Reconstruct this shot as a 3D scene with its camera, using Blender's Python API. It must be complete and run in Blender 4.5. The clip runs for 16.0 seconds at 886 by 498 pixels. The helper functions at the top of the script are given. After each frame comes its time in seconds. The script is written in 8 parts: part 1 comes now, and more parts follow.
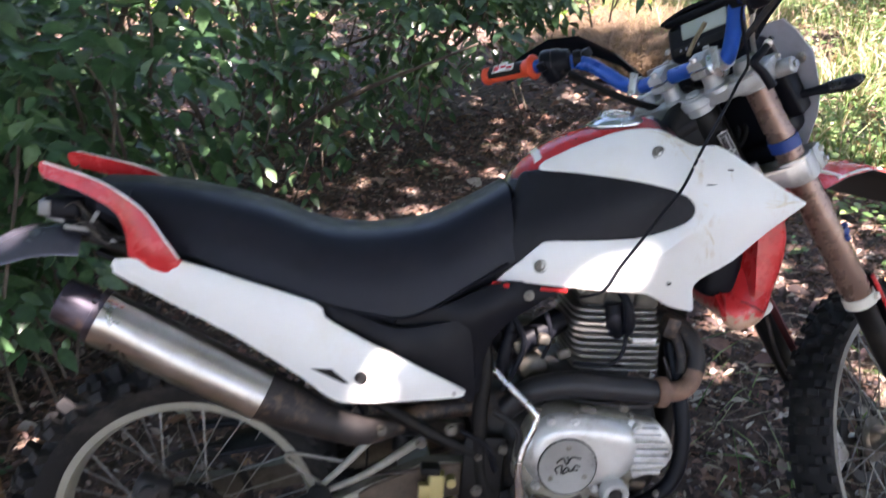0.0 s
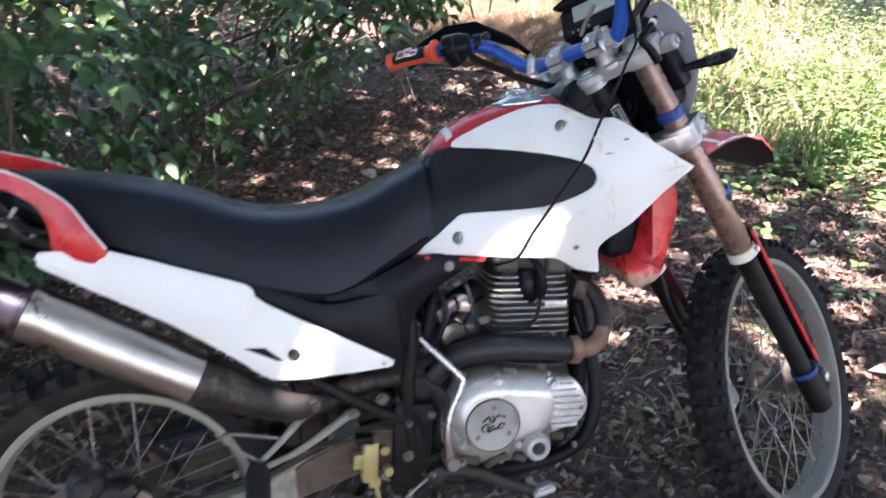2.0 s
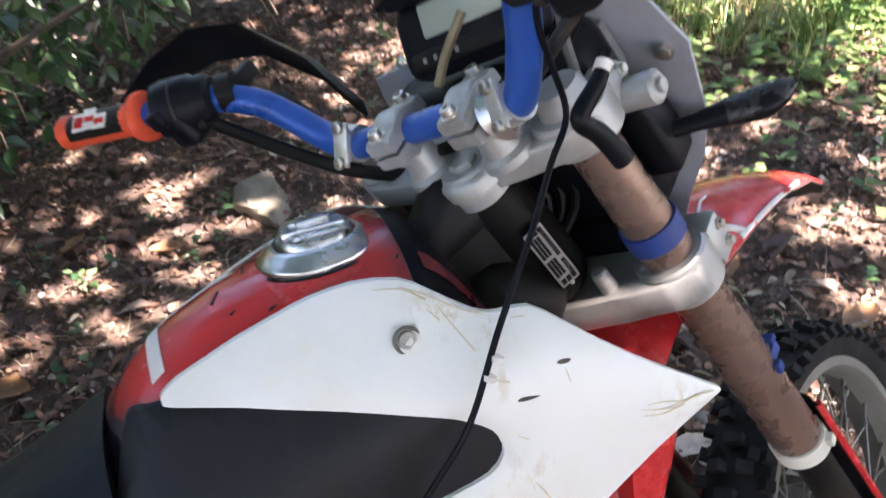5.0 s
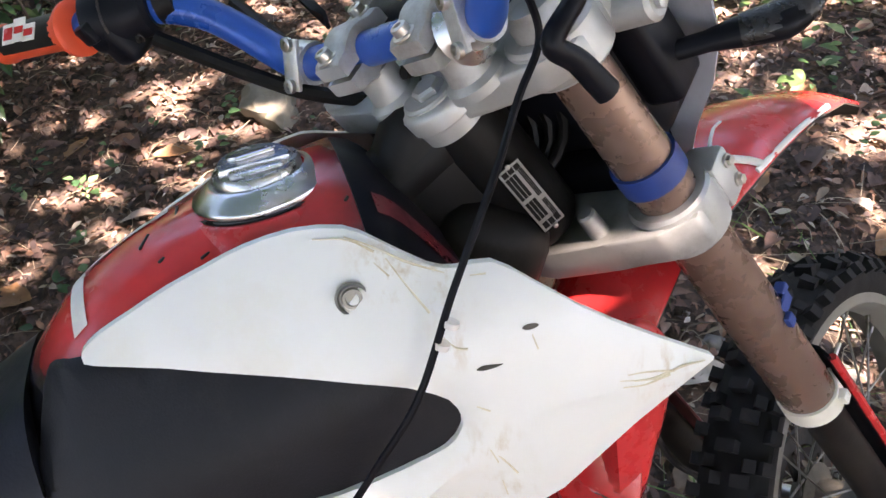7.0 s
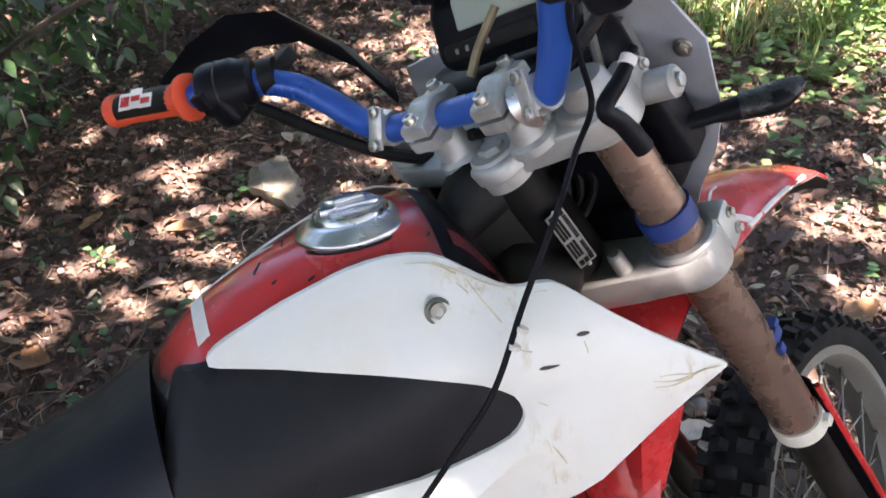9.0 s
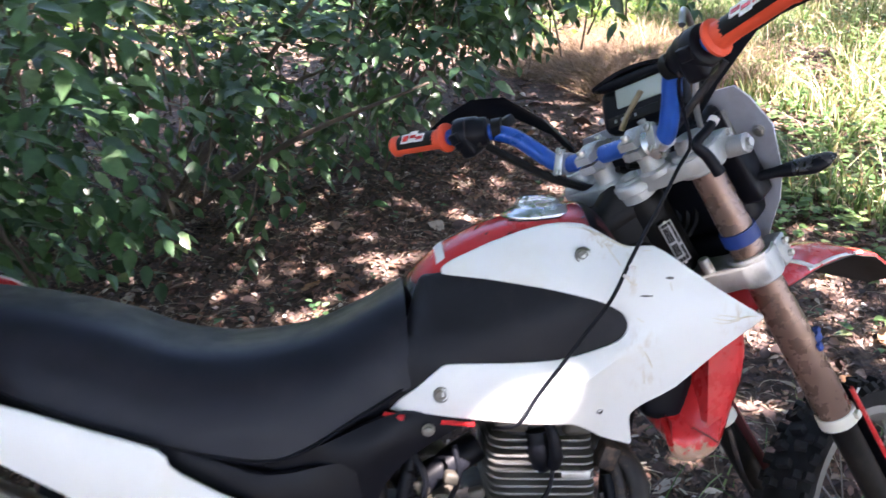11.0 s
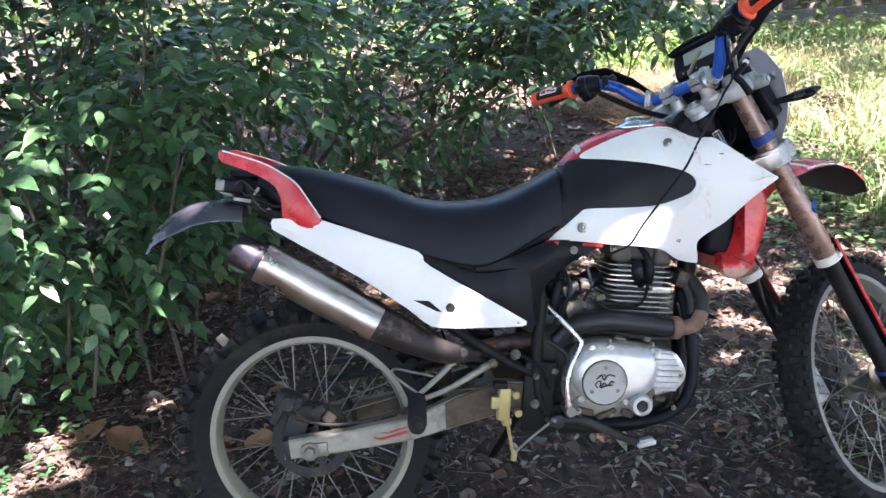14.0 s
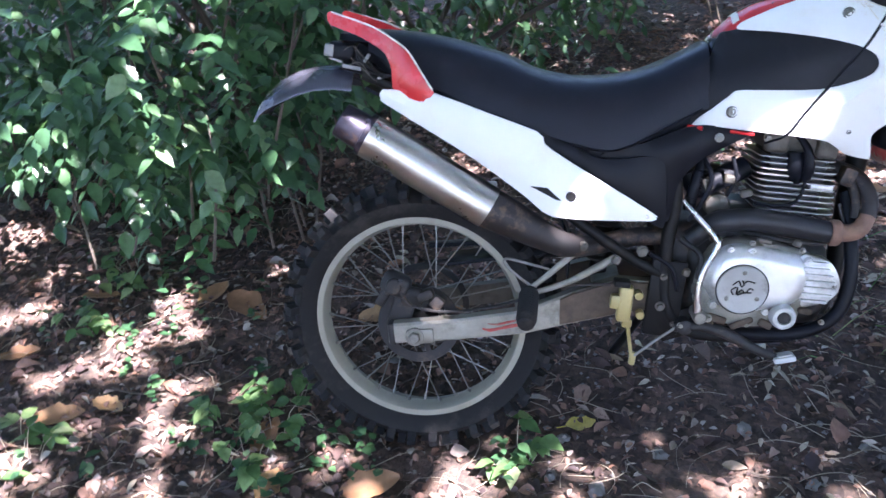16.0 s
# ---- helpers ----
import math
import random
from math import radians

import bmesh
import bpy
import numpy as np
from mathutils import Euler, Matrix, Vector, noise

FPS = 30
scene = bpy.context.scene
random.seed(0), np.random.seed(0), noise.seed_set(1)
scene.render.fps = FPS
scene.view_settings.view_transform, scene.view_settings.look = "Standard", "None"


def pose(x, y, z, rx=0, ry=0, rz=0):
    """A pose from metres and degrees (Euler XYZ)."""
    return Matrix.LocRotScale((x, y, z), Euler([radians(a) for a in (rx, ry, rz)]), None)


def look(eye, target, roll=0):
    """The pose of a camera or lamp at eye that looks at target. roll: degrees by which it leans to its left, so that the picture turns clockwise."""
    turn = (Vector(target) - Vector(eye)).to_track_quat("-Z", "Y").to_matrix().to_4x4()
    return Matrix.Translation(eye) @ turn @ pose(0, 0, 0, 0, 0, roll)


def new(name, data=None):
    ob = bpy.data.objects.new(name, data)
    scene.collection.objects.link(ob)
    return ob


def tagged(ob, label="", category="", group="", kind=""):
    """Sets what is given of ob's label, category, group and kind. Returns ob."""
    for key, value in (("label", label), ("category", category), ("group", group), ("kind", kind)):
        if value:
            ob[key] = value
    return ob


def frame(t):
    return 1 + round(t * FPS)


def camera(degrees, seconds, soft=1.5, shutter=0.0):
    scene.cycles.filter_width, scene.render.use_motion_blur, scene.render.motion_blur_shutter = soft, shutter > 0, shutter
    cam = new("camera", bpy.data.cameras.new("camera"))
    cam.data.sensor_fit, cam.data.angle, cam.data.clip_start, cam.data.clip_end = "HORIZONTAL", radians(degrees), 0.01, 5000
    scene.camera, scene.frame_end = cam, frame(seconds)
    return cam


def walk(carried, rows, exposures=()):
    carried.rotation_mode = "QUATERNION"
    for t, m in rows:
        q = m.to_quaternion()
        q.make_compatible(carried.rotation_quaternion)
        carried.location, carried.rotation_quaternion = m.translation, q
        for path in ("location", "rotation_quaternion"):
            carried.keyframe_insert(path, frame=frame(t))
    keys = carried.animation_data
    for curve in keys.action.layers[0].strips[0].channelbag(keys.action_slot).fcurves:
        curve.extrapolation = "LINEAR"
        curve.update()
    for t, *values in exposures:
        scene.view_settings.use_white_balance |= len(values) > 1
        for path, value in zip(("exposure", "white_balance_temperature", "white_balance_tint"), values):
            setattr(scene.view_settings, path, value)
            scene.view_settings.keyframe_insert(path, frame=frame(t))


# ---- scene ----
cam = camera(54.92, 16.0, 1.5, 0.35)
PATH = [
    (0, 0.3465, -1.1989, 1.4151, 64.09, 0.24, -5.99),
    (0.5, 0.2024, -1.3488, 1.3940, 61.41, -0.32, -5.24),
    (1, 0.1029, -1.4591, 1.4077, 60.99, -1.29, -6.69),
    (1.5, 0.1306, -1.4461, 1.4099, 62.12, -0.97, -10.04),
    (2, 0.2683, -1.2688, 1.4115, 63.92, -0.17, -14.46),
    (2.5, 0.3531, -1.0899, 1.4430, 65.53, 0.22, -17.41),
    (3, 0.3499, -0.8646, 1.4510, 66.41, 0.10, -25.55),
    (3.5, 0.4186, -0.7619, 1.4395, 64.36, -0.30, -29.50),
    (4, 0.6007, -0.6691, 1.4450, 60.88, 0.38, -23.67),
    (4.5, 0.6868, -0.5605, 1.4208, 57.11, 2.06, -18.77),
    (5, 0.7304, -0.3558, 1.3760, 52.99, 3.88, -20.66),
    (5.2, 0.7510, -0.3124, 1.3534, 49.88, 4.04, -21.34),
    (7.3, 0.8116, -0.2872, 1.3420, 46.39, 4.31, -17.35),
    (7.5, 0.8082, -0.3025, 1.3482, 46.90, 4.11, -16.77),
    (8, 0.7809, -0.3305, 1.3767, 47.89, 4.10, -17.41),
    (8.2, 0.7628, -0.3379, 1.3734, 48.01, 4.09, -18.83),
    (10.3, 0.6301, -0.6645, 1.4512, 62.52, 2.13, -18.16),
    (10.5, 0.6250, -0.7361, 1.4283, 63.30, 1.86, -13.73),
    (11, 0.5513, -0.9119, 1.4406, 64.75, 1.02, -6.19),
    (11.5, 0.3824, -1.0888, 1.4262, 65.85, 0.97, -5.65),
    (12, 0.2746, -1.2618, 1.4221, 66.94, -0.12, -6.57),
    (12.5, 0.3019, -1.4225, 1.4085, 67.99, -0.31, -6.20),
    (13, 0.3109, -1.5807, 1.4143, 68.53, 0.92, -4.28),
    (13.5, 0.2466, -1.6533, 1.4064, 68.94, 1.48, -3.08),
    (14, 0.1847, -1.7384, 1.4045, 69.28, 1.03, -4.80),
    (14.5, 0.2039, -1.7284, 1.4004, 68.97, -0.22, -4.85),
    (15, 0.2535, -1.6043, 1.3587, 64.38, -1.36, 2.59),
    (15.5, 0.2761, -1.5916, 1.3525, 60.05, -0.60, 8.52),
    (16, 0.2571, -1.5721, 1.3729, 60.48, 2.51, 5.53),
]
walk(cam, [(t, pose(x, y, z, rx, ry, rz)) for t, x, y, z, rx, ry, rz in PATH], [(0.0, 3.28, 6700.0, 26.0), (0.5, 3.36, 6700.0, 26.0), (1.0, 3.78, 6650.0, 26.0), (1.6, 3.74, 6600.0, 26.0), (2.5, 3.27, 6500.0, 26.0), (3.5, 3.28, 6500.0, 26.0), (5.0, 3.57, 7100.0, 26.0), (8.0, 3.62, 7550.0, 26.0), (10.5, 3.32, 6550.0, 26.0), (11.0, 3.54, 6550.0, 26.0), (12.5, 3.56, 6450.0, 26.0), (14.5, 3.56, 6200.0, 21.0), (16.0, 3.70, 5750.0, 25.0)])

# ---- world and sun ----
world = bpy.data.worlds.new("world")
scene.world = world
world.use_nodes = True
wn = world.node_tree.nodes
sky = wn.new("ShaderNodeTexSky")
sky.sky_type = "NISHITA"
sky.sun_disc = False
SUN_EL, SUN_AZ = 57.0, -58.0     # degrees above the ground, and from +x towards +y
sky.sun_elevation, sky.sun_rotation = radians(SUN_EL), radians(90 - SUN_AZ)
wn["Background"].inputs["Strength"].default_value = 0.12
world.node_tree.links.new(sky.outputs[0], wn["Background"].inputs["Color"])
lamp = bpy.data.lights.new("sun", "SUN")
lamp.energy, lamp.angle, lamp.color = 5.0, radians(0.6), (1.0, 0.95, 0.88)
sun = new("sun", lamp)
sun_dir = Vector((math.cos(radians(SUN_EL)) * math.cos(radians(SUN_AZ)), math.cos(radians(SUN_EL)) * math.sin(radians(SUN_AZ)), math.sin(radians(SUN_EL))))
sun.matrix_world = look(sun_dir * 30, (0, 0, 0))


# ---- materials ----
def node(nt, kind, **inputs):
    n = nt.nodes.new(kind)
    for key, value in inputs.items():
        n.inputs[key.replace("_", " ")].default_value = value
    return n


def ramp(nt, source, stops):
    r = nt.nodes.new("ShaderNodeValToRGB")
    els = r.color_ramp.elements
    while len(els) < len(stops):
        els.new(0.5)
    for e, (p, c) in zip(els, stops):
        e.position, e.color = p, (*c, 1)
    nt.links.new(source, r.inputs[0])
    return r.outputs[0]


def blend(nt, factor, a, b, mode="MIX"):
    m = nt.nodes.new("ShaderNodeMix")
    m.data_type, m.blend_type = "RGBA", mode
    for sock, v in ((m.inputs[0], factor), (m.inputs[6], a), (m.inputs[7], b)):
        if isinstance(v, bpy.types.NodeSocket):
            nt.links.new(v, sock)
        elif isinstance(v, (int, float)):
            sock.default_value = v
        else:
            sock.default_value = (*v, 1)
    return m.outputs[2]


def surface(name, colour, rough=0.5, metal=0.0, dirt=(0.12, 0.09, 0.06), dirt_amount=0.25, spread=0.12, scale=14.0,
            grain=220.0, bump=0.05, clear=0.0, rough_var=0.15, spec=0.5):
    """A weathered surface: base colour with broad change of tone, patches of the dirt colour and a fine grain."""
    m = bpy.data.materials.new(name)
    m.use_nodes = True
    nt = m.node_tree
    p = nt.nodes["Principled BSDF"]
    co = nt.nodes.new("ShaderNodeTexCoord").outputs["Object"]
    broad = node(nt, "ShaderNodeTexNoise", Scale=scale, Detail=6.0, Roughness=0.62)
    fine = node(nt, "ShaderNodeTexNoise", Scale=grain, Detail=3.0)
    stain = node(nt, "ShaderNodeTexNoise", Scale=scale * 0.45, Detail=8.0, Roughness=0.72)
    for n in (broad, fine, stain):
        nt.links.new(co, n.inputs["Vector"])
    light = tuple(min(1, c * (1 + spread)) for c in colour)
    dark = tuple(c * (1 - spread) for c in colour)
    base = ramp(nt, broad.outputs[0], [(0.3, dark), (0.7, light)])
    mask = ramp(nt, stain.outputs[0], [(0.52, (0, 0, 0)), (0.74, (dirt_amount,) * 3)])
    nt.links.new(blend(nt, mask, base, dirt), p.inputs["Base Color"])
    r = ramp(nt, broad.outputs[0], [(0.25, (max(0.02, rough - rough_var),) * 3), (0.75, (min(1, rough + rough_var),) * 3)])
    nt.links.new(blend(nt, mask, r, (0.85,) * 3), p.inputs["Roughness"])
    p.inputs["Metallic"].default_value = metal
    p.inputs["Specular IOR Level"].default_value = spec
    p.inputs["Coat Weight"].default_value = clear
    p.inputs["Coat Roughness"].default_value = 0.15
    if bump:
        b = node(nt, "ShaderNodeBump", Strength=bump, Distance=0.001)
        nt.links.new(fine.outputs[0], b.inputs["Height"])
        nt.links.new(b.outputs[0], p.inputs["Normal"])
    return m


def leafage(name, stops, translucent=0.3, rough=0.45, veins=60.0, shine=(1.2, 1.35, 0.7)):
    """Leaves: a tone for each leaf, a finer mottling, and light that shines through the blade."""
    m = bpy.data.materials.new(name)
    m.use_nodes = True
    nt = m.node_tree
    p = nt.nodes["Principled BSDF"]
    geo = nt.nodes.new("ShaderNodeNewGeometry")
    co = nt.nodes.new("ShaderNodeTexCoord").outputs["Object"]
    mottle = node(nt, "ShaderNodeTexNoise", Scale=veins, Detail=4.0)
    nt.links.new(co, mottle.inputs["Vector"])
    tone = ramp(nt, geo.outputs["Random Per Island"], stops)
    shade = ramp(nt, mottle.outputs[0], [(0.3, (0.72, 0.72, 0.68)), (0.7, (1.12, 1.1, 1.05))])
    colour = blend(nt, 1.0, tone, shade, "MULTIPLY")
    nt.links.new(colour, p.inputs["Base Color"])
    p.inputs["Roughness"].default_value = rough
    b = node(nt, "ShaderNodeBump", Strength=0.25, Distance=0.002)
    nt.links.new(mottle.outputs[0], b.inputs["Height"])
    nt.links.new(b.outputs[0], p.inputs["Normal"])
    if translucent:
        tr = nt.nodes.new("ShaderNodeBsdfTranslucent")
        nt.links.new(blend(nt, 1.0, colour, shine, "MULTIPLY"), tr.inputs["Color"])
        mix = nt.nodes.new("ShaderNodeMixShader")
        mix.inputs[0].default_value = translucent
        nt.links.new(p.outputs[0], mix.inputs[1])
        nt.links.new(tr.outputs[0], mix.inputs[2])
        nt.links.new(mix.outputs[0], nt.nodes["Material Output"].inputs[0])
    return m


def soil_material():
    m = bpy.data.materials.new("forest_soil")
    m.use_nodes = True
    nt = m.node_tree
    p = nt.nodes["Principled BSDF"]
    co = nt.nodes.new("ShaderNodeTexCoord").outputs["Object"]
    a = node(nt, "ShaderNodeTexNoise", Scale=2.2, Detail=8.0, Roughness=0.65)
    b = node(nt, "ShaderNodeTexNoise", Scale=38.0, Detail=8.0, Roughness=0.7)
    v = node(nt, "ShaderNodeTexVoronoi", Scale=34.0)
    for n in (a, b, v):
        nt.links.new(co, n.inputs["Vector"])
    base = ramp(nt, a.outputs[0], [(0.3, (0.050, 0.037, 0.032)), (0.55, (0.085, 0.064, 0.055)), (0.75, (0.135, 0.105, 0.092))])
    crumbs = ramp(nt, b.outputs[0], [(0.32, (0.35, 0.33, 0.32)), (0.5, (1, 1, 1)), (0.72, (1.8, 1.6, 1.4))])
    litter = ramp(nt, v.outputs["Color"], [(0.2, (0.6, 0.55, 0.5)), (0.8, (1.35, 1.2, 1.05))])
    c = blend(nt, 1.0, blend(nt, 1.0, base, crumbs, "MULTIPLY"), litter, "MULTIPLY")
    nt.links.new(c, p.inputs["Base Color"])
    p.inputs["Roughness"].default_value = 0.95
    bp = node(nt, "ShaderNodeBump", Strength=0.9, Distance=0.012)
    nt.links.new(b.outputs[0], bp.inputs["Height"])
    nt.links.new(bp.outputs[0], p.inputs["Normal"])
    return m


WHITE = surface("white_plastic", (0.80, 0.785, 0.735), 0.34, dirt=(0.66, 0.56, 0.36), dirt_amount=0.45, spread=0.02, scale=7, bump=0.03, rough_var=0.08)
RED = surface("red_plastic", (0.60, 0.030, 0.032), 0.24, dirt=(0.16, 0.06, 0.04), dirt_amount=0.5, spread=0.14, scale=18, clear=0.1, bump=0.03)
SEAT = surface("black_vinyl", (0.0085, 0.0095, 0.015), 0.40, dirt=(0.045, 0.042, 0.04), dirt_amount=0.2, spread=0.2, scale=20, grain=420, bump=0.25, spec=0.24)
BLACK = surface("black_plastic", (0.0062, 0.0068, 0.0098), 0.40, dirt=(0.034, 0.033, 0.036), dirt_amount=0.15, spread=0.2, bump=0.12, spec=0.13)
KNEE = surface("black_textured_panel", (0.013, 0.013, 0.016), 0.46, dirt=(0.05, 0.045, 0.04), dirt_amount=0.3, spread=0.15, scale=22, grain=600, bump=0.3, spec=0.2)
FRAME = surface("black_frame_paint", (0.009, 0.0085, 0.0085), 0.45, dirt=(0.07, 0.055, 0.04), dirt_amount=0.35, spread=0.2, bump=0.15, spec=0.14)
TREAD = surface("dusty_tread_rubber", (0.0165, 0.0162, 0.0172), 0.8, dirt=(0.085, 0.072, 0.062), dirt_amount=0.65, spread=0.3, scale=13, bump=0.3, spec=0.22)
RUBBER = surface("tyre_rubber", (0.0130, 0.0127, 0.0130), 0.76, dirt=(0.085, 0.07, 0.058), dirt_amount=0.6, spread=0.25, scale=13, bump=0.3, spec=0.2)
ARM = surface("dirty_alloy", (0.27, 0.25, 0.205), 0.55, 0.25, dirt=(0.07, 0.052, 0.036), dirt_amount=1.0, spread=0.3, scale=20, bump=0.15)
# Lavender tint and pale dirt colour paint the sky's reflection onto the black fender.
GLOSS = surface("sky_sheen_black_fender", (0.040, 0.039, 0.050), 0.22, dirt=(0.30, 0.29, 0.33), dirt_amount=0.7, spread=0.4, scale=7, bump=0.05, rough_var=0.08, clear=0.7)
RIM = surface("dull_aluminium_rim", (0.255, 0.24, 0.19), 0.50, 0.25, dirt=(0.17, 0.14, 0.10), dirt_amount=0.5, spread=0.08, bump=0.05)
RIM_GREY = surface("dusty_grey_rim", (0.20, 0.188, 0.165), 0.5, 0.25, dirt=(0.12, 0.10, 0.075), dirt_amount=0.6, spread=0.1, bump=0.05)
ALLOY = surface("cast_alloy", (0.58, 0.57, 0.545), 0.36, 0.55, dirt=(0.17, 0.14, 0.10), dirt_amount=0.8, spread=0.12, scale=18, bump=0.12)
CLAMP = surface("satin_silver_alloy", (0.43, 0.43, 0.415), 0.46, 0.45, dirt=(0.17, 0.145, 0.11), dirt_amount=0.6, spread=0.12, scale=28, bump=0.12)
STAINED = surface("stained_silencer_steel", (0.46, 0.44, 0.405), 0.30, 1.0, dirt=(0.20, 0.13, 0.085), dirt_amount=0.55, spread=0.16, scale=10, bump=0.03, rough_var=0.09)
STEEL = surface("brushed_steel", (0.52, 0.495, 0.455), 0.36, 1.0, dirt=(0.22, 0.14, 0.08), dirt_amount=0.55, spread=0.14, scale=8, bump=0.04)
CHROME = surface("chrome", (0.60, 0.60, 0.60), 0.26, 1.0, dirt=(0.25, 0.22, 0.18), dirt_amount=0.3, spread=0.05, bump=0.0, rough_var=0.08)
TEMPER = surface("heat_tinted_steel", (0.040, 0.036, 0.048), 0.42, 0.8, dirt=(0.16, 0.09, 0.05), dirt_amount=0.8, spread=0.4, scale=42, bump=0.05)
RUST = surface("rusty_steel", (0.20, 0.115, 0.082), 0.72, 0.3, dirt=(0.34, 0.20, 0.12), dirt_amount=0.7, spread=0.35, scale=34, bump=0.4)
SOOT = surface("sooty_pipe", (0.013, 0.012, 0.012), 0.6, 0.1, dirt=(0.12, 0.08, 0.058), dirt_amount=0.9, spread=0.45, scale=34, bump=0.35)
SCORCH = surface("rust_scorched_pipe", (0.026, 0.022, 0.021), 0.55, 0.35, dirt=(0.27, 0.165, 0.11), dirt_amount=1.0, spread=0.5, scale=24, bump=0.35)
WRAP = surface("black_pipe_wrap", (0.016, 0.016, 0.018), 0.45, dirt=(0.06, 0.05, 0.045), dirt_amount=0.5, spread=0.25, scale=30, bump=0.3, spec=0.4)
SPOKE = surface("dull_spoke_steel", (0.22, 0.21, 0.19), 0.4, 0.8, dirt=(0.10, 0.08, 0.06), dirt_amount=0.7, spread=0.2, scale=30)
FINS = surface("cast_fin_alloy", (0.30, 0.295, 0.28), 0.5, 0.55, dirt=(0.06, 0.05, 0.04), dirt_amount=0.8, spread=0.12, scale=30, bump=0.1)
BRONZE = surface("bronze_fork_tube", (0.240, 0.155, 0.121), 0.28, 0.5, dirt=(0.215, 0.138, 0.108), dirt_amount=0.03, spread=0.025, scale=44, bump=0.03, rough_var=0.06)
BLUE = surface("blue_anodised_bar", (0.012, 0.080, 0.36), 0.34, 0.15, dirt=(0.12, 0.16, 0.25), dirt_amount=0.35, spread=0.15, bump=0.04)
TAPE = surface("blue_tape", (0.009, 0.042, 0.21), 0.6, spread=0.1, bump=0.05)
ORANGE = surface("orange_rubber_grip", (0.78, 0.085, 0.03), 0.55, dirt=(0.25, 0.10, 0.07), dirt_amount=0.35, spread=0.1, bump=0.2)
GOLD = surface("gold_cylinder", (0.36, 0.29, 0.12), 0.45, 0.4, dirt=(0.13, 0.09, 0.04), dirt_amount=0.8, spread=0.12, bump=0.1)
GREYM = surface("grey_mask_plastic", (0.50, 0.50, 0.54), 0.45, dirt=(0.25, 0.23, 0.22), dirt_amount=0.45, spread=0.08, scale=22)
MUD_BROWN = surface("mud_brown", (0.085, 0.064, 0.048), 0.85, dirt=(0.16, 0.12, 0.09), dirt_amount=0.6, spread=0.3, scale=34, bump=0.4, spec=0.2)
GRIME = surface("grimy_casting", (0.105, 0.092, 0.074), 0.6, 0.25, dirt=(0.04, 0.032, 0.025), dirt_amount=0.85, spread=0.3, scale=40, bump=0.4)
BOLT = surface("dull_bolt_steel", (0.21, 0.20, 0.175), 0.42, 0.75, dirt=(0.10, 0.085, 0.06), dirt_amount=0.6, spread=0.15, scale=60, bump=0.1)
LCD = surface("lcd_glass", (0.36, 0.40, 0.34), 0.12, spread=0.03, dirt_amount=0.1, bump=0.0)
CREAM = surface("cream_plastic", (0.72, 0.68, 0.58), 0.5, dirt=(0.35, 0.28, 0.18), dirt_amount=0.5)
PLATE = surface("plate_alloy", (0.24, 0.24, 0.24), 0.4, 0.6, dirt_amount=0.2, bump=0.05)
STICKER = surface("white_sticker", (0.78, 0.72, 0.66), 0.5, dirt_amount=0.3)
DECAL = surface("red_decal", (0.34, 0.045, 0.035), 0.55, dirt=(0.24, 0.22, 0.18), dirt_amount=0.95, scale=60)
WOOD = surface("weathered_boards", (0.085, 0.068, 0.055), 0.85, dirt=(0.16, 0.14, 0.12), dirt_amount=0.5, spread=0.3, scale=6, bump=0.4)
STONE = surface("pale_stone", (0.185, 0.165, 0.13), 0.85, dirt=(0.12, 0.11, 0.07), dirt_amount=0.7, spread=0.25, scale=30, bump=0.6)
PEBBLE = surface("grey_pebble", (0.19, 0.175, 0.16), 0.85, dirt=(0.07, 0.055, 0.045), dirt_amount=0.8, spread=0.3, scale=30, bump=0.5)
BARK = surface("bark", (0.10, 0.078, 0.06), 0.9, dirt=(0.05, 0.06, 0.03), dirt_amount=0.6, spread=0.4, scale=18, grain=60, bump=1.0)
NET = surface("green_net", (0.03, 0.07, 0.03), 0.7, spread=0.2)
SOIL = soil_material()
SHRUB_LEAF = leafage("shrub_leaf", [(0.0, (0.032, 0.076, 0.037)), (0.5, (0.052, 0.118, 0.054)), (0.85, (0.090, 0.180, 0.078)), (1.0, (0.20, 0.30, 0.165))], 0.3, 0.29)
# Darker copy of SHRUB_LEAF: the rear shrubs' deep shade is put into the colour.
SHADE_LEAF = leafage("shaded_shrub_leaf", [(0.0, (0.028, 0.064, 0.031)), (0.5, (0.044, 0.098, 0.043)), (0.85, (0.072, 0.140, 0.060)), (1.0, (0.147, 0.215, 0.120))], 0.35, 0.29)
WEED_LEAF = leafage("weed_leaf", [(0.0, (0.060, 0.125, 0.042)), (0.6, (0.115, 0.20, 0.072)), (0.9, (0.21, 0.29, 0.12)), (1.0, (0.38, 0.43, 0.24))])
SUNNY_LEAF = leafage("sunny_leaf", [(0.0, (0.10, 0.19, 0.05)), (0.6, (0.19, 0.29, 0.09)), (1.0, (0.36, 0.44, 0.18))], 0.4, 0.4)
DRY_LEAF = leafage("dry_leaf", [(0.0, (0.040, 0.026, 0.026)), (0.4, (0.092, 0.055, 0.048)), (0.66, (0.175, 0.098, 0.076)), (0.82, (0.28, 0.15, 0.105)), (0.94, (0.30, 0.235, 0.21)), (1.0, (0.46, 0.40, 0.37))], 0.12, 0.7)
BROWN_LEAF = leafage("brown_leaf", [(0.0, (0.24, 0.125, 0.065)), (0.5, (0.32, 0.18, 0.09)), (1.0, (0.42, 0.28, 0.14))], 0.15, 0.6, 40.0)
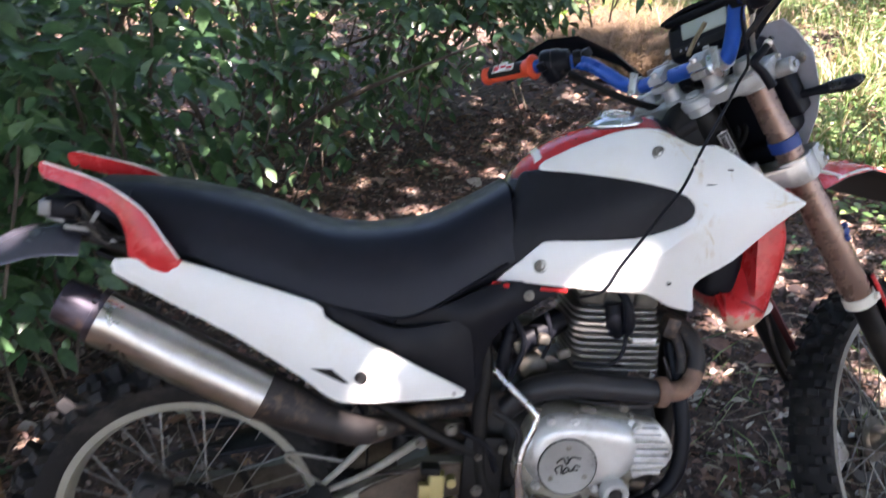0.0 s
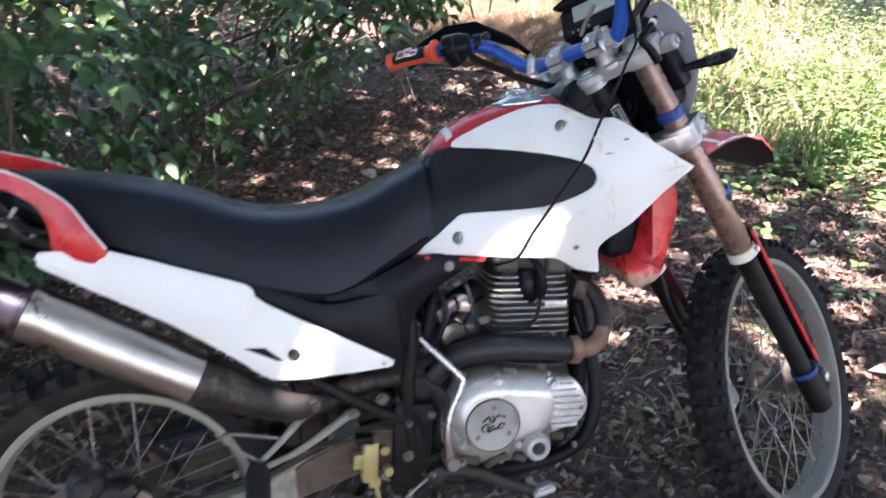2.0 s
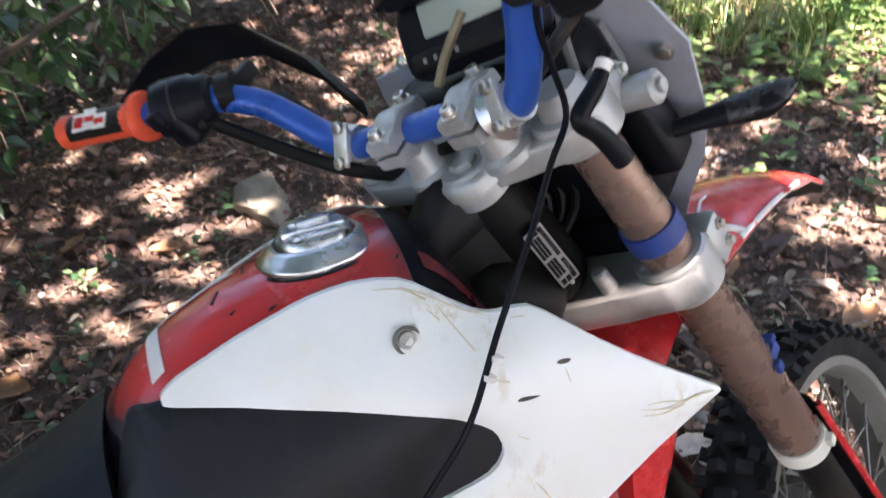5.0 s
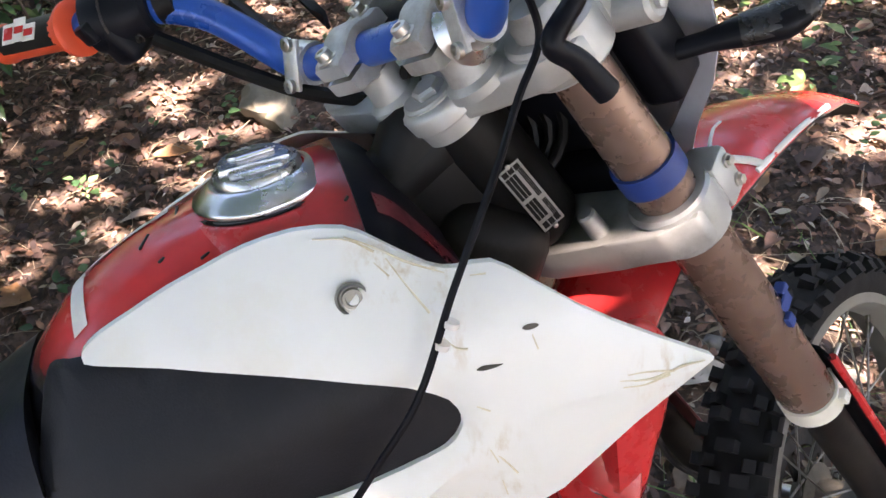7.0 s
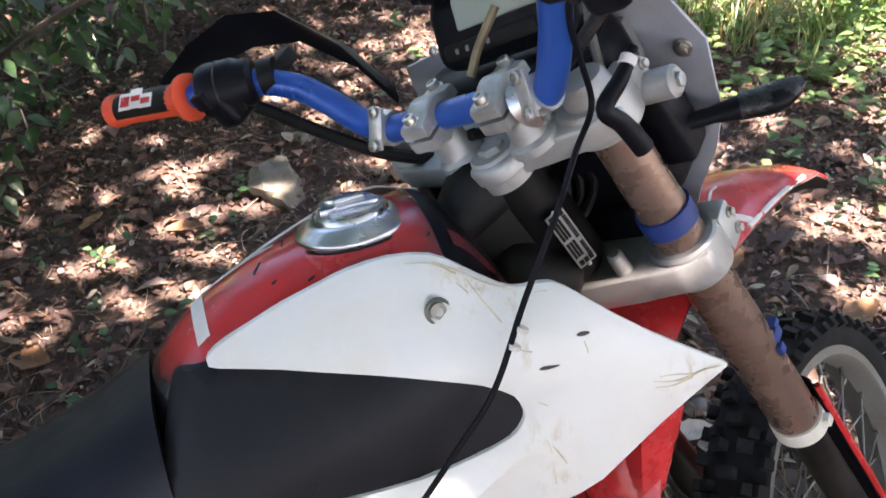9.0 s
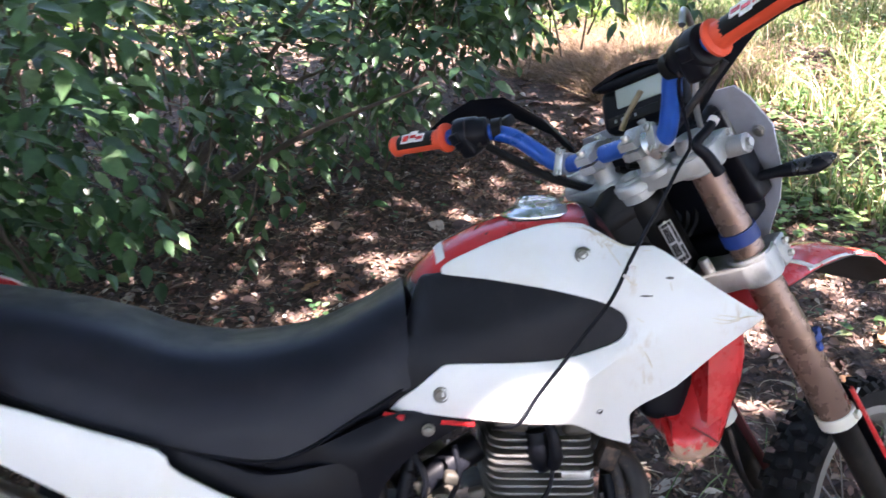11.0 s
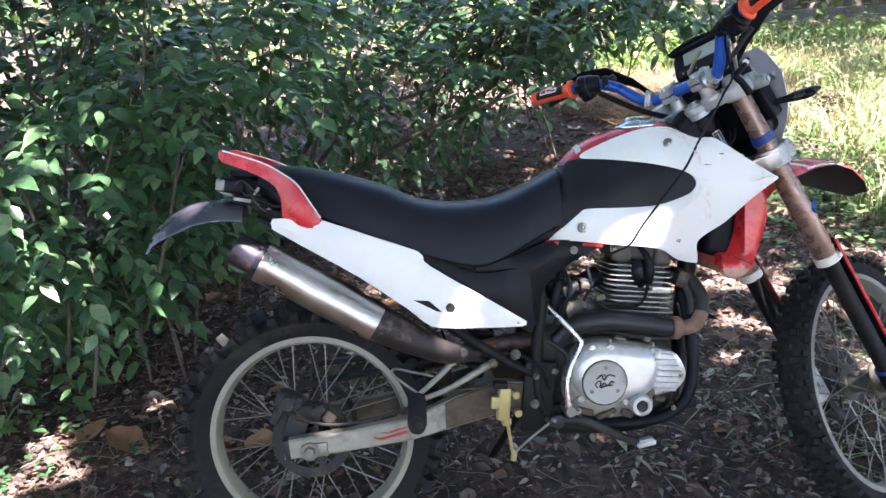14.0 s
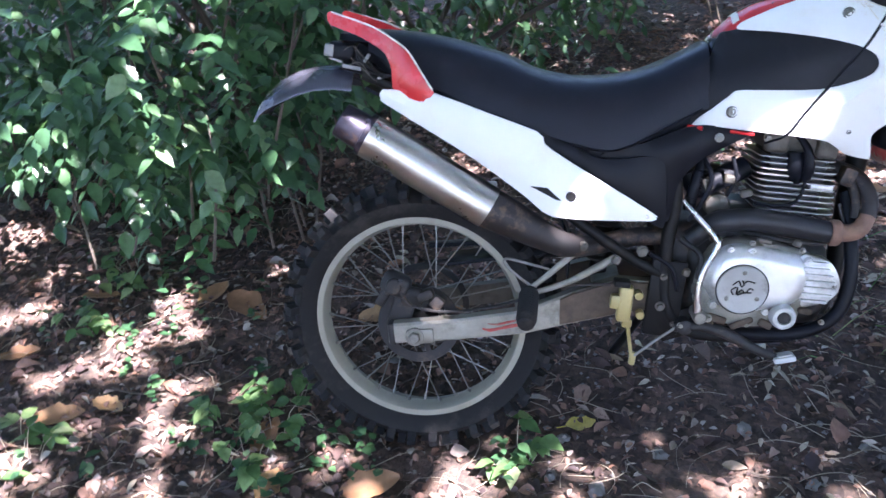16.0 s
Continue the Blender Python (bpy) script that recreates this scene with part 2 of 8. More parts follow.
PALE_LEAF = leafage("pale_leaf", [(0.0, (0.17, 0.105, 0.075)), (0.4, (0.29, 0.22, 0.16)), (0.8, (0.42, 0.37, 0.30)), (1.0, (0.55, 0.47, 0.42))], 0.15, 0.6, 40.0)
YELLOW_LEAF = leafage("yellow_leaf", [(0.0, (0.46, 0.36, 0.06)), (1.0, (0.55, 0.44, 0.10))], 0.2, 0.5)
DRY_GRASS = leafage("dry_grass", [(0.0, (0.19, 0.13, 0.08)), (0.4, (0.32, 0.25, 0.16)), (0.8, (0.44, 0.37, 0.26)), (1.0, (0.56, 0.50, 0.39))], 0.25, 0.6)
GREEN_GRASS = leafage("green_grass", [(0.0, (0.07, 0.15, 0.045)), (0.5, (0.13, 0.22, 0.075)), (0.8, (0.22, 0.29, 0.12)), (1.0, (0.42, 0.44, 0.26))], 0.3, 0.55)
FLOWER = leafage("white_flower", [(0.0, (0.75, 0.74, 0.68)), (1.0, (0.8, 0.8, 0.76))], 0.2, 0.6)
BROWN_GRASS = leafage("brown_grass", [(0.0, (0.085, 0.052, 0.035)), (0.5, (0.17, 0.11, 0.07)), (1.0, (0.30, 0.215, 0.14))], 0.15, 0.7)
CANOPY_LEAF = leafage("canopy_leaf", [(0.0, (0.03, 0.08, 0.02)), (1.0, (0.07, 0.13, 0.04))], 0.15)
SHEET = leafage("grey_sheet", [(0.0, (0.26, 0.23, 0.29)), (1.0, (0.26, 0.23, 0.29))], 0.4, 0.6, 2.5, (1.6, 1.5, 1.65))
STAIN = surface("yellow_stain", (0.70, 0.62, 0.45), 0.5, dirt=(0.42, 0.27, 0.11), dirt_amount=0.9, spread=0.12, scale=90, bump=0.05)
STALK = surface("dry_stalk", (0.30, 0.25, 0.18), 0.8, dirt=(0.12, 0.09, 0.06), dirt_amount=0.6, spread=0.3, scale=10, bump=0.0)
DARK_RED = surface("overpainted_red", (0.10, 0.012, 0.016), 0.26, dirt=(0.02, 0.015, 0.02), dirt_amount=0.9, spread=0.3, scale=20, clear=0.1, bump=0.03)
DUSTY_RED = surface("dusty_red_guard", (0.20, 0.055, 0.055), 0.5, dirt=(0.20, 0.15, 0.13), dirt_amount=0.7, spread=0.2, scale=20, bump=0.06)
LEATHER = surface("carbon_look_plastic", (0.012, 0.012, 0.013), 0.30, dirt=(0.06, 0.06, 0.06), dirt_amount=0.5, spread=0.5, scale=160, grain=500, bump=0.6)
INNER = surface("dark_fender_inside", (0.032, 0.027, 0.024), 0.7, dirt=(0.10, 0.085, 0.07), dirt_amount=0.6, spread=0.25, scale=16, bump=0.1, spec=0.2)


def tank_paint():
    """Red paint sprayed over with black towards the tank's nose and its lower rear corners, scuffed in between."""
    m = surface("oversprayed_tank_paint", (0.58, 0.030, 0.032), 0.20, dirt=(0.20, 0.06, 0.05), dirt_amount=0.45, spread=0.12, scale=16, clear=0.25, bump=0.02, rough_var=0.08)
    nt = m.node_tree
    p = nt.nodes["Principled BSDF"]
    base = p.inputs["Base Color"].links[0].from_socket
    xyz = nt.nodes.new("ShaderNodeSeparateXYZ")
    co = nt.nodes.new("ShaderNodeTexCoord").outputs["Object"]
    nt.links.new(co, xyz.inputs[0])
    haze = node(nt, "ShaderNodeTexNoise", Scale=26.0, Detail=7.0, Roughness=0.7)
    nt.links.new(co, haze.inputs["Vector"])

    def fade(source, lo, hi):
        mr = node(nt, "ShaderNodeMapRange", From_Min=lo, From_Max=hi)
        add_noise = nt.nodes.new("ShaderNodeMath")
        add_noise.operation = "MULTIPLY_ADD"
        add_noise.inputs[1].default_value = 0.020
        nt.links.new(haze.outputs[0], add_noise.inputs[0])
        nt.links.new(source, add_noise.inputs[2])
        nt.links.new(add_noise.outputs[0], mr.inputs["Value"])
        return mr.outputs[0]
    nose = fade(xyz.outputs["X"], 0.856, 0.884)
    low = fade(xyz.outputs["Z"], 0.966, 0.940)
    both = nt.nodes.new("ShaderNodeMath")
    both.operation = "MAXIMUM"
    nt.links.new(nose, both.inputs[0])
    nt.links.new(low, both.inputs[1])
    nt.links.new(blend(nt, both.outputs[0], base, (0.012, 0.010, 0.014)), p.inputs["Base Color"])
    return m


TANK = tank_paint()


def stained_white():
    """White plastic with yellow-brown grime caught in a few scraped places."""
    m = surface("stained_white_plastic", (0.80, 0.785, 0.735), 0.34, dirt=(0.66, 0.56, 0.36), dirt_amount=0.4, spread=0.02, scale=7, bump=0.03, rough_var=0.08)
    nt = m.node_tree
    p = nt.nodes["Principled BSDF"]
    base = p.inputs["Base Color"].links[0].from_socket
    co = nt.nodes.new("ShaderNodeTexCoord").outputs["Object"]
    stretch = node(nt, "ShaderNodeMapping", Rotation=(0, 0.9, 0), Scale=(1.0, 1.0, 0.35))
    grit = node(nt, "ShaderNodeTexNoise", Scale=95.0, Detail=6.0, Roughness=0.65)
    nt.links.new(co, stretch.inputs["Vector"])
    nt.links.new(stretch.outputs[0], grit.inputs["Vector"])
    total = None
    for x, z, r, amount in ((0.872, 0.993, 0.030, 1.0), (0.900, 0.985, 0.028, 0.9), (0.908, 0.862, 0.028, 0.8), (0.918, 0.812, 0.030, 0.6), (1.030, 0.894, 0.030, 1.0), (0.895, 0.945, 0.022, 0.7), (0.80, 0.785, 0.05, 0.35)):
        far = nt.nodes.new("ShaderNodeVectorMath")
        far.operation = "DISTANCE"
        flat = node(nt, "ShaderNodeVectorMath")
        flat.operation = "MULTIPLY"
        flat.inputs[1].default_value = (1, 0, 1)
        nt.links.new(co, flat.inputs[0])
        nt.links.new(flat.outputs[0], far.inputs[0])
        far.inputs[1].default_value = (x, 0, z)
        near = node(nt, "ShaderNodeMapRange", From_Min=r, From_Max=r * 0.2, To_Max=amount)
        nt.links.new(far.outputs["Value"], near.inputs["Value"])
        if total is None:
            total = near.outputs[0]
        else:
            most = nt.nodes.new("ShaderNodeMath")
            most.operation = "MAXIMUM"
            nt.links.new(total, most.inputs[0])
            nt.links.new(near.outputs[0], most.inputs[1])
            total = most.outputs[0]
    streak = ramp(nt, grit.outputs[0], [(0.50, (0, 0, 0)), (0.68, (0.62, 0.62, 0.62))])
    mask = blend(nt, 1.0, total, streak, "MULTIPLY")
    nt.links.new(blend(nt, mask, base, (0.50, 0.34, 0.15)), p.inputs["Base Color"])
    return m


SHROUD_WHITE = stained_white()


def scraped_red():
    """Red plastic ground down to pale tan along its lowest edge."""
    m = surface("scraped_red_plastic", (0.60, 0.030, 0.032), 0.28, dirt=(0.20, 0.05, 0.04), dirt_amount=0.6, spread=0.16, scale=24, clear=0.1, bump=0.04)
    nt = m.node_tree
    p = nt.nodes["Principled BSDF"]
    base = p.inputs["Base Color"].links[0].from_socket
    co = nt.nodes.new("ShaderNodeTexCoord").outputs["Object"]
    parts = nt.nodes.new("ShaderNodeSeparateXYZ")
    grit = node(nt, "ShaderNodeTexNoise", Scale=85.0, Detail=5.0, Roughness=0.7)
    nt.links.new(co, parts.inputs[0])
    nt.links.new(co, grit.inputs["Vector"])
    ragged = nt.nodes.new("ShaderNodeMath")
    ragged.operation = "MULTIPLY_ADD"
    nt.links.new(grit.outputs[0], ragged.inputs[0])
    ragged.inputs[1].default_value = 0.075
    nt.links.new(parts.outputs["Z"], ragged.inputs[2])
    worn = node(nt, "ShaderNodeMapRange", From_Min=0.722, From_Max=0.714, To_Max=0.9)
    nt.links.new(ragged.outputs[0], worn.inputs["Value"])
    nt.links.new(blend(nt, worn.outputs[0], base, (0.44, 0.33, 0.23)), p.inputs["Base Color"])
    return m


SCRAPED_RED = scraped_red()


# ---- building tools ----
from mathutils.geometry import delaunay_2d_cdt


def finish(name, bm, material, parent=None, label="", angle=38):
    me = bpy.data.meshes.new(name)
    bmesh.ops.recalc_face_normals(bm, faces=bm.faces)
    bm.to_mesh(me)
    bm.free()
    me.materials.append(material)
    for p in me.polygons:
        p.use_smooth = True
    me.set_sharp_from_angle(angle=radians(angle))
    ob = new(name, me)
    ob.parent = parent
    if label:
        ob["label"] = label
    return ob


def part(name, bm, material, parent, label="", angle=38):
    return finish(name, bm, material, parent, label, angle)


def thing(name, label, category, group="", kind="", at=None):
    ob = new(name)
    ob.empty_display_size = 0.1
    if at is not None:
        ob.matrix_world = at
    return tagged(ob, label, category, group, kind)


def spline(points, per=6, closed=False):
    """Points on a smooth curve through the given ones (Catmull-Rom)."""
    pts = [Vector(p) for p in points]
    n = len(pts)
    out = []
    for i in range(n if closed else n - 1):
        p0 = pts[(i - 1) % n] if closed or i else pts[0] * 2 - pts[1]
        p1, p2 = pts[i], pts[(i + 1) % n]
        p3 = pts[(i + 2) % n] if closed or i + 2 < n else pts[-1] * 2 - pts[-2]
        for k in range(per):
            t = k / per
            out.append(0.5 * (2 * p1 + (p2 - p0) * t + (2 * p0 - 5 * p1 + 4 * p2 - p3) * t * t + (3 * p1 - p0 - 3 * p2 + p3) * t ** 3))
    if not closed:
        out.append(pts[-1])
    return out


def tube(bm, points, radius, sides=12, per=6, caps=True, flat=1.0):
    """A pipe along a smooth curve; radius is a number, or one for each given point."""
    pts = spline(points, per) if per > 1 and len(points) > 2 else [Vector(p) for p in points]
    if isinstance(radius, (int, float)):
        radii = [radius] * len(pts)
    else:
        radii = [float(np.interp(i / (len(pts) - 1), np.linspace(0, 1, len(radius)), radius)) for i in range(len(pts))]
    rings, side = [], None
    for i, p in enumerate(pts):
        d = (pts[min(i + 1, len(pts) - 1)] - pts[max(i - 1, 0)]).normalized()
        if side is None:
            side = d.orthogonal().normalized()
        side = (side - d * side.dot(d)).normalized()
        up = d.cross(side)
        rings.append([bm.verts.new(p + (side * math.cos(a) + up * math.sin(a) * flat) * radii[i]) for a in np.linspace(0, 2 * math.pi, sides, endpoint=False)])
    for a, b in zip(rings, rings[1:]):
        for k in range(sides):
            bm.faces.new((a[k], a[(k + 1) % sides], b[(k + 1) % sides], b[k]))
    if caps:
        bm.faces.new(rings[0][::-1])
        bm.faces.new(rings[-1])
    return bm


def lathe(bm, profile, origin, axis, sides=48, closed=False, ends=True):
    """Turns (along, radius) pairs about an axis through origin."""
    axis = Vector(axis).normalized()
    u = axis.orthogonal().normalized()
    v = axis.cross(u)
    origin = Vector(origin)
    rings = []
    for s, r in profile:
        rings.append([bm.verts.new(origin + axis * s + (u * math.cos(a) + v * math.sin(a)) * r) for a in np.linspace(0, 2 * math.pi, sides, endpoint=False)])
    pairs = list(zip(rings, rings[1:])) + ([(rings[-1], rings[0])] if closed else [])
    for a, b in pairs:
        for k in range(sides):
            bm.faces.new((a[k], a[(k + 1) % sides], b[(k + 1) % sides], b[k]))
    if ends and not closed:
        bm.faces.new(rings[0][::-1])
        bm.faces.new(rings[-1])
    return bm


def loft(bm, rings, cap=True):
    made = [[bm.verts.new(p) for p in ring] for ring in rings]
    n = len(made[0])
    for a, b in zip(made, made[1:]):
        for k in range(n):
            bm.faces.new((a[k], a[(k + 1) % n], b[(k + 1) % n], b[k]))
    if cap:
        bm.faces.new(made[0][::-1])
        bm.faces.new(made[-1])
    return bm


def block(bm, centre, size, turn=(0, 0, 0), bevel=0.003, segments=2, basis=None):
    """A box with rounded edges."""
    m = Matrix.Translation(centre) @ (basis.to_4x4() if basis is not None else Euler([radians(a) for a in turn]).to_matrix().to_4x4())
    made = bmesh.ops.create_cube(bm, size=1, matrix=m @ Matrix.Diagonal((*size, 1)))
    if bevel:
        edges = {e for v in made["verts"] for e in v.link_edges}
        bmesh.ops.bevel(bm, geom=list(edges), offset=bevel, segments=segments, affect="EDGES", profile=0.5)
    return bm


def bolt(bm, centre, axis, radius=0.006, height=0.005, washer=1.5):
    axis = Vector(axis).normalized()
    if washer:
        lathe(bm, [(0, radius * washer), (height * 0.35, radius * washer), (height * 0.4, radius * washer * 0.96)], centre, axis, 16)
    lathe(bm, [(height * 0.3, radius), (height, radius), (height * 1.1, radius * 0.85)], centre, axis, 6)
    return bm


def inside_distance(p, outline):
    best = 9.0
    for a, b in zip(outline, outline[1:] + outline[:1]):
        ab = (b[0] - a[0], b[1] - a[1])
        t = max(0, min(1, ((p[0] - a[0]) * ab[0] + (p[1] - a[1]) * ab[1]) / max(1e-12, ab[0] ** 2 + ab[1] ** 2)))
        best = min(best, math.hypot(p[0] - a[0] - t * ab[0], p[1] - a[1] - t * ab[1]))
    return best


def within(p, outline):
    """Whether a flat point lies inside an outline."""
    inner = False
    for a, b in zip(outline, outline[1:] + outline[:1]):
        if (a[1] > p[1]) != (b[1] > p[1]) and p[0] < (b[0] - a[0]) * (p[1] - a[1]) / (b[1] - a[1]) + a[0]:
            inner = not inner
    return inner


def panel(outline, depth, side=-1, thick=0.004, step=0.02, curl=0.007, edge=0.014, lines=(), per=3, rounded=True):
    """A moulded sheet in the bike's side plane: outline in (x, z), depth(x, z) its distance from the bike's middle, on the right for side -1."""
    pts = [(p[0], p[1]) for p in spline([(x, z, 0) for x, z in outline], per, True)] if rounded else list(outline)
    bm = bmesh.new()
    xs, zs = [p[0] for p in pts], [p[1] for p in pts]
    flat, edges = [Vector(p) for p in pts], [(i, (i + 1) % len(pts)) for i in range(len(pts))]
    for i, x in enumerate(np.arange(min(xs) + step / 2, max(xs), step)):
        for z in np.arange(min(zs) + (0.25 + 0.5 * (i % 2)) * step, max(zs), step):
            if inside_distance((x, z), pts) > step * 0.4:
                flat.append(Vector((x, z)))
    for p, q in lines:
        edges.append((len(flat), len(flat) + 1))
        flat += [Vector(p), Vector(q)]
    made = delaunay_2d_cdt(flat, edges, [list(range(len(pts)))], 2, 1e-5)
    vs = [bm.verts.new((p.x, 0, p.y)) for p in made[0]]
    for f in made[2]:
        mid = sum((made[0][k] for k in f), Vector((0, 0))) / len(f)
        if within(mid, pts):
            bm.faces.new([vs[k] for k in f])
    bmesh.ops.delete(bm, geom=[v for v in bm.verts if not v.link_faces], context="VERTS")
    for v in bm.verts:
        d = inside_distance((v.co.x, v.co.z), pts)
        inner = curl * max(0.0, 1 - d / edge) ** 2
        v.co.y = side * (depth(v.co.x, v.co.z) - inner)
    made = bmesh.ops.extrude_face_region(bm, geom=bm.faces[:])
    for v in (g for g in made["geom"] if isinstance(g, bmesh.types.BMVert)):
        v.co.y -= side * thick
    return bm


def table(*rows):
    """A smooth function through (x, value) rows."""
    xs, ys = [r[0] for r in rows], [r[1] for r in rows]

    def value(x):
        if x <= xs[0]:
            return ys[0]
        for i in range(len(xs) - 1):
            if x <= xs[i + 1]:
                h = xs[i + 1] - xs[i]
                t = (x - xs[i]) / h
                m0 = (ys[i + 1] - ys[max(i - 1, 0)]) / (xs[i + 1] - xs[max(i - 1, 0)])
                m1 = (ys[min(i + 2, len(ys) - 1)] - ys[i]) / (xs[min(i + 2, len(ys) - 1)] - xs[i])
                return (2 * t ** 3 - 3 * t * t + 1) * ys[i] + (t ** 3 - 2 * t * t + t) * h * m0 + (3 * t * t - 2 * t ** 3) * ys[i + 1] + (t ** 3 - t * t) * h * m1
        return ys[-1]
    return value


def leaf_mesh(name, spots, material, stations=2, fold=0.25, droop=0.15):
    """Many leaves in one mesh. spots: (base, way, up, length, width) for each leaf."""
    verts, faces = [], []
    for base, way, up, length, width in spots:
        side = way.cross(up).normalized() * width * 0.5
        nrm = side.cross(way).normalized()
        k = len(verts)
        f = nrm * width * 0.5 * fold
        row = []
        for t, w in ((0.14, 0.60), (0.36, 1.0), (0.63, 0.76), (0.85, 0.30)):
            m = base + way * length * t - nrm * length * droop * t * t
            row += [m + side * w + f * w, m, m - side * w + f * w]
        verts += [base] + row + [base + way * length - nrm * length * droop]
        faces += [(k, k + 1, k + 2), (k, k + 2, k + 3)]
        for j in (1, 4, 7):
            faces += [(k + j, k + j + 3, k + j + 4, k + j + 1), (k + j + 1, k + j + 4, k + j + 5, k + j + 2)]
        faces += [(k + 10, k + 13, k + 11), (k + 11, k + 13, k + 12)]
    me = bpy.data.meshes.new(name)
    me.from_pydata([tuple(v) for v in verts], [], faces)
    me.materials.append(material)
    me.polygons.foreach_set("use_smooth", [True] * len(me.polygons))
    return me


def ground_height(x, y):
    """The lie of the land: gentle lumps, and hollows pressed by the two wheels."""
    z = 0.022 * noise.noise(Vector((x * 0.9, y * 0.9, 3.1))) + 0.012 * noise.noise(Vector((x * 2.7, y * 2.7, 7.7)))
    z += 0.05 * max(0, math.hypot(x - 1, y - 2) - 4) * 0.25
    z -= 0.047 * math.exp(-((x / 0.45) ** 2 + ((y - 0.0) / 0.3) ** 2))
    z -= 0.040 * math.exp(-(((x - 1.42) / 0.45) ** 2 + ((y - 0.1) / 0.3) ** 2))
    z -= 0.012 * math.exp(-(((x - 0.7) / 0.9) ** 2 + ((y - 0.0) / 0.4) ** 2))
    return z


# ---- ground ----
def build_ground():
    bm = bmesh.new()
    near = list(np.arange(-4, 8.01, 0.1))
    xs = [-400, -120, -50, -25, -14, -9, -6] + near + [9, 11, 15, 24, 50, 120, 400]
    nearer = list(np.arange(-3.5, 8.01, 0.1))
    ys = [-400, -120, -50, -25, -14, -9, -6] + nearer + [9, 11, 15, 24, 50, 120, 400]
    rows = [[bm.verts.new((x, y, ground_height(max(-8, min(12, x)), max(-8, min(14, y))) + (random.uniform(-0.005, 0.005)))) for x in xs] for y in ys]
    for a, b in zip(rows, rows[1:]):
        for i in range(len(xs) - 1):
            bm.faces.new((a[i], a[i + 1], b[i + 1], b[i]))
    return tagged(finish("ground", bm, SOIL, angle=180), "dark woodland soil trodden into a bare path", "ground", kind="structure")


build_ground()


def scatter_litter(name, count, region, size, material, label, seed, keep=lambda x, y: True):
    rng = random.Random(seed)
    spots = []
    while len(spots) < count:
        x, y = rng.uniform(region[0], region[1]), rng.uniform(region[2], region[3])
        if not keep(x, y):
            continue
        up = Vector((rng.gauss(0, 0.38), rng.gauss(0, 0.38), 1)).normalized()
        a = rng.uniform(0, 2 * math.pi)
        way = Vector((math.cos(a), math.sin(a), rng.gauss(0, 0.2)))
        way = (way - up * way.dot(up)).normalized()
        s = size * rng.lognormvariate(0, 0.4)
        spots.append((Vector((x, y, ground_height(x, y) + 0.006 + rng.uniform(0, 0.012))), way, up, s, s * rng.uniform(0.28, 0.75)))
    me = leaf_mesh(name, spots, material, fold=0.6, droop=0.3)
    return tagged(new(name, me), label, "leaf litter", kind="stuff")


scatter_litter("leaf_litter", 74000, (-2.0, 3.8, -0.8, 3.4), 0.020, DRY_LEAF, "brown fallen leaves scattered over dark soil", 5, lambda x, y: random.random() < 0.55 + 0.45 * min(1, max(0, math.hypot((x - 0.6) / 1.1, (y + 0.1) / 0.55) - 0.55) / 0.6))
scatter_litter("curled_leaf_litter", 4200, (-2.4, 4.2, -0.8, 4.6), 0.042, DRY_LEAF, "larger curled brown leaves on the soil", 7)
scatter_litter("far_leaf_litter", 16000, (-2.5, 5.5, 3.3, 9), 0.045, DRY_LEAF, "pale fallen leaves on the path further off", 6)



def slender_litter():
    """Long narrow dead leaves lying in drifts behind the engine and along the path."""
    rng = random.Random(19)
    spots = []
    for _ in range(950):
        x, y = (rng.gauss(1.3, 0.45), rng.gauss(0.5, 0.4)) if rng.random() < 0.6 else (rng.uniform(-1.6, 3.4), rng.uniform(-0.7, 2.6))
        a = rng.uniform(0, 6.28)
        way = Vector((math.cos(a), math.sin(a), rng.gauss(0, 0.12))).normalized()
        up = Vector((rng.gauss(0, 0.3), rng.gauss(0, 0.3), 1))
        up = (up - way * up.dot(way)).normalized()
        s = 0.034 * rng.lognormvariate(0, 0.42)
        spots.append((Vector((x, y, ground_height(x, y) + 0.018)), way, up, s, s * rng.uniform(0.16, 0.42)))
    return tagged(new("slender_litter", leaf_mesh("slender_litter", spots, PALE_LEAF, fold=0.5, droop=0.1)), "pale narrow dead leaves strewn on the soil", "leaf litter", kind="stuff")


slender_litter()

# ---- shrubs ----
def twig_leaves(rng, start, way, length, leaf, spots, droop=0.35):
    """Leaves in two rows along a twig that hangs outwards."""
    n = max(4, int(length / (leaf * 0.42)))
    p = Vector(start)
    for i in range(n):
        t = i / n
        d = (way + Vector((0, 0, -droop * t))).normalized()
        p = p + d * (length / n)
        side = d.cross(Vector((0, 0, 1))).normalized() * (1 if i % 2 else -1)
        lw = (side * rng.uniform(0.6, 1.1) + d * rng.uniform(0.4, 0.9) + Vector((0, 0, rng.uniform(-0.6, 0.05)))).normalized()
        up = (Vector((rng.gauss(0, 0.35), rng.gauss(-0.25, 0.35), 1))).normalized()
        up = (up - lw * up.dot(lw)).normalized()
        s = leaf * rng.uniform(0.65, 1.25)
        spots.append((p.copy(), lw, up, s, s * rng.uniform(0.44, 0.64)))


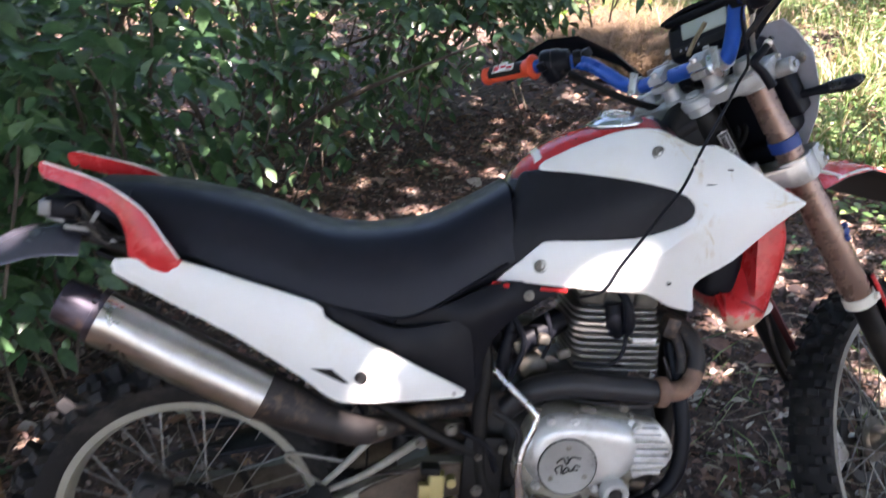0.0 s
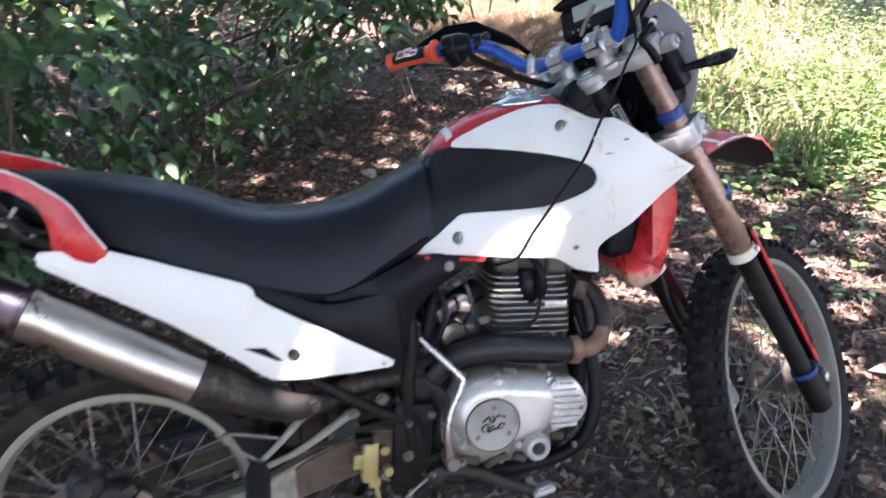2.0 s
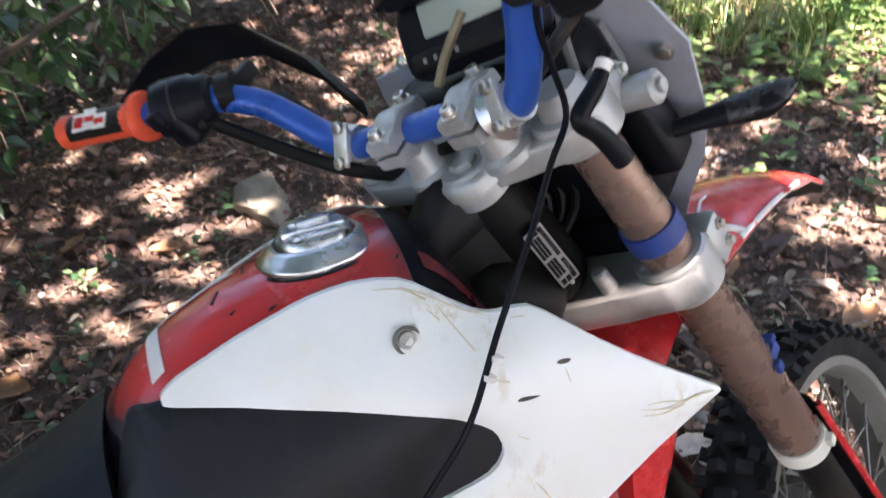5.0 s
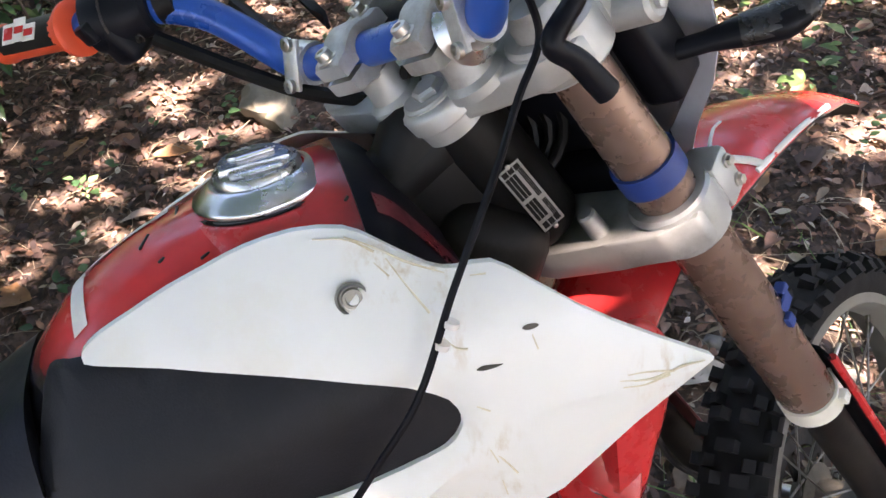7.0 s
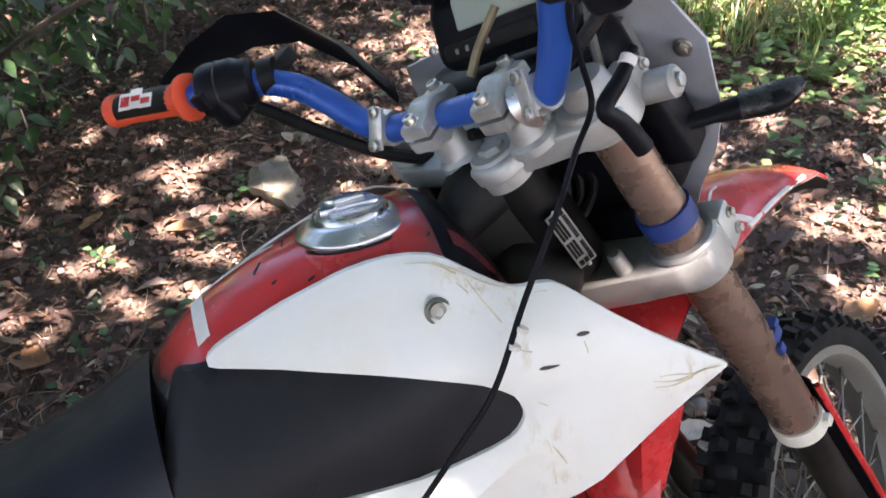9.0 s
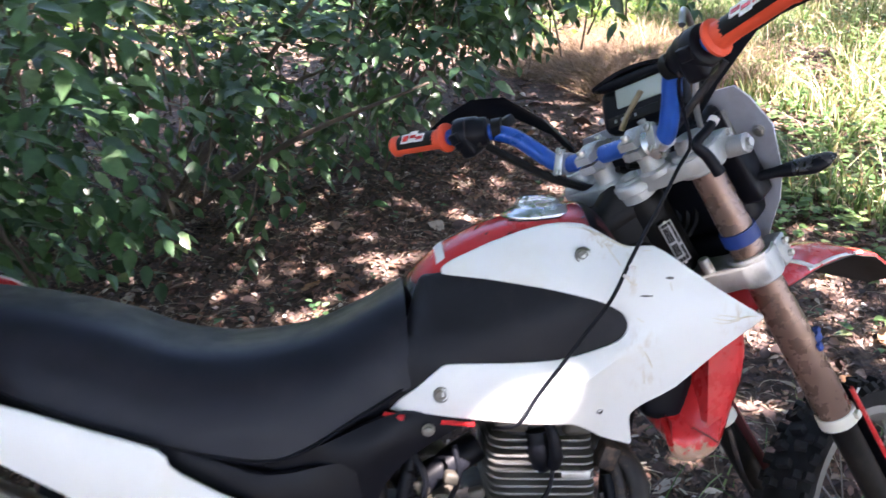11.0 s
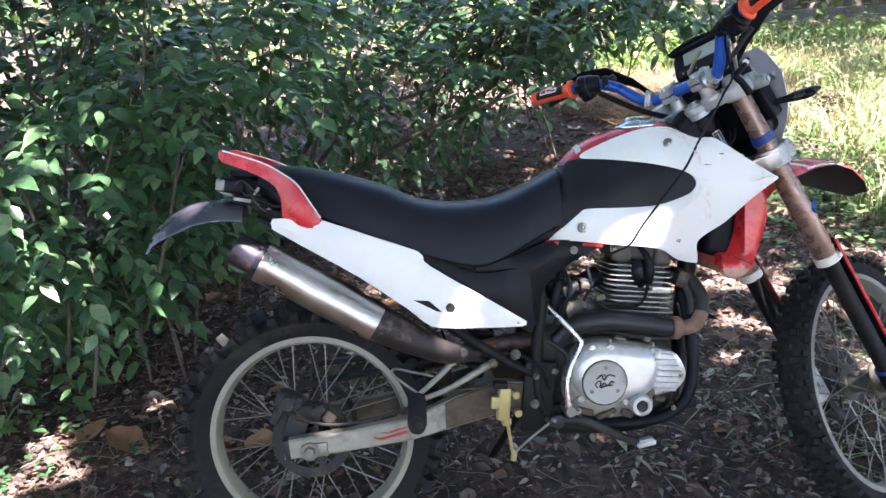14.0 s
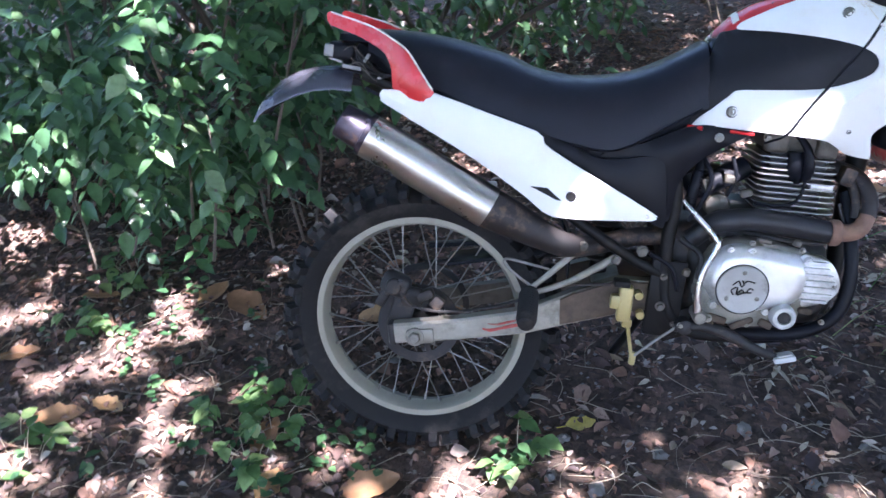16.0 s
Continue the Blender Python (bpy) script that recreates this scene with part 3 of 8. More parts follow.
def shrub(name, base, blobs, twigs, leaf, label, seed, material=SHRUB_LEAF, category="shrub", clear=None, stems=7):
    rng = random.Random(seed)
    root = thing(name, label, category, "shrubs by the path", at=Matrix.Translation(base))
    origin = Vector(base)
    spots, bm = [], bmesh.new()
    weights = [b[3] * b[4] * b[5] for b in blobs]
    tips = []
    for _ in range(twigs):
        cx, cy, cz, rx, ry, rz = rng.choices(blobs, weights)[0]
        v = Vector((rng.gauss(0, 1), rng.gauss(0, 1), rng.gauss(0, 1))).normalized()
        k = rng.uniform(0.25, 1.0) ** 0.45
        p = Vector((cx + v.x * rx * k, cy + v.y * ry * k, cz + v.z * rz * k))
        if p.z < 0.06 or noise.noise(p * 3.2 + Vector((seed, 0, 0))) < -0.10 or (clear and not clear(p)):
            continue
        way = (v + Vector((rng.gauss(0, 0.5), rng.gauss(0, 0.5), rng.gauss(0.1, 0.35)))).normalized()
        twig_leaves(rng, p - origin, way, rng.uniform(0.12, 0.3), leaf, spots)
        if rng.random() < 0.12:
            tips.append(p - origin)
    for i in range(stems):
        cx, cy, cz, rx, ry, rz = blobs[i % len(blobs)]
        a = Vector((rng.gauss(0, 0.12), rng.gauss(0, 0.12), -0.03))
        b = Vector((cx + rng.gauss(0, rx * 0.4), cy + rng.gauss(0, ry * 0.4), cz + rz * rng.uniform(0.2, 0.8))) - origin
        mid = (a + b) / 2 + Vector((rng.gauss(0, 0.1), rng.gauss(0, 0.1), 0.1))
        tube(bm, [a, mid, b], [0.016, 0.011, 0.004], 6, 5)
    for tip in tips:
        inner = tip + Vector((rng.gauss(0, 0.1), rng.gauss(0.1, 0.1), -rng.uniform(0.25, 0.5)))
        tube(bm, [inner, (inner + tip) / 2 + Vector((0.02, 0, 0.03)), tip], [0.005, 0.004, 0.002], 5, 3)
    part("stem", bm, BARK, root, "thin grey-brown stems")
    me = leaf_mesh("foliage", spots, material)
    ob = new("foliage", me)
    ob.parent = root
    tagged(ob, "dense glossy green pointed leaves", kind="stuff")
    return root


def off_path(p):
    """Keeps growth off the trodden path and the bike."""
    edge = table((-0.6, -3.0), (0.05, -0.95), (0.35, -0.48), (0.9, -0.12), (1.6, 0.08), (2.0, 0.32), (2.4, 0.58), (3.0, 0.92), (3.6, 1.32), (5.0, 2.0))
    lowest = 0.10 + 0.42 * max(0.0, min(1.0, (1.35 - p.y) / 0.55)) * (0.6 + 0.4 * math.sin(4.3 * p.x + 1.0))
    return p.z > lowest and p.x < edge(p.y) + max(0, p.z - 0.45) * 0.45 and (p.y > 0.30 or p.x < -0.5)


shrub("leafy_shrub", (-0.9, 1.5, 0), [(-1.0, 1.25, 0.75, 0.75, 0.8, 0.75), (-0.45, 1.2, 1.1, 0.55, 0.7, 0.55), (-0.75, 0.75, 0.85, 0.45, 0.45, 0.5)], 2300, 0.062,
      "dense green shrub overhanging the rear of the motorcycle", 11, clear=off_path)
shrub("leafy_shrub", (-2.0, 1.4, 0), [(-2.0, 1.3, 0.8, 0.9, 0.9, 0.8), (-1.7, 0.7, 0.75, 0.55, 0.5, 0.5)], 900, 0.064, "wide green shrub with low branches beside the path", 12, clear=off_path)
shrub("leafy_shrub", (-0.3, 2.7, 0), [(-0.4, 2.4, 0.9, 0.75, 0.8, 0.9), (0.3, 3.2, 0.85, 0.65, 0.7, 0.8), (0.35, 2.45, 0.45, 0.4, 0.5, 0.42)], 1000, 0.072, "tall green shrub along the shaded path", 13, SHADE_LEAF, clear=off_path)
shrub("leafy_shrub", (-1.5, 3.0, 0), [(-1.4, 2.9, 1.4, 1.2, 1.0, 1.3), (-2.6, 2.4, 1.2, 1.0, 1.0, 1.2)], 1500, 0.072, "tall green shrub behind the nearer ones, its leaf colour darkened as shade", 14, SHADE_LEAF)
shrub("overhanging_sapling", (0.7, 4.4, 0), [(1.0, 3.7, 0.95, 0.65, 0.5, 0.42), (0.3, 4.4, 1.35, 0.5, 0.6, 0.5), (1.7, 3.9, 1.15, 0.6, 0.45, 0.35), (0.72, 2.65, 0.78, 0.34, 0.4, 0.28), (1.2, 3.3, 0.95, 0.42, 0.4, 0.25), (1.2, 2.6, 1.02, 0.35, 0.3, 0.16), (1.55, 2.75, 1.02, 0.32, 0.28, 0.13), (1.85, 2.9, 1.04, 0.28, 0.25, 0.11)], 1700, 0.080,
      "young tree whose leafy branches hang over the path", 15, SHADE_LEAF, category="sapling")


# ---- far growth closing the place round ----
def hedge(name, spots_at, count, leaf, label, seed, spread=(0.9, 0.9, 1.2), material=CANOPY_LEAF):
    rng = random.Random(seed)
    spots = []
    for _ in range(count):
        cx, cy, cz = rng.choice(spots_at)
        p = Vector((rng.gauss(cx, spread[0]), rng.gauss(cy, spread[1]), abs(rng.gauss(cz, spread[2]))))
        a = rng.uniform(0, 2 * math.pi)
        way = Vector((math.cos(a), math.sin(a), rng.uniform(-0.7, 0.2))).normalized()
        up = Vector((rng.gauss(0, 0.4), rng.gauss(0, 0.4), 1))
        up = (up - way * up.dot(way)).normalized()
        s = leaf * rng.uniform(0.6, 1.4)
        spots.append((p, way, up, s, s * rng.uniform(0.5, 0.7)))
    return tagged(new(name, leaf_mesh(name, spots, material)), label, "undergrowth", kind="stuff")


hedge("far_undergrowth", [(x, 11 + 1.5 * math.sin(x), 1.5) for x in np.arange(-9, 12, 1.2)], 9000, 0.16, "sunlit undergrowth closing the far end of the path", 21, material=WEED_LEAF)
# Guessed ring, mostly out of view, raised to cut skylight from low down.
hedge("added_leaf_ring", [(16 * math.cos(a), 3 + 16 * math.sin(a), z) for a in np.arange(0, 6.28, 0.25) for z in (2.0, 5.0, 8.0)], 24000, 0.5, "added ring of dark leaves, mostly unseen, that blocks the low sky", 22, (1.5, 1.5, 1.8))
hedge("near_thicket", [(x, 7.0 + 0.6 * math.sin(2 * x), 0.45) for x in np.arange(-2.5, 3.6, 0.5)], 4200, 0.085, "sunlit yellow-green thicket beyond the shrubs", 23, (0.4, 0.5, 0.5), SUNNY_LEAF)


def canopy():
    """The crown overhead that breaks the sunlight into patches."""
    rng = random.Random(33)
    gaps = [(-0.82, 0.34, 0.11), (-0.86, 0.19, 0.13), (-0.64, 0.09, 0.12), (-0.61, -0.06, 0.10), (-1.53, 0.87, 0.17), (-1.20, 0.64, 0.11), (-1.28, 0.40, 0.10), (-1.05, 0.10, 0.08), (0.13, -0.19, 0.12), (2.4, 0.6, 0.09), (2.36, 0.3, 0.09), (2.15, 0.42, 0.07), (2.8, 1.4, 0.18), (3.1, 1.8, 0.2), (1.6, 1.4, 0.15), (1.15, 0.75, 0.12), (1.0, 0.98, 0.10), (1.45, 1.05, 0.10), (0.5, 1.25, 0.1), (1.78, 0.75, 0.08), (-0.95, -0.2, 0.09), (-1.3, 0.02, 0.09), (1.6, 0.95, 0.10), (1.95, 0.45, 0.07), (2.3, 1.0, 0.14), (1.2, 2.3, 0.2), (1.4, 1.4, 0.12), (0.55, 0.44, 0.07), (0.2, 1.6, 0.1)]
    gaps += [(rng.uniform(-3.0, 0.6), rng.uniform(0.9, 3.6), rng.uniform(0.05, 0.10)) for _ in range(44)]
    gaps += [(rng.uniform(1.0, 4.5), rng.uniform(1.3, 4.5), rng.uniform(0.05, 0.13)) for _ in range(54)]
    gaps += [(rng.uniform(2.0, 3.6), rng.uniform(0.1, 1.3), rng.uniform(0.04, 0.08)) for _ in range(14)]
    gaps += [(rng.uniform(4.3, 6.5), rng.uniform(1.5, 6.5), rng.uniform(0.07, 0.2)) for _ in range(60)]
    gaps += [(rng.uniform(-0.2, 1.4), rng.uniform(2.2, 4.2), rng.uniform(0.06, 0.12)) for _ in range(7)]
    gaps += [(rng.uniform(-3.2, -1.0), rng.uniform(0.9, 3.0), rng.uniform(0.05, 0.09)) for _ in range(5)]
    gaps += [(rng.uniform(0.2, 0.7), rng.uniform(2.7, 3.7), rng.uniform(0.08, 0.13)) for _ in range(8)]
    gaps += [(5.65 - 0.34 * h, 2.2 + 0.27 * k + 0.55 * h + 0.1 * math.sin(5 * k), 0.07) for k in range(13) for h in (0.35, 0.55, 0.75, 0.95)]
    gaps += [(rng.uniform(-1.8, 2.4), rng.uniform(-0.8, -0.1), rng.uniform(0.03, 0.07)) for _ in range(16)]

    gaps += [(1.35, 0.78, 0.10), (1.25, 0.52, 0.07), (1.52, 1.02, 0.12), (1.75, 0.62, 0.09), (1.08, 0.30, 0.05), (1.62, 0.30, 0.07), (0.55, 0.10, 0.05), (0.78, 0.36, 0.06), (0.95, -0.05, 0.04), (-0.1, -0.25, 0.06), (0.35, -0.3, 0.05)]
    gaps += [(-0.07, 0.16, 0.085), (0.16, 0.31, 0.085), (0.42, 0.40, 0.085), (-0.75, 0.84, 0.06), (-0.82, 0.54, 0.08), (-0.69, 0.34, 0.09), (-0.45, 0.08, 0.08), (-0.36, 0.40, 0.075), (0.75, 0.62, 0.085), (-0.52, 0.63, 0.10), (1.33, 0.28, 0.07), (1.95, 0.20, 0.06), (1.10, 0.10, 0.05)]

    gaps = [g for i, g in enumerate(gaps) if i % 4 == 0 or not (-0.1 < g[0] < 1.4 and 0.9 < g[1] < 3.3)]
    gaps = [g for i, g in enumerate(gaps) if i % 5 == 0 or not ((-0.3 < g[0] < 0.8 and 0.8 < g[1] < 2.1) or (g[0] < -1.3 and g[1] > 1.2))]

    def in_sun(x, y):
        if math.hypot((x - 4.0) / 1.25, (y - 3.4) / 1.7) < 1 + 0.25 * math.sin(3 * x + 5 * y) or (5.0 < y < 8.7 and noise.noise(Vector((x * 1.1, y * 1.1, 4.0))) > 0.06 - 0.25 * (x < 3.0)):
            return True
        return any((x - gx) ** 2 + (y - gy) ** 2 < (0.72 + 0.8 * noise.noise(Vector((x * 9, y * 9, 1.7)))) * r * r for gx, gy, r in gaps)
    spots = []
    while len(spots) < 62000:
        fx, fy, z = (rng.uniform(-5.5, 7.5), rng.uniform(-4, 8.5), rng.gauss(4.0, 0.35)) if len(spots) < 46000 else (rng.uniform(-0.7, 1.7), rng.uniform(0.0, 1.3), rng.gauss(4.0, 0.3)) if len(spots) < 52000 else (rng.uniform(3.5, 11.0), rng.uniform(8.6, 12.5), rng.gauss(4.0, 0.4))
        if in_sun(fx, fy):
            continue
        p = Vector((fx, fy, 0)) + sun_dir * (z / sun_dir.z)
        a = rng.uniform(0, 2 * math.pi)
        way = Vector((math.cos(a), math.sin(a), rng.uniform(-0.5, 0.2))).normalized()
        up = Vector((rng.gauss(0, 0.3), rng.gauss(0, 0.3), 1))
        up = (up - way * up.dot(way)).normalized()
        s = rng.uniform(0.09, 0.17)
        spots.append((p - way * s * 0.5, way, up, s, s * 0.7))
    root = thing("shade_tree", "broad-leaved tree shading the motorcycle with its crown", "tree", at=Matrix.Translation((-2.2, -4.2, 0)))
    bm = bmesh.new()
    tube(bm, [(0, 0, -0.1), (0.1, 0.1, 2.2), (0.6, 0.7, 4.2), (1.2, 1.5, 6.2)], [0.19, 0.15, 0.12, 0.05], 10, 5)
    for a in (0.3, 0.9, 1.3, 1.9, 0.6):
        tube(bm, [(0.5, 0.6, 3.9), (0.5 + 2 * math.cos(a), 0.6 + 2 * math.sin(a), 5.0), (0.5 + 5 * math.cos(a), 0.6 + 5 * math.sin(a), 5.6)], [0.08, 0.05, 0.02], 8, 4)
    part("trunk", bm, BARK, root)
    me = leaf_mesh("crown", [(b - Vector((-2.2, -4.2, 0)), w, u, l, wd) for b, w, u, l, wd in spots], CANOPY_LEAF)
    ob = new("crown", me)
    ob.parent = root
    tagged(ob, kind="stuff")


canopy()


# ---- grass and weeds in the sunny clearing ----
def grass(name, count, region, height, material, label, seed, keep=lambda x, y: True, lean=0.35, width=0.006):
    rng = random.Random(seed)
    verts, faces = [], []
    while len(faces) < count * 2:
        x, y = rng.uniform(region[0], region[1]), rng.uniform(region[2], region[3])
        if not keep(x, y):
            continue
        h = height * rng.uniform(0.45, 1.2)
        a = rng.uniform(0, 6.28)
        side = Vector((math.cos(a), math.sin(a), 0)) * width * rng.uniform(0.6, 1.3)
        bend = Vector((rng.gauss(0, lean), rng.gauss(0, lean), 0)) * h
        p = Vector((x, y, ground_height(x, y) - 0.01))
        mid, tip = p + bend * 0.35 + Vector((0, 0, h * 0.6)), p + bend + Vector((0, 0, h))
        k = len(verts)
        verts += [p - side, p + side, mid + side * 0.7, mid - side * 0.7, tip]
        faces += [(k, k + 1, k + 2, k + 3), (k + 3, k + 2, k + 4)]
    me = bpy.data.meshes.new(name)
    me.from_pydata([tuple(v) for v in verts], [], faces)
    me.materials.append(material)
    return tagged(new(name, me), label, "grass", kind="stuff")


def clearing(x, y):
    return noise.noise(Vector((x * 1.5, y * 1.5, 9.0))) > -0.12 and x > 2.6 + 0.5 * math.sin(y * 2.3) and math.hypot((x - 5.0) / 3.0, (y - 4.0) / 3.4) < 1.0


grass("tall_grass", 11000, (2.4, 8.0, 1.5, 7.5), 0.20, GREEN_GRASS, "sunlit tall green grass in the clearing", 41, clearing)
grass("dry_grass", 9000, (1.2, 4.4, 3.3, 6.4), 0.21, BROWN_GRASS, "dry brown grass tussocks at the edge of the path", 42, lambda x, y: math.hypot((x - 2.5) / 0.8, (y - 4.8) / 0.9) < 0.75 + 0.7 * noise.noise(Vector((x * 3, y * 3, 0))), 1.9, 0.0032)
grass("straw_grass", 5600, (2.4, 7.5, 2.0, 7.0), 0.30, DRY_GRASS, "straw-coloured grass stalks among the green", 43, clearing, 0.8, 0.0036)
grass("far_grass", 6500, (2.6, 9.0, 6.2, 9.2), 0.16, GREEN_GRASS, "rank green grass before the fence", 44, lambda x, y: noise.noise(Vector((x * 0.9, y * 0.9, 2.0))) > -0.2, 0.5, 0.009)
grass("trodden_grass", 80, (0.85, 1.9, 0.2, 0.9), 0.075, GREEN_GRASS, "thin green grass blades lying over the litter", 45, lambda x, y: noise.noise(Vector((x * 4, y * 4, 5.0))) > 0.0, 2.4, 0.0035)


def weeds(name, spots_at, count, leaf, label, seed, tall=0.0, material=WEED_LEAF, category="weeds"):
    rng = random.Random(seed)
    spots = []
    for _ in range(count):
        cx, cy, r = rng.choice(spots_at)
        x, y = rng.gauss(cx, r), rng.gauss(cy, r)
        z = ground_height(x, y)
        h = rng.uniform(0.02, 0.14 + tall)
        for k in range(rng.randint(3, 5)):
            a = rng.uniform(0, 6.28)
            way = Vector((math.cos(a), math.sin(a), rng.uniform(-0.1, 0.5))).normalized()
            up = Vector((0, 0, 1)) - way * way.z
            s = leaf * rng.uniform(0.5, 1.3)
            spots.append((Vector((x, y, z + h * (0.4 + 0.2 * k))), way, up.normalized(), s, s * rng.uniform(0.5, 0.75)))
    return tagged(new(name, leaf_mesh(name, spots, material)), label, category, kind="stuff")


weeds("low_weeds", [(2.7, 1.9, 0.35), (3.3, 1.6, 0.35), (3.3, 2.4, 0.4), (4.0, 1.6, 0.45), (2.3, 2.6, 0.25), (3.9, 2.5, 0.4), (3.0, 3.0, 0.3), (4.3, 3.2, 0.4), (3.6, 3.7, 0.4), (4.6, 2.2, 0.3)], 1800, 0.050, "low broad-leaved weeds edging the clearing", 51)
weeds("ground_weeds", [(-0.47, 0.06, 0.07), (-1.01, 0.31, 0.06), (0.24, -0.09, 0.06), (-1.0, 0.63, 0.08), (-0.28, -0.24, 0.07), (-0.9, -0.22, 0.1), (0.67, 1.83, 0.15), (1.43, 2.36, 0.2), (0.5, 1.3, 0.2), (0.2, 1.5, 0.15), (1.0, 1.3, 0.2), (2.37, 1.26, 0.1), (2.4, 0.4, 0.12), (2.1, 0.22, 0.1), (-0.75, 0.15, 0.1), (0.75, 2.2, 0.2), (1.1, 1.6, 0.12), (-0.7, 0.45, 0.08), (-0.78, 0.22, 0.05), (-0.5, -0.1, 0.08), (-0.15, -0.12, 0.05), (-0.9, 0.75, 0.12), (1.9, 1.3, 0.15), (2.1, 0.9, 0.15)], 150, 0.030, "small green seedlings sprouting through the litter", 52, 0.0, SHRUB_LEAF)
weeds("tall_weeds", [(3.6, 2.8, 0.3), (4.3, 2.5, 0.35), (4.4, 3.6, 0.4), (5.0, 4.4, 0.6), (3.7, 4.3, 0.4), (4.2, 5.4, 0.7), (3.2, 2.2, 0.25), (4.9, 1.9, 0.3)], 1100, 0.05, "taller leafy weeds mixed into the sunlit grass", 53, 0.3)
weeds("fence_weeds", [(x, 8.6 + 0.5 * math.sin(3 * x), 0.5) for x in np.arange(3.2, 9.0, 0.6)], 500, 0.07, "leafy weeds growing along the fence", 55, 0.05)
weeds("white_flowers", [(4.4, 3.2, 0.4), (4.8, 4.2, 0.5), (3.8, 3.4, 0.3)], 420, 0.016, "specks of small white wild flowers", 54, 0.35, FLOWER, "flowers")


def weed_plant(x, y, spread, count, leaf, label, seed):
    """One small ground weed: thin stems with broad leaves at their tips."""
    rng = random.Random(seed)
    root = new("weed_plant")
    root.location = (x, y, ground_height(x, y))
    tagged(root, label, "weed", "weeds beside the rear wheel")
    stems, leaves = bmesh.new(), []
    for _ in range(count):
        a, d = rng.uniform(0, 6.28), spread * math.sqrt(rng.random())
        foot = Vector((0.5 * d * math.cos(a), 0.5 * d * math.sin(a), -0.01))
        top = Vector((d * math.cos(a), d * math.sin(a), rng.uniform(0.025, 0.085)))
        tube(stems, [foot, (foot + top) / 2 + Vector((0, 0, 0.012)), top], 0.0012, 5, 2)
        for k in range(rng.randint(2, 4)):
            b = a + rng.uniform(-2.2, 2.2)
            way = Vector((math.cos(b), math.sin(b), rng.uniform(-0.25, 0.35))).normalized()
            up = (Vector((rng.gauss(0, 0.2), rng.gauss(0, 0.2), 1)) - way * way.z).normalized()
            s = leaf * rng.uniform(0.6, 1.25)
            leaves.append((top + Vector((0, 0, rng.uniform(-0.01, 0.01))), way, up, s, s * rng.uniform(0.6, 0.85)))
    tagged(part("stem", stems, STALK, root), kind="stuff")
    leafy = new("leaves", leaf_mesh("leaves", leaves, WEED_LEAF, fold=0.3, droop=0.3))
    leafy.parent = root
    tagged(leafy, kind="stuff")
    return root


GREEN = "small bright green weed sprouting from the soil"
for x, y, spread, count, label in ((-0.37, 0.13, 0.09, 8, GREEN), (-0.49, 0.0, 0.07, 6, GREEN), (-0.38, -0.02, 0.09, 8, "spreading green weed with dead leaves caught in it"), (-0.40, -0.15, 0.08, 6, GREEN), (-0.96, 0.60, 0.12, 12, "leafy green weed standing over dappled soil"),
                                   (-1.04, 0.33, 0.08, 7, GREEN), (-0.94, -0.19, 0.10, 9, GREEN), (0.22, -0.10, 0.07, 6, GREEN)):
    weed_plant(x, y, spread, count, 0.050, label, int(1000 * (x + 3) + 100 * y))


# ---- the motorcycle: built upright (x ahead, y left, z up from the rear tyre's foot), leant on its stand ----
BIKE = thing("dirt_bike", "worn red and white dirt bike leaning on its side stand", "motorcycle",
             at=Matrix.Translation((0, 0, -0.0446)) @ pose(0, 0, 0, -13.58, 0, 0))
RIGHT, LEFT = -1, 1
STEER = radians(36.5)
HEAD = Vector((0.946, 0, 1.064))
DOWN = Vector((0.485, 0, -0.8745)).normalized()
AHEAD = Vector((-DOWN.z, 0, DOWN.x))
S_AHEAD = AHEAD * math.cos(STEER) + Vector((0, 1, 0)) * math.sin(STEER)
S_LEFT = Vector((0, 1, 0)) * math.cos(STEER) - AHEAD * math.sin(STEER)
S_BASIS = Matrix((S_AHEAD, S_LEFT, -DOWN)).transposed()


def st(a, b, c):
    """A place on the turned steering: ahead of its axis, to the left, and down along it from the top clamp."""
    return HEAD + S_AHEAD * a + S_LEFT * b + DOWN * c


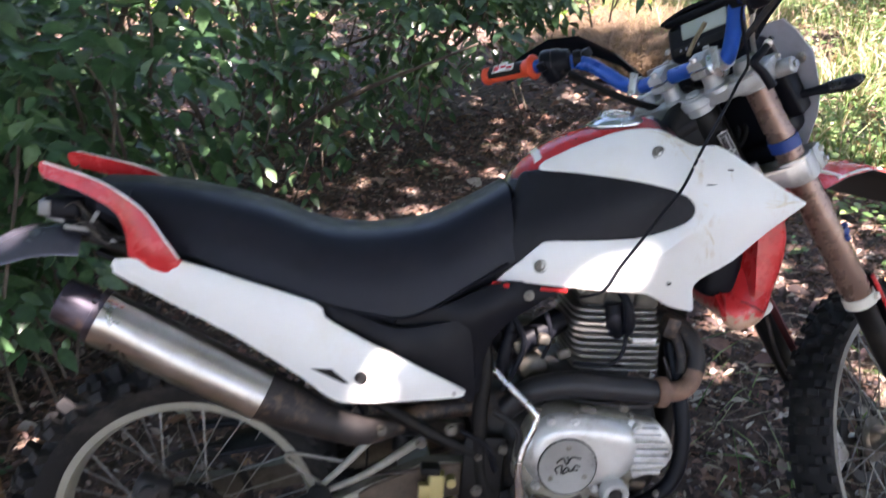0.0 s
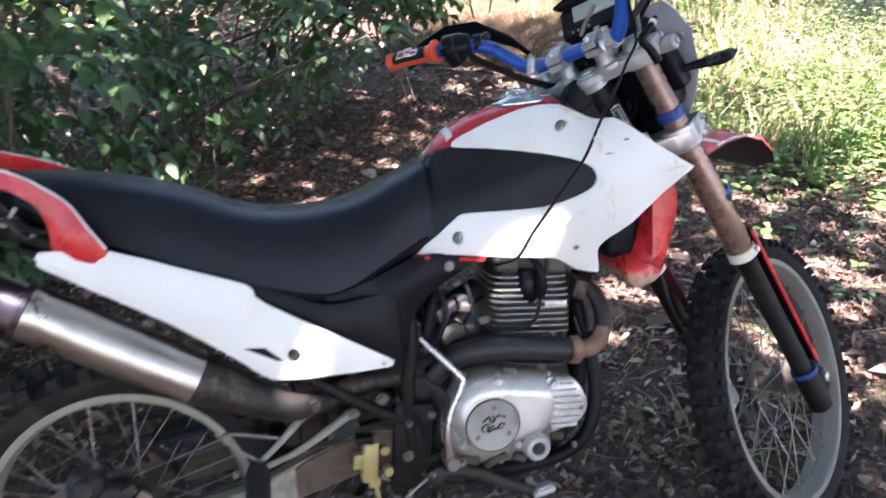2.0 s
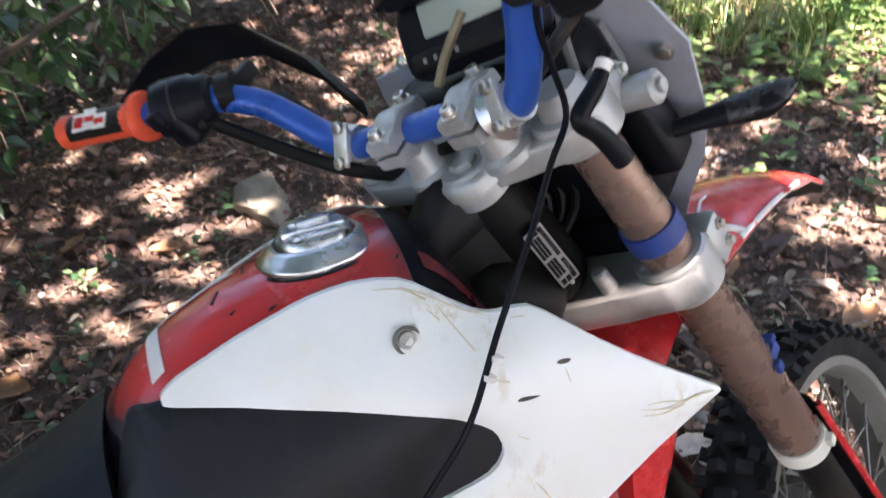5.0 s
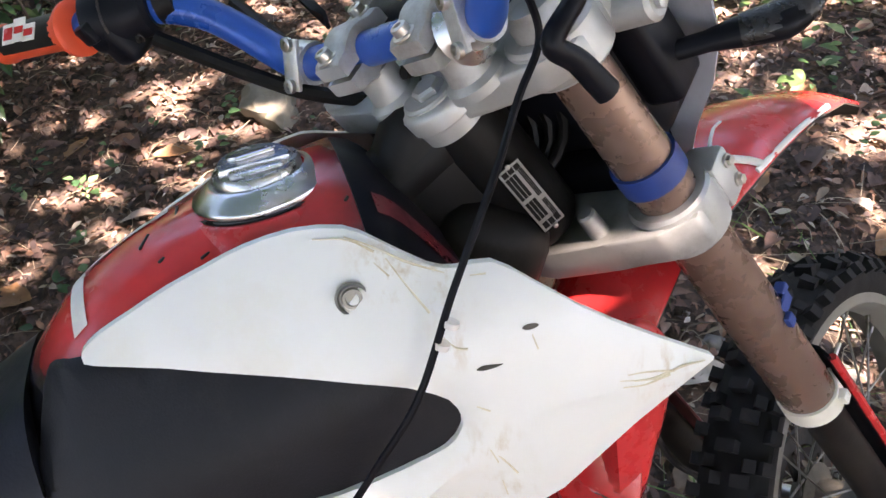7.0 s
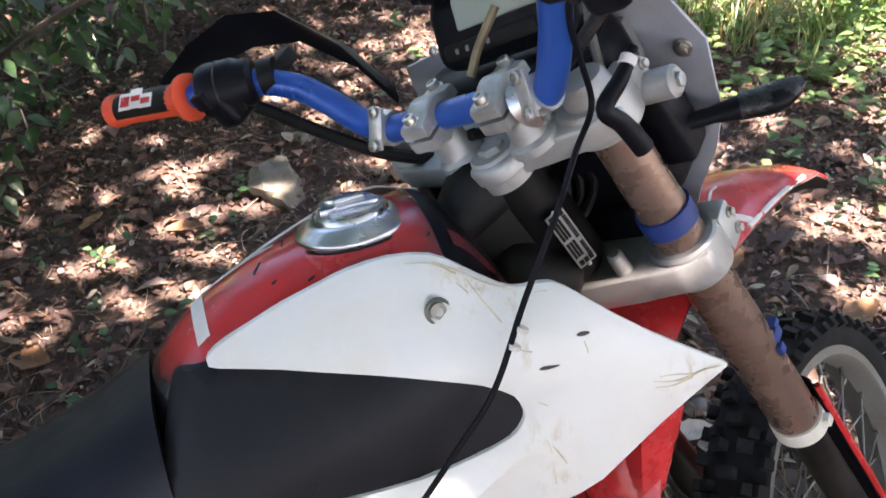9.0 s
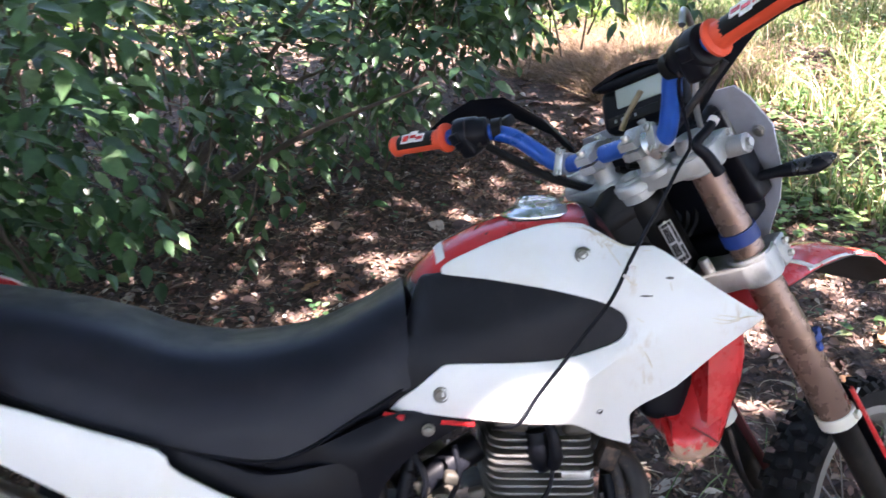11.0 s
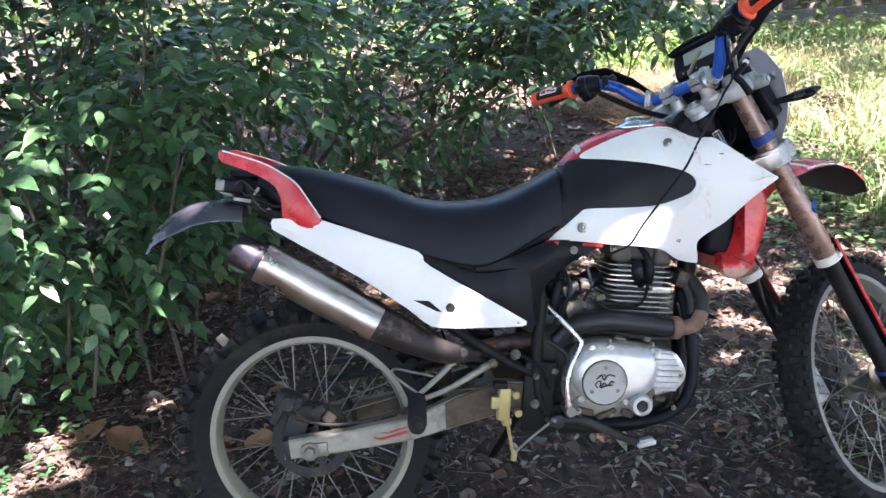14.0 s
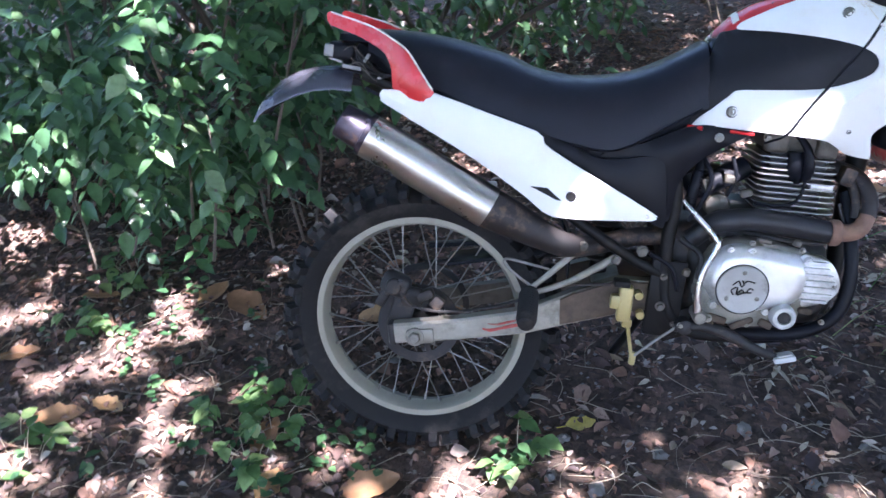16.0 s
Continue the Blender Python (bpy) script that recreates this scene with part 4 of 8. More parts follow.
# ---- wheels ----
def wheel(name, centre, axle, forward, rim_r, tyre_r, tyre_w, knobs, disc_side, label, share=0.31, tall_by=0.030):
    axle = Vector(axle).normalized()           # towards the bike's left
    forward = Vector(forward).normalized()
    up = forward.cross(axle)
    centre = Vector(centre)
    w = 0.034
    bm = bmesh.new()
    lathe(bm, [(-w, rim_r), (-w, rim_r - 0.013), (-w + 0.004, rim_r - 0.017), (-0.012, rim_r - 0.020), (0, rim_r - 0.025), (0.012, rim_r - 0.020), (w - 0.004, rim_r - 0.017),
               (w, rim_r - 0.013), (w, rim_r), (w - 0.004, rim_r + 0.001), (0, rim_r - 0.01), (-w + 0.004, rim_r + 0.001)], centre, axle, 72, True)
    root = part(name, bm, RIM if name == "rear_wheel" else RIM_GREY, BIKE, label)
    bm = bmesh.new()
    hw, s = tyre_w / 2, tyre_r - rim_r - 0.017
    lathe(bm, [(-w + 0.003, rim_r - 0.004), (-w - 0.004, rim_r + 0.006), (-hw * 0.92, rim_r + s * 0.45), (-hw * 0.95, rim_r + s * 0.62), (-hw * 0.72, rim_r + s * 0.86), (-hw * 0.35, rim_r + s * 0.98),
               (0, rim_r + s), (hw * 0.35, rim_r + s * 0.98), (hw * 0.72, rim_r + s * 0.86), (hw * 0.95, rim_r + s * 0.62), (hw * 0.92, rim_r + s * 0.45), (w + 0.004, rim_r + 0.006), (w - 0.003, rim_r - 0.004)],
          centre, axle, 72, True)
    tyre = part("tyre", bm, RUBBER, root, "knobbly black off-road tyre caked with dust", 50)
    bm = bmesh.new()
    kr = rim_r + s
    pitch = 2 * math.pi / knobs
    for i in range(knobs):
        rows = [(0.0, 0.0, 0.30, 1.0), (0.5, 0.44, 0.20, 1.0), (0.5, -0.44, 0.20, 1.0)] if i % 2 else [(0.0, 0.19, 0.26, 1.0), (0.0, -0.19, 0.26, 1.0), (0.5, 0.46, 0.18, 1.0), (0.5, -0.46, 0.18, 1.0)]
        rows += [(0.5, 0.27, 0.17, 0.9), (0.5, -0.27, 0.17, 0.9)] if i % 2 else []
        for shift, b, wide, tall in rows:
            ang = pitch * (i + shift)
            tilt = b * 2.2
            radial = forward * math.cos(ang) + up * math.sin(ang)
            tang = -forward * math.sin(ang) + up * math.cos(ang)
            r = rim_r + s * (1 - 1.45 * abs(b) ** 2.2)
            out = (radial * math.cos(tilt) + axle * math.sin(tilt)).normalized()
            lateral = out.cross(tang).normalized()
            block(bm, centre + radial * r + axle * b * tyre_w * 0.96 + out * 0.004, (kr * pitch * share, tyre_w * wide * 0.85, tall_by * tall), bevel=0.0, basis=Matrix((tang, lateral, out)).transposed())
    bmesh.ops.recalc_face_normals(bm, faces=bm.faces)
    tagged(part("tread", bm, TREAD, tyre, angle=30), kind="stuff")
    bm = bmesh.new()
    lathe(bm, [(-0.062, 0.020), (-0.060, 0.030), (-0.045, 0.034), (-0.042, 0.046), (-0.036, 0.046), (-0.030, 0.028), (0.030, 0.028), (0.036, 0.048), (0.044, 0.048), (0.048, 0.034), (0.062, 0.030), (0.064, 0.02)], centre, axle, 32)
    part("hub", bm, GRIME if name == "front_wheel" else FRAME, root)
    for i in range(36):
        bm = bmesh.new()
        lateral = 0.04 if i % 2 else -0.04
        a = 2 * math.pi * i / 36
        twist = 0.85 if (i // 2) % 2 else -0.85
        p = centre + axle * lateral + (forward * math.cos(a + twist) + up * math.sin(a + twist)) * 0.044
        q = centre + axle * lateral * 0.12 + (forward * math.cos(a) + up * math.sin(a)) * (rim_r - 0.022)
        tube(bm, [p, q], 0.0016, 5, 1)
        lathe(bm, [(0, 0.0034), (0.014, 0.0034)], q - (q - p).normalized() * 0.012, q - p, 6)
        part("spoke", bm, SPOKE, root)
    bm = bmesh.new()
    y = 0.058 * disc_side
    prof = [(y - 0.002, 0.070), (y - 0.002, 0.094), (y + 0.002, 0.094), (y + 0.002, 0.070)]
    lathe(bm, prof, centre, axle, 48, True)
    for i in range(5):
        a = 2 * math.pi * i / 5
        d = forward * math.cos(a) + up * math.sin(a)
        block(bm, centre + axle * y + d * 0.052, (0.045, 0.012, 0.004), bevel=0, basis=Matrix((d, axle.cross(d), axle)).transposed())
    part("brake_disc", bm, SOOT, root)
    return root, centre, axle, forward, up


wheel("rear_wheel", (0, 0, 0.312), (0, 1, 0), (1, 0, 0), 0.243, 0.318, 0.112, 36, RIGHT, "spoked rear wheel with a dull silver rim", 0.36, 0.044)
front = wheel("front_wheel", st(0.082, 0, 0.866), S_LEFT, S_AHEAD, 0.281, 0.340, 0.088, 58, LEFT, "spoked front wheel turned towards the left", 0.40, 0.015)


def add(name, material, make, label="", parent=None, angle=38):
    bm = bmesh.new()
    make(bm)
    return part(name, bm, material, parent or BIKE, label, angle)


# ---- rear end ----
def swingarm_side(side):
    bm = bmesh.new()
    rings = []
    for x, lo, hi, y in ((-0.058, 0.288, 0.334, 0.112), (0.10, 0.302, 0.350, 0.112), (0.24, 0.318, 0.372, 0.110), (0.34, 0.340, 0.412, 0.102), (0.44, 0.360, 0.440, 0.092), (0.53, 0.375, 0.430, 0.085)):
        rings.append([(x, side * (y - 0.016), lo), (x, side * (y + 0.012), lo), (x, side * (y + 0.016), lo + 0.005), (x, side * (y + 0.016), hi - 0.005), (x, side * (y + 0.012), hi), (x, side * (y - 0.016), hi)])
    return loft(bm, rings)


arm = part("swingarm", swingarm_side(RIGHT), ARM, BIKE, "dull silver box-section swingarm, scuffed and dirty", 30)
# The far side takes a darker brown than the near one.
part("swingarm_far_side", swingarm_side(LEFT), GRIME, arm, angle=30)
add("swingarm_bridge", CLAMP, lambda bm: block(bm, (0.42, 0, 0.40), (0.06, 0.18, 0.05), bevel=0.01), parent=arm)
# Thin overlay that turns the arm's front part dark brown.
add("brown_overlay", MUD_BROWN, lambda bm: loft(bm, [[(x, -y, lo), (x, -y - 0.004, lo + 0.003), (x, -y - 0.004, hi - 0.003), (x, -y, hi)] for x, lo, hi, y in ((0.315, 0.338, 0.398, 0.1195), (0.34, 0.342, 0.410, 0.1165), (0.44, 0.362, 0.438, 0.1065), (0.525, 0.376, 0.429, 0.0995))]), "thin brown overlay on the front of the arm", arm)
for k, pts in enumerate((((0.148, 0.330), (0.165, 0.327), (0.190, 0.332), (0.215, 0.338), (0.236, 0.341)), ((0.160, 0.341), (0.180, 0.340), (0.205, 0.346), (0.230, 0.351)))):
    add("worn_print", DECAL, lambda bm: tube(bm, [(x, -0.1272, z) for x, z in pts], [0.002, 0.005, 0.004, 0.0055, 0.002] if k == 0 else [0.001, 0.003, 0.0035, 0.001], 6, 5, flat=0.4), "worn red print", arm)
add("axle_nut", BOLT, lambda bm: [bolt(bm, (0, -0.128, 0.308), (0, -1, 0), 0.013, 0.016, 1.6), block(bm, (0.012, -0.131, 0.309), (0.06, 0.004, 0.034), (0, -5, 0), 0.004)], parent=arm)
add("chain_adjuster", SOOT, lambda bm: block(bm, (-0.052, -0.112, 0.310), (0.014, 0.034, 0.05), (0, -5, 0), 0.003), parent=arm)
add("brake_caliper", SOOT, lambda bm: [block(bm, (-0.045, -0.085, 0.415), (0.066, 0.042, 0.054), (0, 25, 0), 0.017, 3), block(bm, (-0.01, -0.085, 0.385), (0.05, 0.03, 0.046), (0, 10, 0), 0.012, 3), lathe(bm, [(0, 0.019), (0.007, 0.0185), (0.010, 0.015)], (-0.047, -0.104, 0.416), (0, -1, 0), 20),
                                        block(bm, (-0.03, -0.09, 0.36), (0.05, 0.012, 0.09), (0, 20, 0), 0.004), bolt(bm, (-0.03, -0.108, 0.425), (0, -1, 0), 0.006), bolt(bm, (-0.06, -0.108, 0.405), (0, -1, 0), 0.006),
                                        block(bm, (0.020, -0.088, 0.392), (0.040, 0.026, 0.022), (0, -25, 0), 0.006), block(bm, (-0.075, -0.09, 0.385), (0.022, 0.026, 0.040), (0, 30, 0), 0.006), block(bm, (0.045, -0.085, 0.372), (0.03, 0.02, 0.03), (0, 40, 0), 0.007)], "grimy rear brake caliper")
add("brake_hose", SOOT, lambda bm: tube(bm, [(-0.03, -0.11, 0.40), (0.0, -0.12, 0.375), (0.08, -0.122, 0.365), (0.2, -0.12, 0.385), (0.32, -0.115, 0.425), (0.42, -0.115, 0.43)], 0.0035, 7))
add("sprocket", SOOT, lambda bm: lathe(bm, [(0.07, 0.09), (0.07, 0.105), (0.075, 0.105), (0.075, 0.09)], (0, 0, 0.312), (0, 1, 0), 40, True))
add("chain", SOOT, lambda bm: [tube(bm, [(0, 0.073, 0.417), (0.3, 0.073, 0.44), (0.56, 0.073, 0.455)], 0.007, 6), tube(bm, [(0, 0.073, 0.207), (0.3, 0.073, 0.33), (0.56, 0.073, 0.395)], 0.007, 6)])
add("chain_guard", BLACK, lambda bm: [block(bm, (0.16, 0.08, 0.47), (0.3, 0.03, 0.012), (0, -4, 0), 0.004), block(bm, (0.17, 0.03, 0.455), (0.22, 0.10, 0.01), (0, -8, 0), 0.004)])
add("shock_absorber", SOOT, lambda bm: [tube(bm, [(0.40, 0, 0.42), (0.44, 0, 0.70)], 0.02, 14, 1)] + [lathe(bm, [(-0.006, 0.030), (0, 0.036), (0.006, 0.030)], (0.405 + 0.004 * i, 0, 0.46 + 0.026 * i), (0.14, 0, 1), 20, True) for i in range(8)])
add("mudguard_inner", BLACK, lambda bm: loft(bm, [[(x, -0.07, z), (x, 0.07, z), (x + 0.004, 0.07, z + 0.006), (x + 0.004, -0.07, z + 0.006)] for x, z in ((0.33, 0.42), (0.335, 0.50), (0.30, 0.60), (0.22, 0.685), (0.10, 0.745), (0.0, 0.79), (-0.10, 0.84))]))

# ---- exhaust ----
TIP, TAIL_END = Vector((-0.134, -0.148, 0.787)), Vector((0.168, -0.146, 0.602))
pipe_way = (TAIL_END - TIP).normalized()
silencer = add("silencer", STAINED, lambda bm: lathe(bm, [(0.055, 0.036), (0.056, 0.0450), (0.075, 0.0460), (0.079, 0.0448), (0.20, 0.0455), (0.352, 0.0445), (0.354, 0.036)], TIP, pipe_way, 48), "brushed steel silencer with scorch marks")
add("tip", TEMPER, lambda bm: lathe(bm, [(0.03, 0.030), (0.0, 0.032), (-0.002, 0.0345), (0.0, 0.0365), (0.035, 0.0375), (0.052, 0.038), (0.056, 0.038)], TIP, pipe_way, 40, ends=True), "heat-blued exhaust tip", silencer)
add("tip_bore", SOOT, lambda bm: lathe(bm, [(0.004, 0.0315), (0.006, 0.0305)], TIP, pipe_way, 32), parent=silencer)
add("clamp_band", TEMPER, lambda bm: [lathe(bm, [(0.052, 0.038), (0.053, 0.0458), (0.064, 0.0466), (0.065, 0.040)], TIP, pipe_way, 40), block(bm, TIP + pipe_way * 0.06 + Vector((0.01, -0.03, 0.033)), (0.010, 0.008, 0.008), (0, 30, 0), 0.002)], parent=silencer)
add("mid_pipe", SCORCH, lambda bm: tube(bm, [TAIL_END - pipe_way * 0.004, (0.215, -0.147, 0.578), (0.27, -0.145, 0.548), (0.325, -0.132, 0.522), (0.38, -0.09, 0.51), (0.48, -0.055, 0.52), (0.60, -0.08, 0.53)],
                                         [0.0430, 0.039, 0.031, 0.026, 0.022, 0.020, 0.020], 24, 6), "sooty tapered exhaust pipe")
add("heat_wrap", WRAP, lambda bm: tube(bm, [(0.585, -0.095, 0.525), (0.625, -0.11, 0.563), (0.67, -0.115, 0.573), (0.714, -0.117, 0.573), (0.78, -0.118, 0.563), (0.856, -0.115, 0.548)], [0.020, 0.0225, 0.0235, 0.0235, 0.023, 0.0215], 20, 8), "black wrapped header pipe")
add("header_pipe", RUST, lambda bm: [tube(bm, [(0.845, -0.115, 0.550), (0.890, -0.115, 0.547), (0.916, -0.110, 0.556), (0.931, -0.102, 0.580)], [0.0178, 0.0178, 0.0172, 0.0165], 20, 6),
                                        lathe(bm, [(-0.004, 0.0255), (0.0, 0.027), (0.012, 0.027), (0.016, 0.0245)], (0.858, -0.1152, 0.548), (1, 0, -0.1), 20)], "rusty bent exhaust header")
add("header_elbow", SCORCH, lambda bm: [tube(bm, [(0.930, -0.103, 0.577), (0.935, -0.094, 0.606), (0.928, -0.076, 0.634), (0.908, -0.055, 0.655), (0.87, -0.03, 0.665)], [0.0164, 0.0160, 0.0165, 0.018, 0.020], 20, 6), tube(bm, [(0.905, -0.10, 0.575), (0.908, -0.09, 0.61), (0.90, -0.07, 0.65)], 0.009, 10, 4),
                                           block(bm, (0.893, -0.062, 0.655), (0.030, 0.050, 0.040), (0, 20, 0), 0.008, 2)], "scorched brown elbow of the header")

# ---- engine ----
engine = add("engine", SOOT, lambda bm: [block(bm, (0.72, 0.0, 0.43), (0.30, 0.21, 0.19), bevel=0.04, segments=4), block(bm, (0.60, 0, 0.50), (0.14, 0.18, 0.12), bevel=0.03, segments=3), block(bm, (0.72, 0, 0.55), (0.2, 0.16, 0.08), bevel=0.02)], "grimy air-cooled single-cylinder engine")
CASE = [(0.594, 0.402), (0.598, 0.462), (0.622, 0.512), (0.680, 0.531), (0.760, 0.520), (0.820, 0.502), (0.858, 0.488), (0.882, 0.440), (0.860, 0.402), (0.812, 0.386), (0.800, 0.362), (0.745, 0.346), (0.670, 0.348), (0.612, 0.370)]
COVER = [(0.606, 0.450), (0.616, 0.492), (0.640, 0.518), (0.675, 0.527), (0.734, 0.519), (0.775, 0.510), (0.805, 0.497), (0.821, 0.466), (0.818, 0.436), (0.794, 0.401), (0.753, 0.388), (0.705, 0.383), (0.658, 0.385), (0.624, 0.408)]
part("crankcase", panel(CASE, lambda x, z: 0.138, RIGHT, 0.05, 0.02, 0.014, 0.014), ARM, engine, "dull dirty engine casing", 50)
part("fin_bed", panel([(0.796, 0.398), (0.830, 0.400), (0.860, 0.406), (0.881, 0.440), (0.860, 0.488), (0.830, 0.496), (0.796, 0.500)], lambda x, z: 0.1405, RIGHT, 0.03, 0.015, 0.006, 0.010), ALLOY, engine, "ribbed silver casting", 50)
clutch = part("clutch_cover", panel(COVER, lambda x, z: 0.156 - 0.05 * max(0, x - 0.74), RIGHT, 0.03, 0.012, 0.020, 0.026), ALLOY, engine, "silver cast clutch cover", 60)
add("cover_groove", FRAME, lambda bm: lathe(bm, [(0, 0.0535), (0.0025, 0.0535), (0.0025, 0.050)], (0.682, -0.155, 0.437), (0, -1, 0), 48), parent=clutch)
add("cover_disc", FINS, lambda bm: lathe(bm, [(0, 0.0515), (0.0035, 0.0512), (0.0045, 0.0500), (0.0040, 0.0475)], (0.682, -0.155, 0.437), (0, -1, 0), 48), "round grey cover plate", clutch)


def scrawl(bm):
    """A worn mark on the cover, as plain strokes."""
    for k, pts in enumerate((((-0.022, 0.010), (-0.010, 0.016), (-0.004, 0.004), (0.006, 0.014), (0.022, 0.008)), ((-0.020, -0.010), (-0.024, 0.0), (-0.012, 0.004), (-0.014, -0.010), (-0.004, -0.002), (0.004, -0.010), (0.012, -0.002), (0.020, -0.006)),
                             ((-0.012, -0.012), (0.0, -0.009), (0.016, -0.011)), ((-0.003, 0.017), (0.001, 0.006)))):
        tube(bm, [(0.684 + x * 1.0, -0.1598, 0.440 + z * 1.05 + x * 0.15) for x, z in pts], 0.0015, 6, 4, flat=1)


add("mark", FRAME, scrawl, "worn black mark", clutch)
for a in (1.5, 3.7, 5.7):
    add("cover_screw", BOLT, lambda bm: bolt(bm, (0.682 + 0.036 * math.cos(a), -0.158, 0.437 + 0.036 * math.sin(a)), (0, -1, 0), 0.0035, 0.003, 1.4), parent=clutch)
for x, z in ((0.606, 0.402), (0.618, 0.505), (0.70, 0.530), (0.80, 0.516), (0.868, 0.44), (0.85, 0.362), (0.70, 0.354)):
    add("cover_screw", BOLT, lambda bm: bolt(bm, (x, -0.136, z), (0, -1, 0), 0.0045, 0.008, 1.3), parent=clutch)
for x, z, r in ((0.657, 0.517, 0.008), (0.699, 0.513, 0.010), (0.628, 0.398, 0.008), (0.735, 0.384, 0.007), (0.812, 0.494, 0.008)):
    add("cover_boss", ALLOY, lambda bm: [lathe(bm, [(0, r * 1.1), (0.014, r), (0.016, r * 0.8)], (x, -0.132, z), (0, -1, 0), 18), bolt(bm, (x, -0.146, z), (0, -1, 0), r * 0.5, 0.005, 0)], parent=clutch)
for x, z, w, h in ((0.640, 0.366, 0.040, 0.016), (0.690, 0.357, 0.050, 0.014), (0.738, 0.356, 0.030, 0.018), (0.815, 0.386, 0.030, 0.014), (0.622, 0.352, 0.026, 0.016)):
    add("caked_mud", MUD_BROWN, lambda bm: block(bm, (x, -0.139, z), (w, 0.012, h), (0, 25 * math.sin(70 * x), 0), 0.0058, 3), "dried mud on the casing", engine)
add("oil_filler_cap", CLAMP, lambda bm: lathe(bm, [(0, 0.026), (0.018, 0.025), (0.022, 0.022), (0.022, 0.014), (0.016, 0.013)], (0.767, -0.146, 0.379), (0, -1, 0), 32), parent=clutch)
add("filler_hex", SOOT, lambda bm: lathe(bm, [(0, 0.0125), (0.0195, 0.0125), (0.0175, 0.0085)], (0.767, -0.146, 0.379), (0, -1, 0), 24), parent=clutch)
for i in range(7):
    z0 = 0.409 + 0.0136 * i
    x1 = float(np.interp(z0, (0.405, 0.440, 0.492), (0.852, 0.874, 0.850)))
    add("cover_fin", ALLOY, lambda bm: block(bm, ((0.802 + x1) / 2, -0.1425, z0), (x1 - 0.802, 0.012, 0.0068), (0, 5, 0), 0.0028), parent=clutch)
cylinder = add("cylinder", SOOT, lambda bm: [block(bm, (0.793, 0, 0.64), (0.125, 0.13, 0.15), (0, 6, 0), 0.02), block(bm, (0.775, 0, 0.775), (0.11, 0.09, 0.03), bevel=0.012)], parent=engine)
add("cylinder_head", GRIME, lambda bm: [block(bm, (0.800, 0, 0.722), (0.145, 0.130, 0.046), (0, 8, 0), 0.014, 3), block(bm, (0.752, -0.06, 0.728), (0.05, 0.03, 0.05), (0, 8, 0), 0.01, 3), block(bm, (0.850, -0.06, 0.712), (0.045, 0.03, 0.045), (0, 8, 0), 0.01, 3)], "dull alloy cylinder head", cylinder)
add("plug_well", BLACK, lambda bm: tube(bm, [(0.792, -0.070, 0.645), (0.789, -0.078, 0.672), (0.786, -0.074, 0.705)], [0.014, 0.019, 0.017], 14, 4), parent=cylinder)
add("cylinder_pad", ALLOY, lambda bm: block(bm, (0.842, -0.073, 0.633), (0.046, 0.02, 0.014), (0, 6, 0), 0.004), parent=cylinder)


def fin(bm, z, grow):
    n = []
    for sx, sy in ((1, 1), (-1, 1), (-1, -1), (1, -1)):
        for k in range(4):
            a = math.atan2(sy, sx) - math.pi / 4 + k * math.pi / 6
            n.append((0.793 + sx * (0.058 + grow) + 0.020 * math.cos(a), sy * (0.060 + grow) + 0.020 * math.sin(a)))
    loft(bm, [[(x, y, z + h + 0.10 * (0.793 - x)) for x, y in n] for h in (-0.0014, 0.0014)])


for i in range(10):
    add("cooling_fin", FINS, lambda bm: fin(bm, 0.583 + 0.0121 * i, 0.003 if i < 8 else 0.0), parent=cylinder)
for x, z in ((0.73, 0.735), (0.84, 0.73), (0.76, 0.755)):
    add("head_bolt", BOLT, lambda bm: bolt(bm, (x, -0.067, z), (0, -1, 0), 0.006, 0.01), parent=cylinder)
add("spark_plug_lead", BLACK, lambda bm: [tube(bm, [(0.806, -0.09, 0.655), (0.808, -0.10, 0.68), (0.80, -0.098, 0.72), (0.77, -0.07, 0.76)], [0.010, 0.011, 0.008, 0.005], 10), tube(bm, [(0.806, -0.094, 0.660), (0.795, -0.100, 0.62), (0.77, -0.098, 0.600), (0.71, -0.08, 0.600)], 0.0035, 7)], parent=engine)
add("carburettor", GRIME, lambda bm: [lathe(bm, [(0, 0.026), (0.030, 0.027), (0.036, 0.024), (0.038, 0.012)], (0.640, -0.035, 0.592), (0, -1, 0), 28), block(bm, (0.63, -0.02, 0.64), (0.05, 0.06, 0.06), bevel=0.01)], "dull alloy carburettor", engine)
add("intake_hose", BLACK, lambda bm: [tube(bm, [(0.58, -0.05, 0.66), (0.60, -0.055, 0.63), (0.63, -0.05, 0.64), (0.70, -0.02, 0.665)], 0.024, 14), tube(bm, [(0.60, -0.09, 0.69), (0.585, -0.10, 0.64), (0.575, -0.10, 0.59)], 0.012, 10)], parent=engine)
for i in range(7):
    add("hose_rib", BLACK, lambda bm: lathe(bm, [(-0.004, 0.011), (0, 0.0145), (0.004, 0.011)], (0.597 - 0.0035 * i, -0.094 - 0.001 * i, 0.67 - 0.011 * i), (0.3, 0.1, 1), 14, True), parent=engine)
add("kick_lever", CHROME, lambda bm: tube(bm, [(0.558, -0.135, 0.618), (0.585, -0.148, 0.588), (0.622, -0.156, 0.545), (0.626, -0.158, 0.524), (0.604, -0.160, 0.480), (0.594, -0.160, 0.435), (0.596, -0.157, 0.388)], [0.0045, 0.0055, 0.0065, 0.0065, 0.006, 0.007, 0.010], 10, 6), "chrome kick-start lever", engine)
add("kick_shaft", BOLT, lambda bm: [lathe(bm, [(0, 0.014), (0.05, 0.014), (0.054, 0.011)], (0.600, -0.115, 0.376), (0, -1, 0), 20), bolt(bm, (0.618, -0.15, 0.372), (0, -1, 0), 0.006, 0.012)], parent=engine)
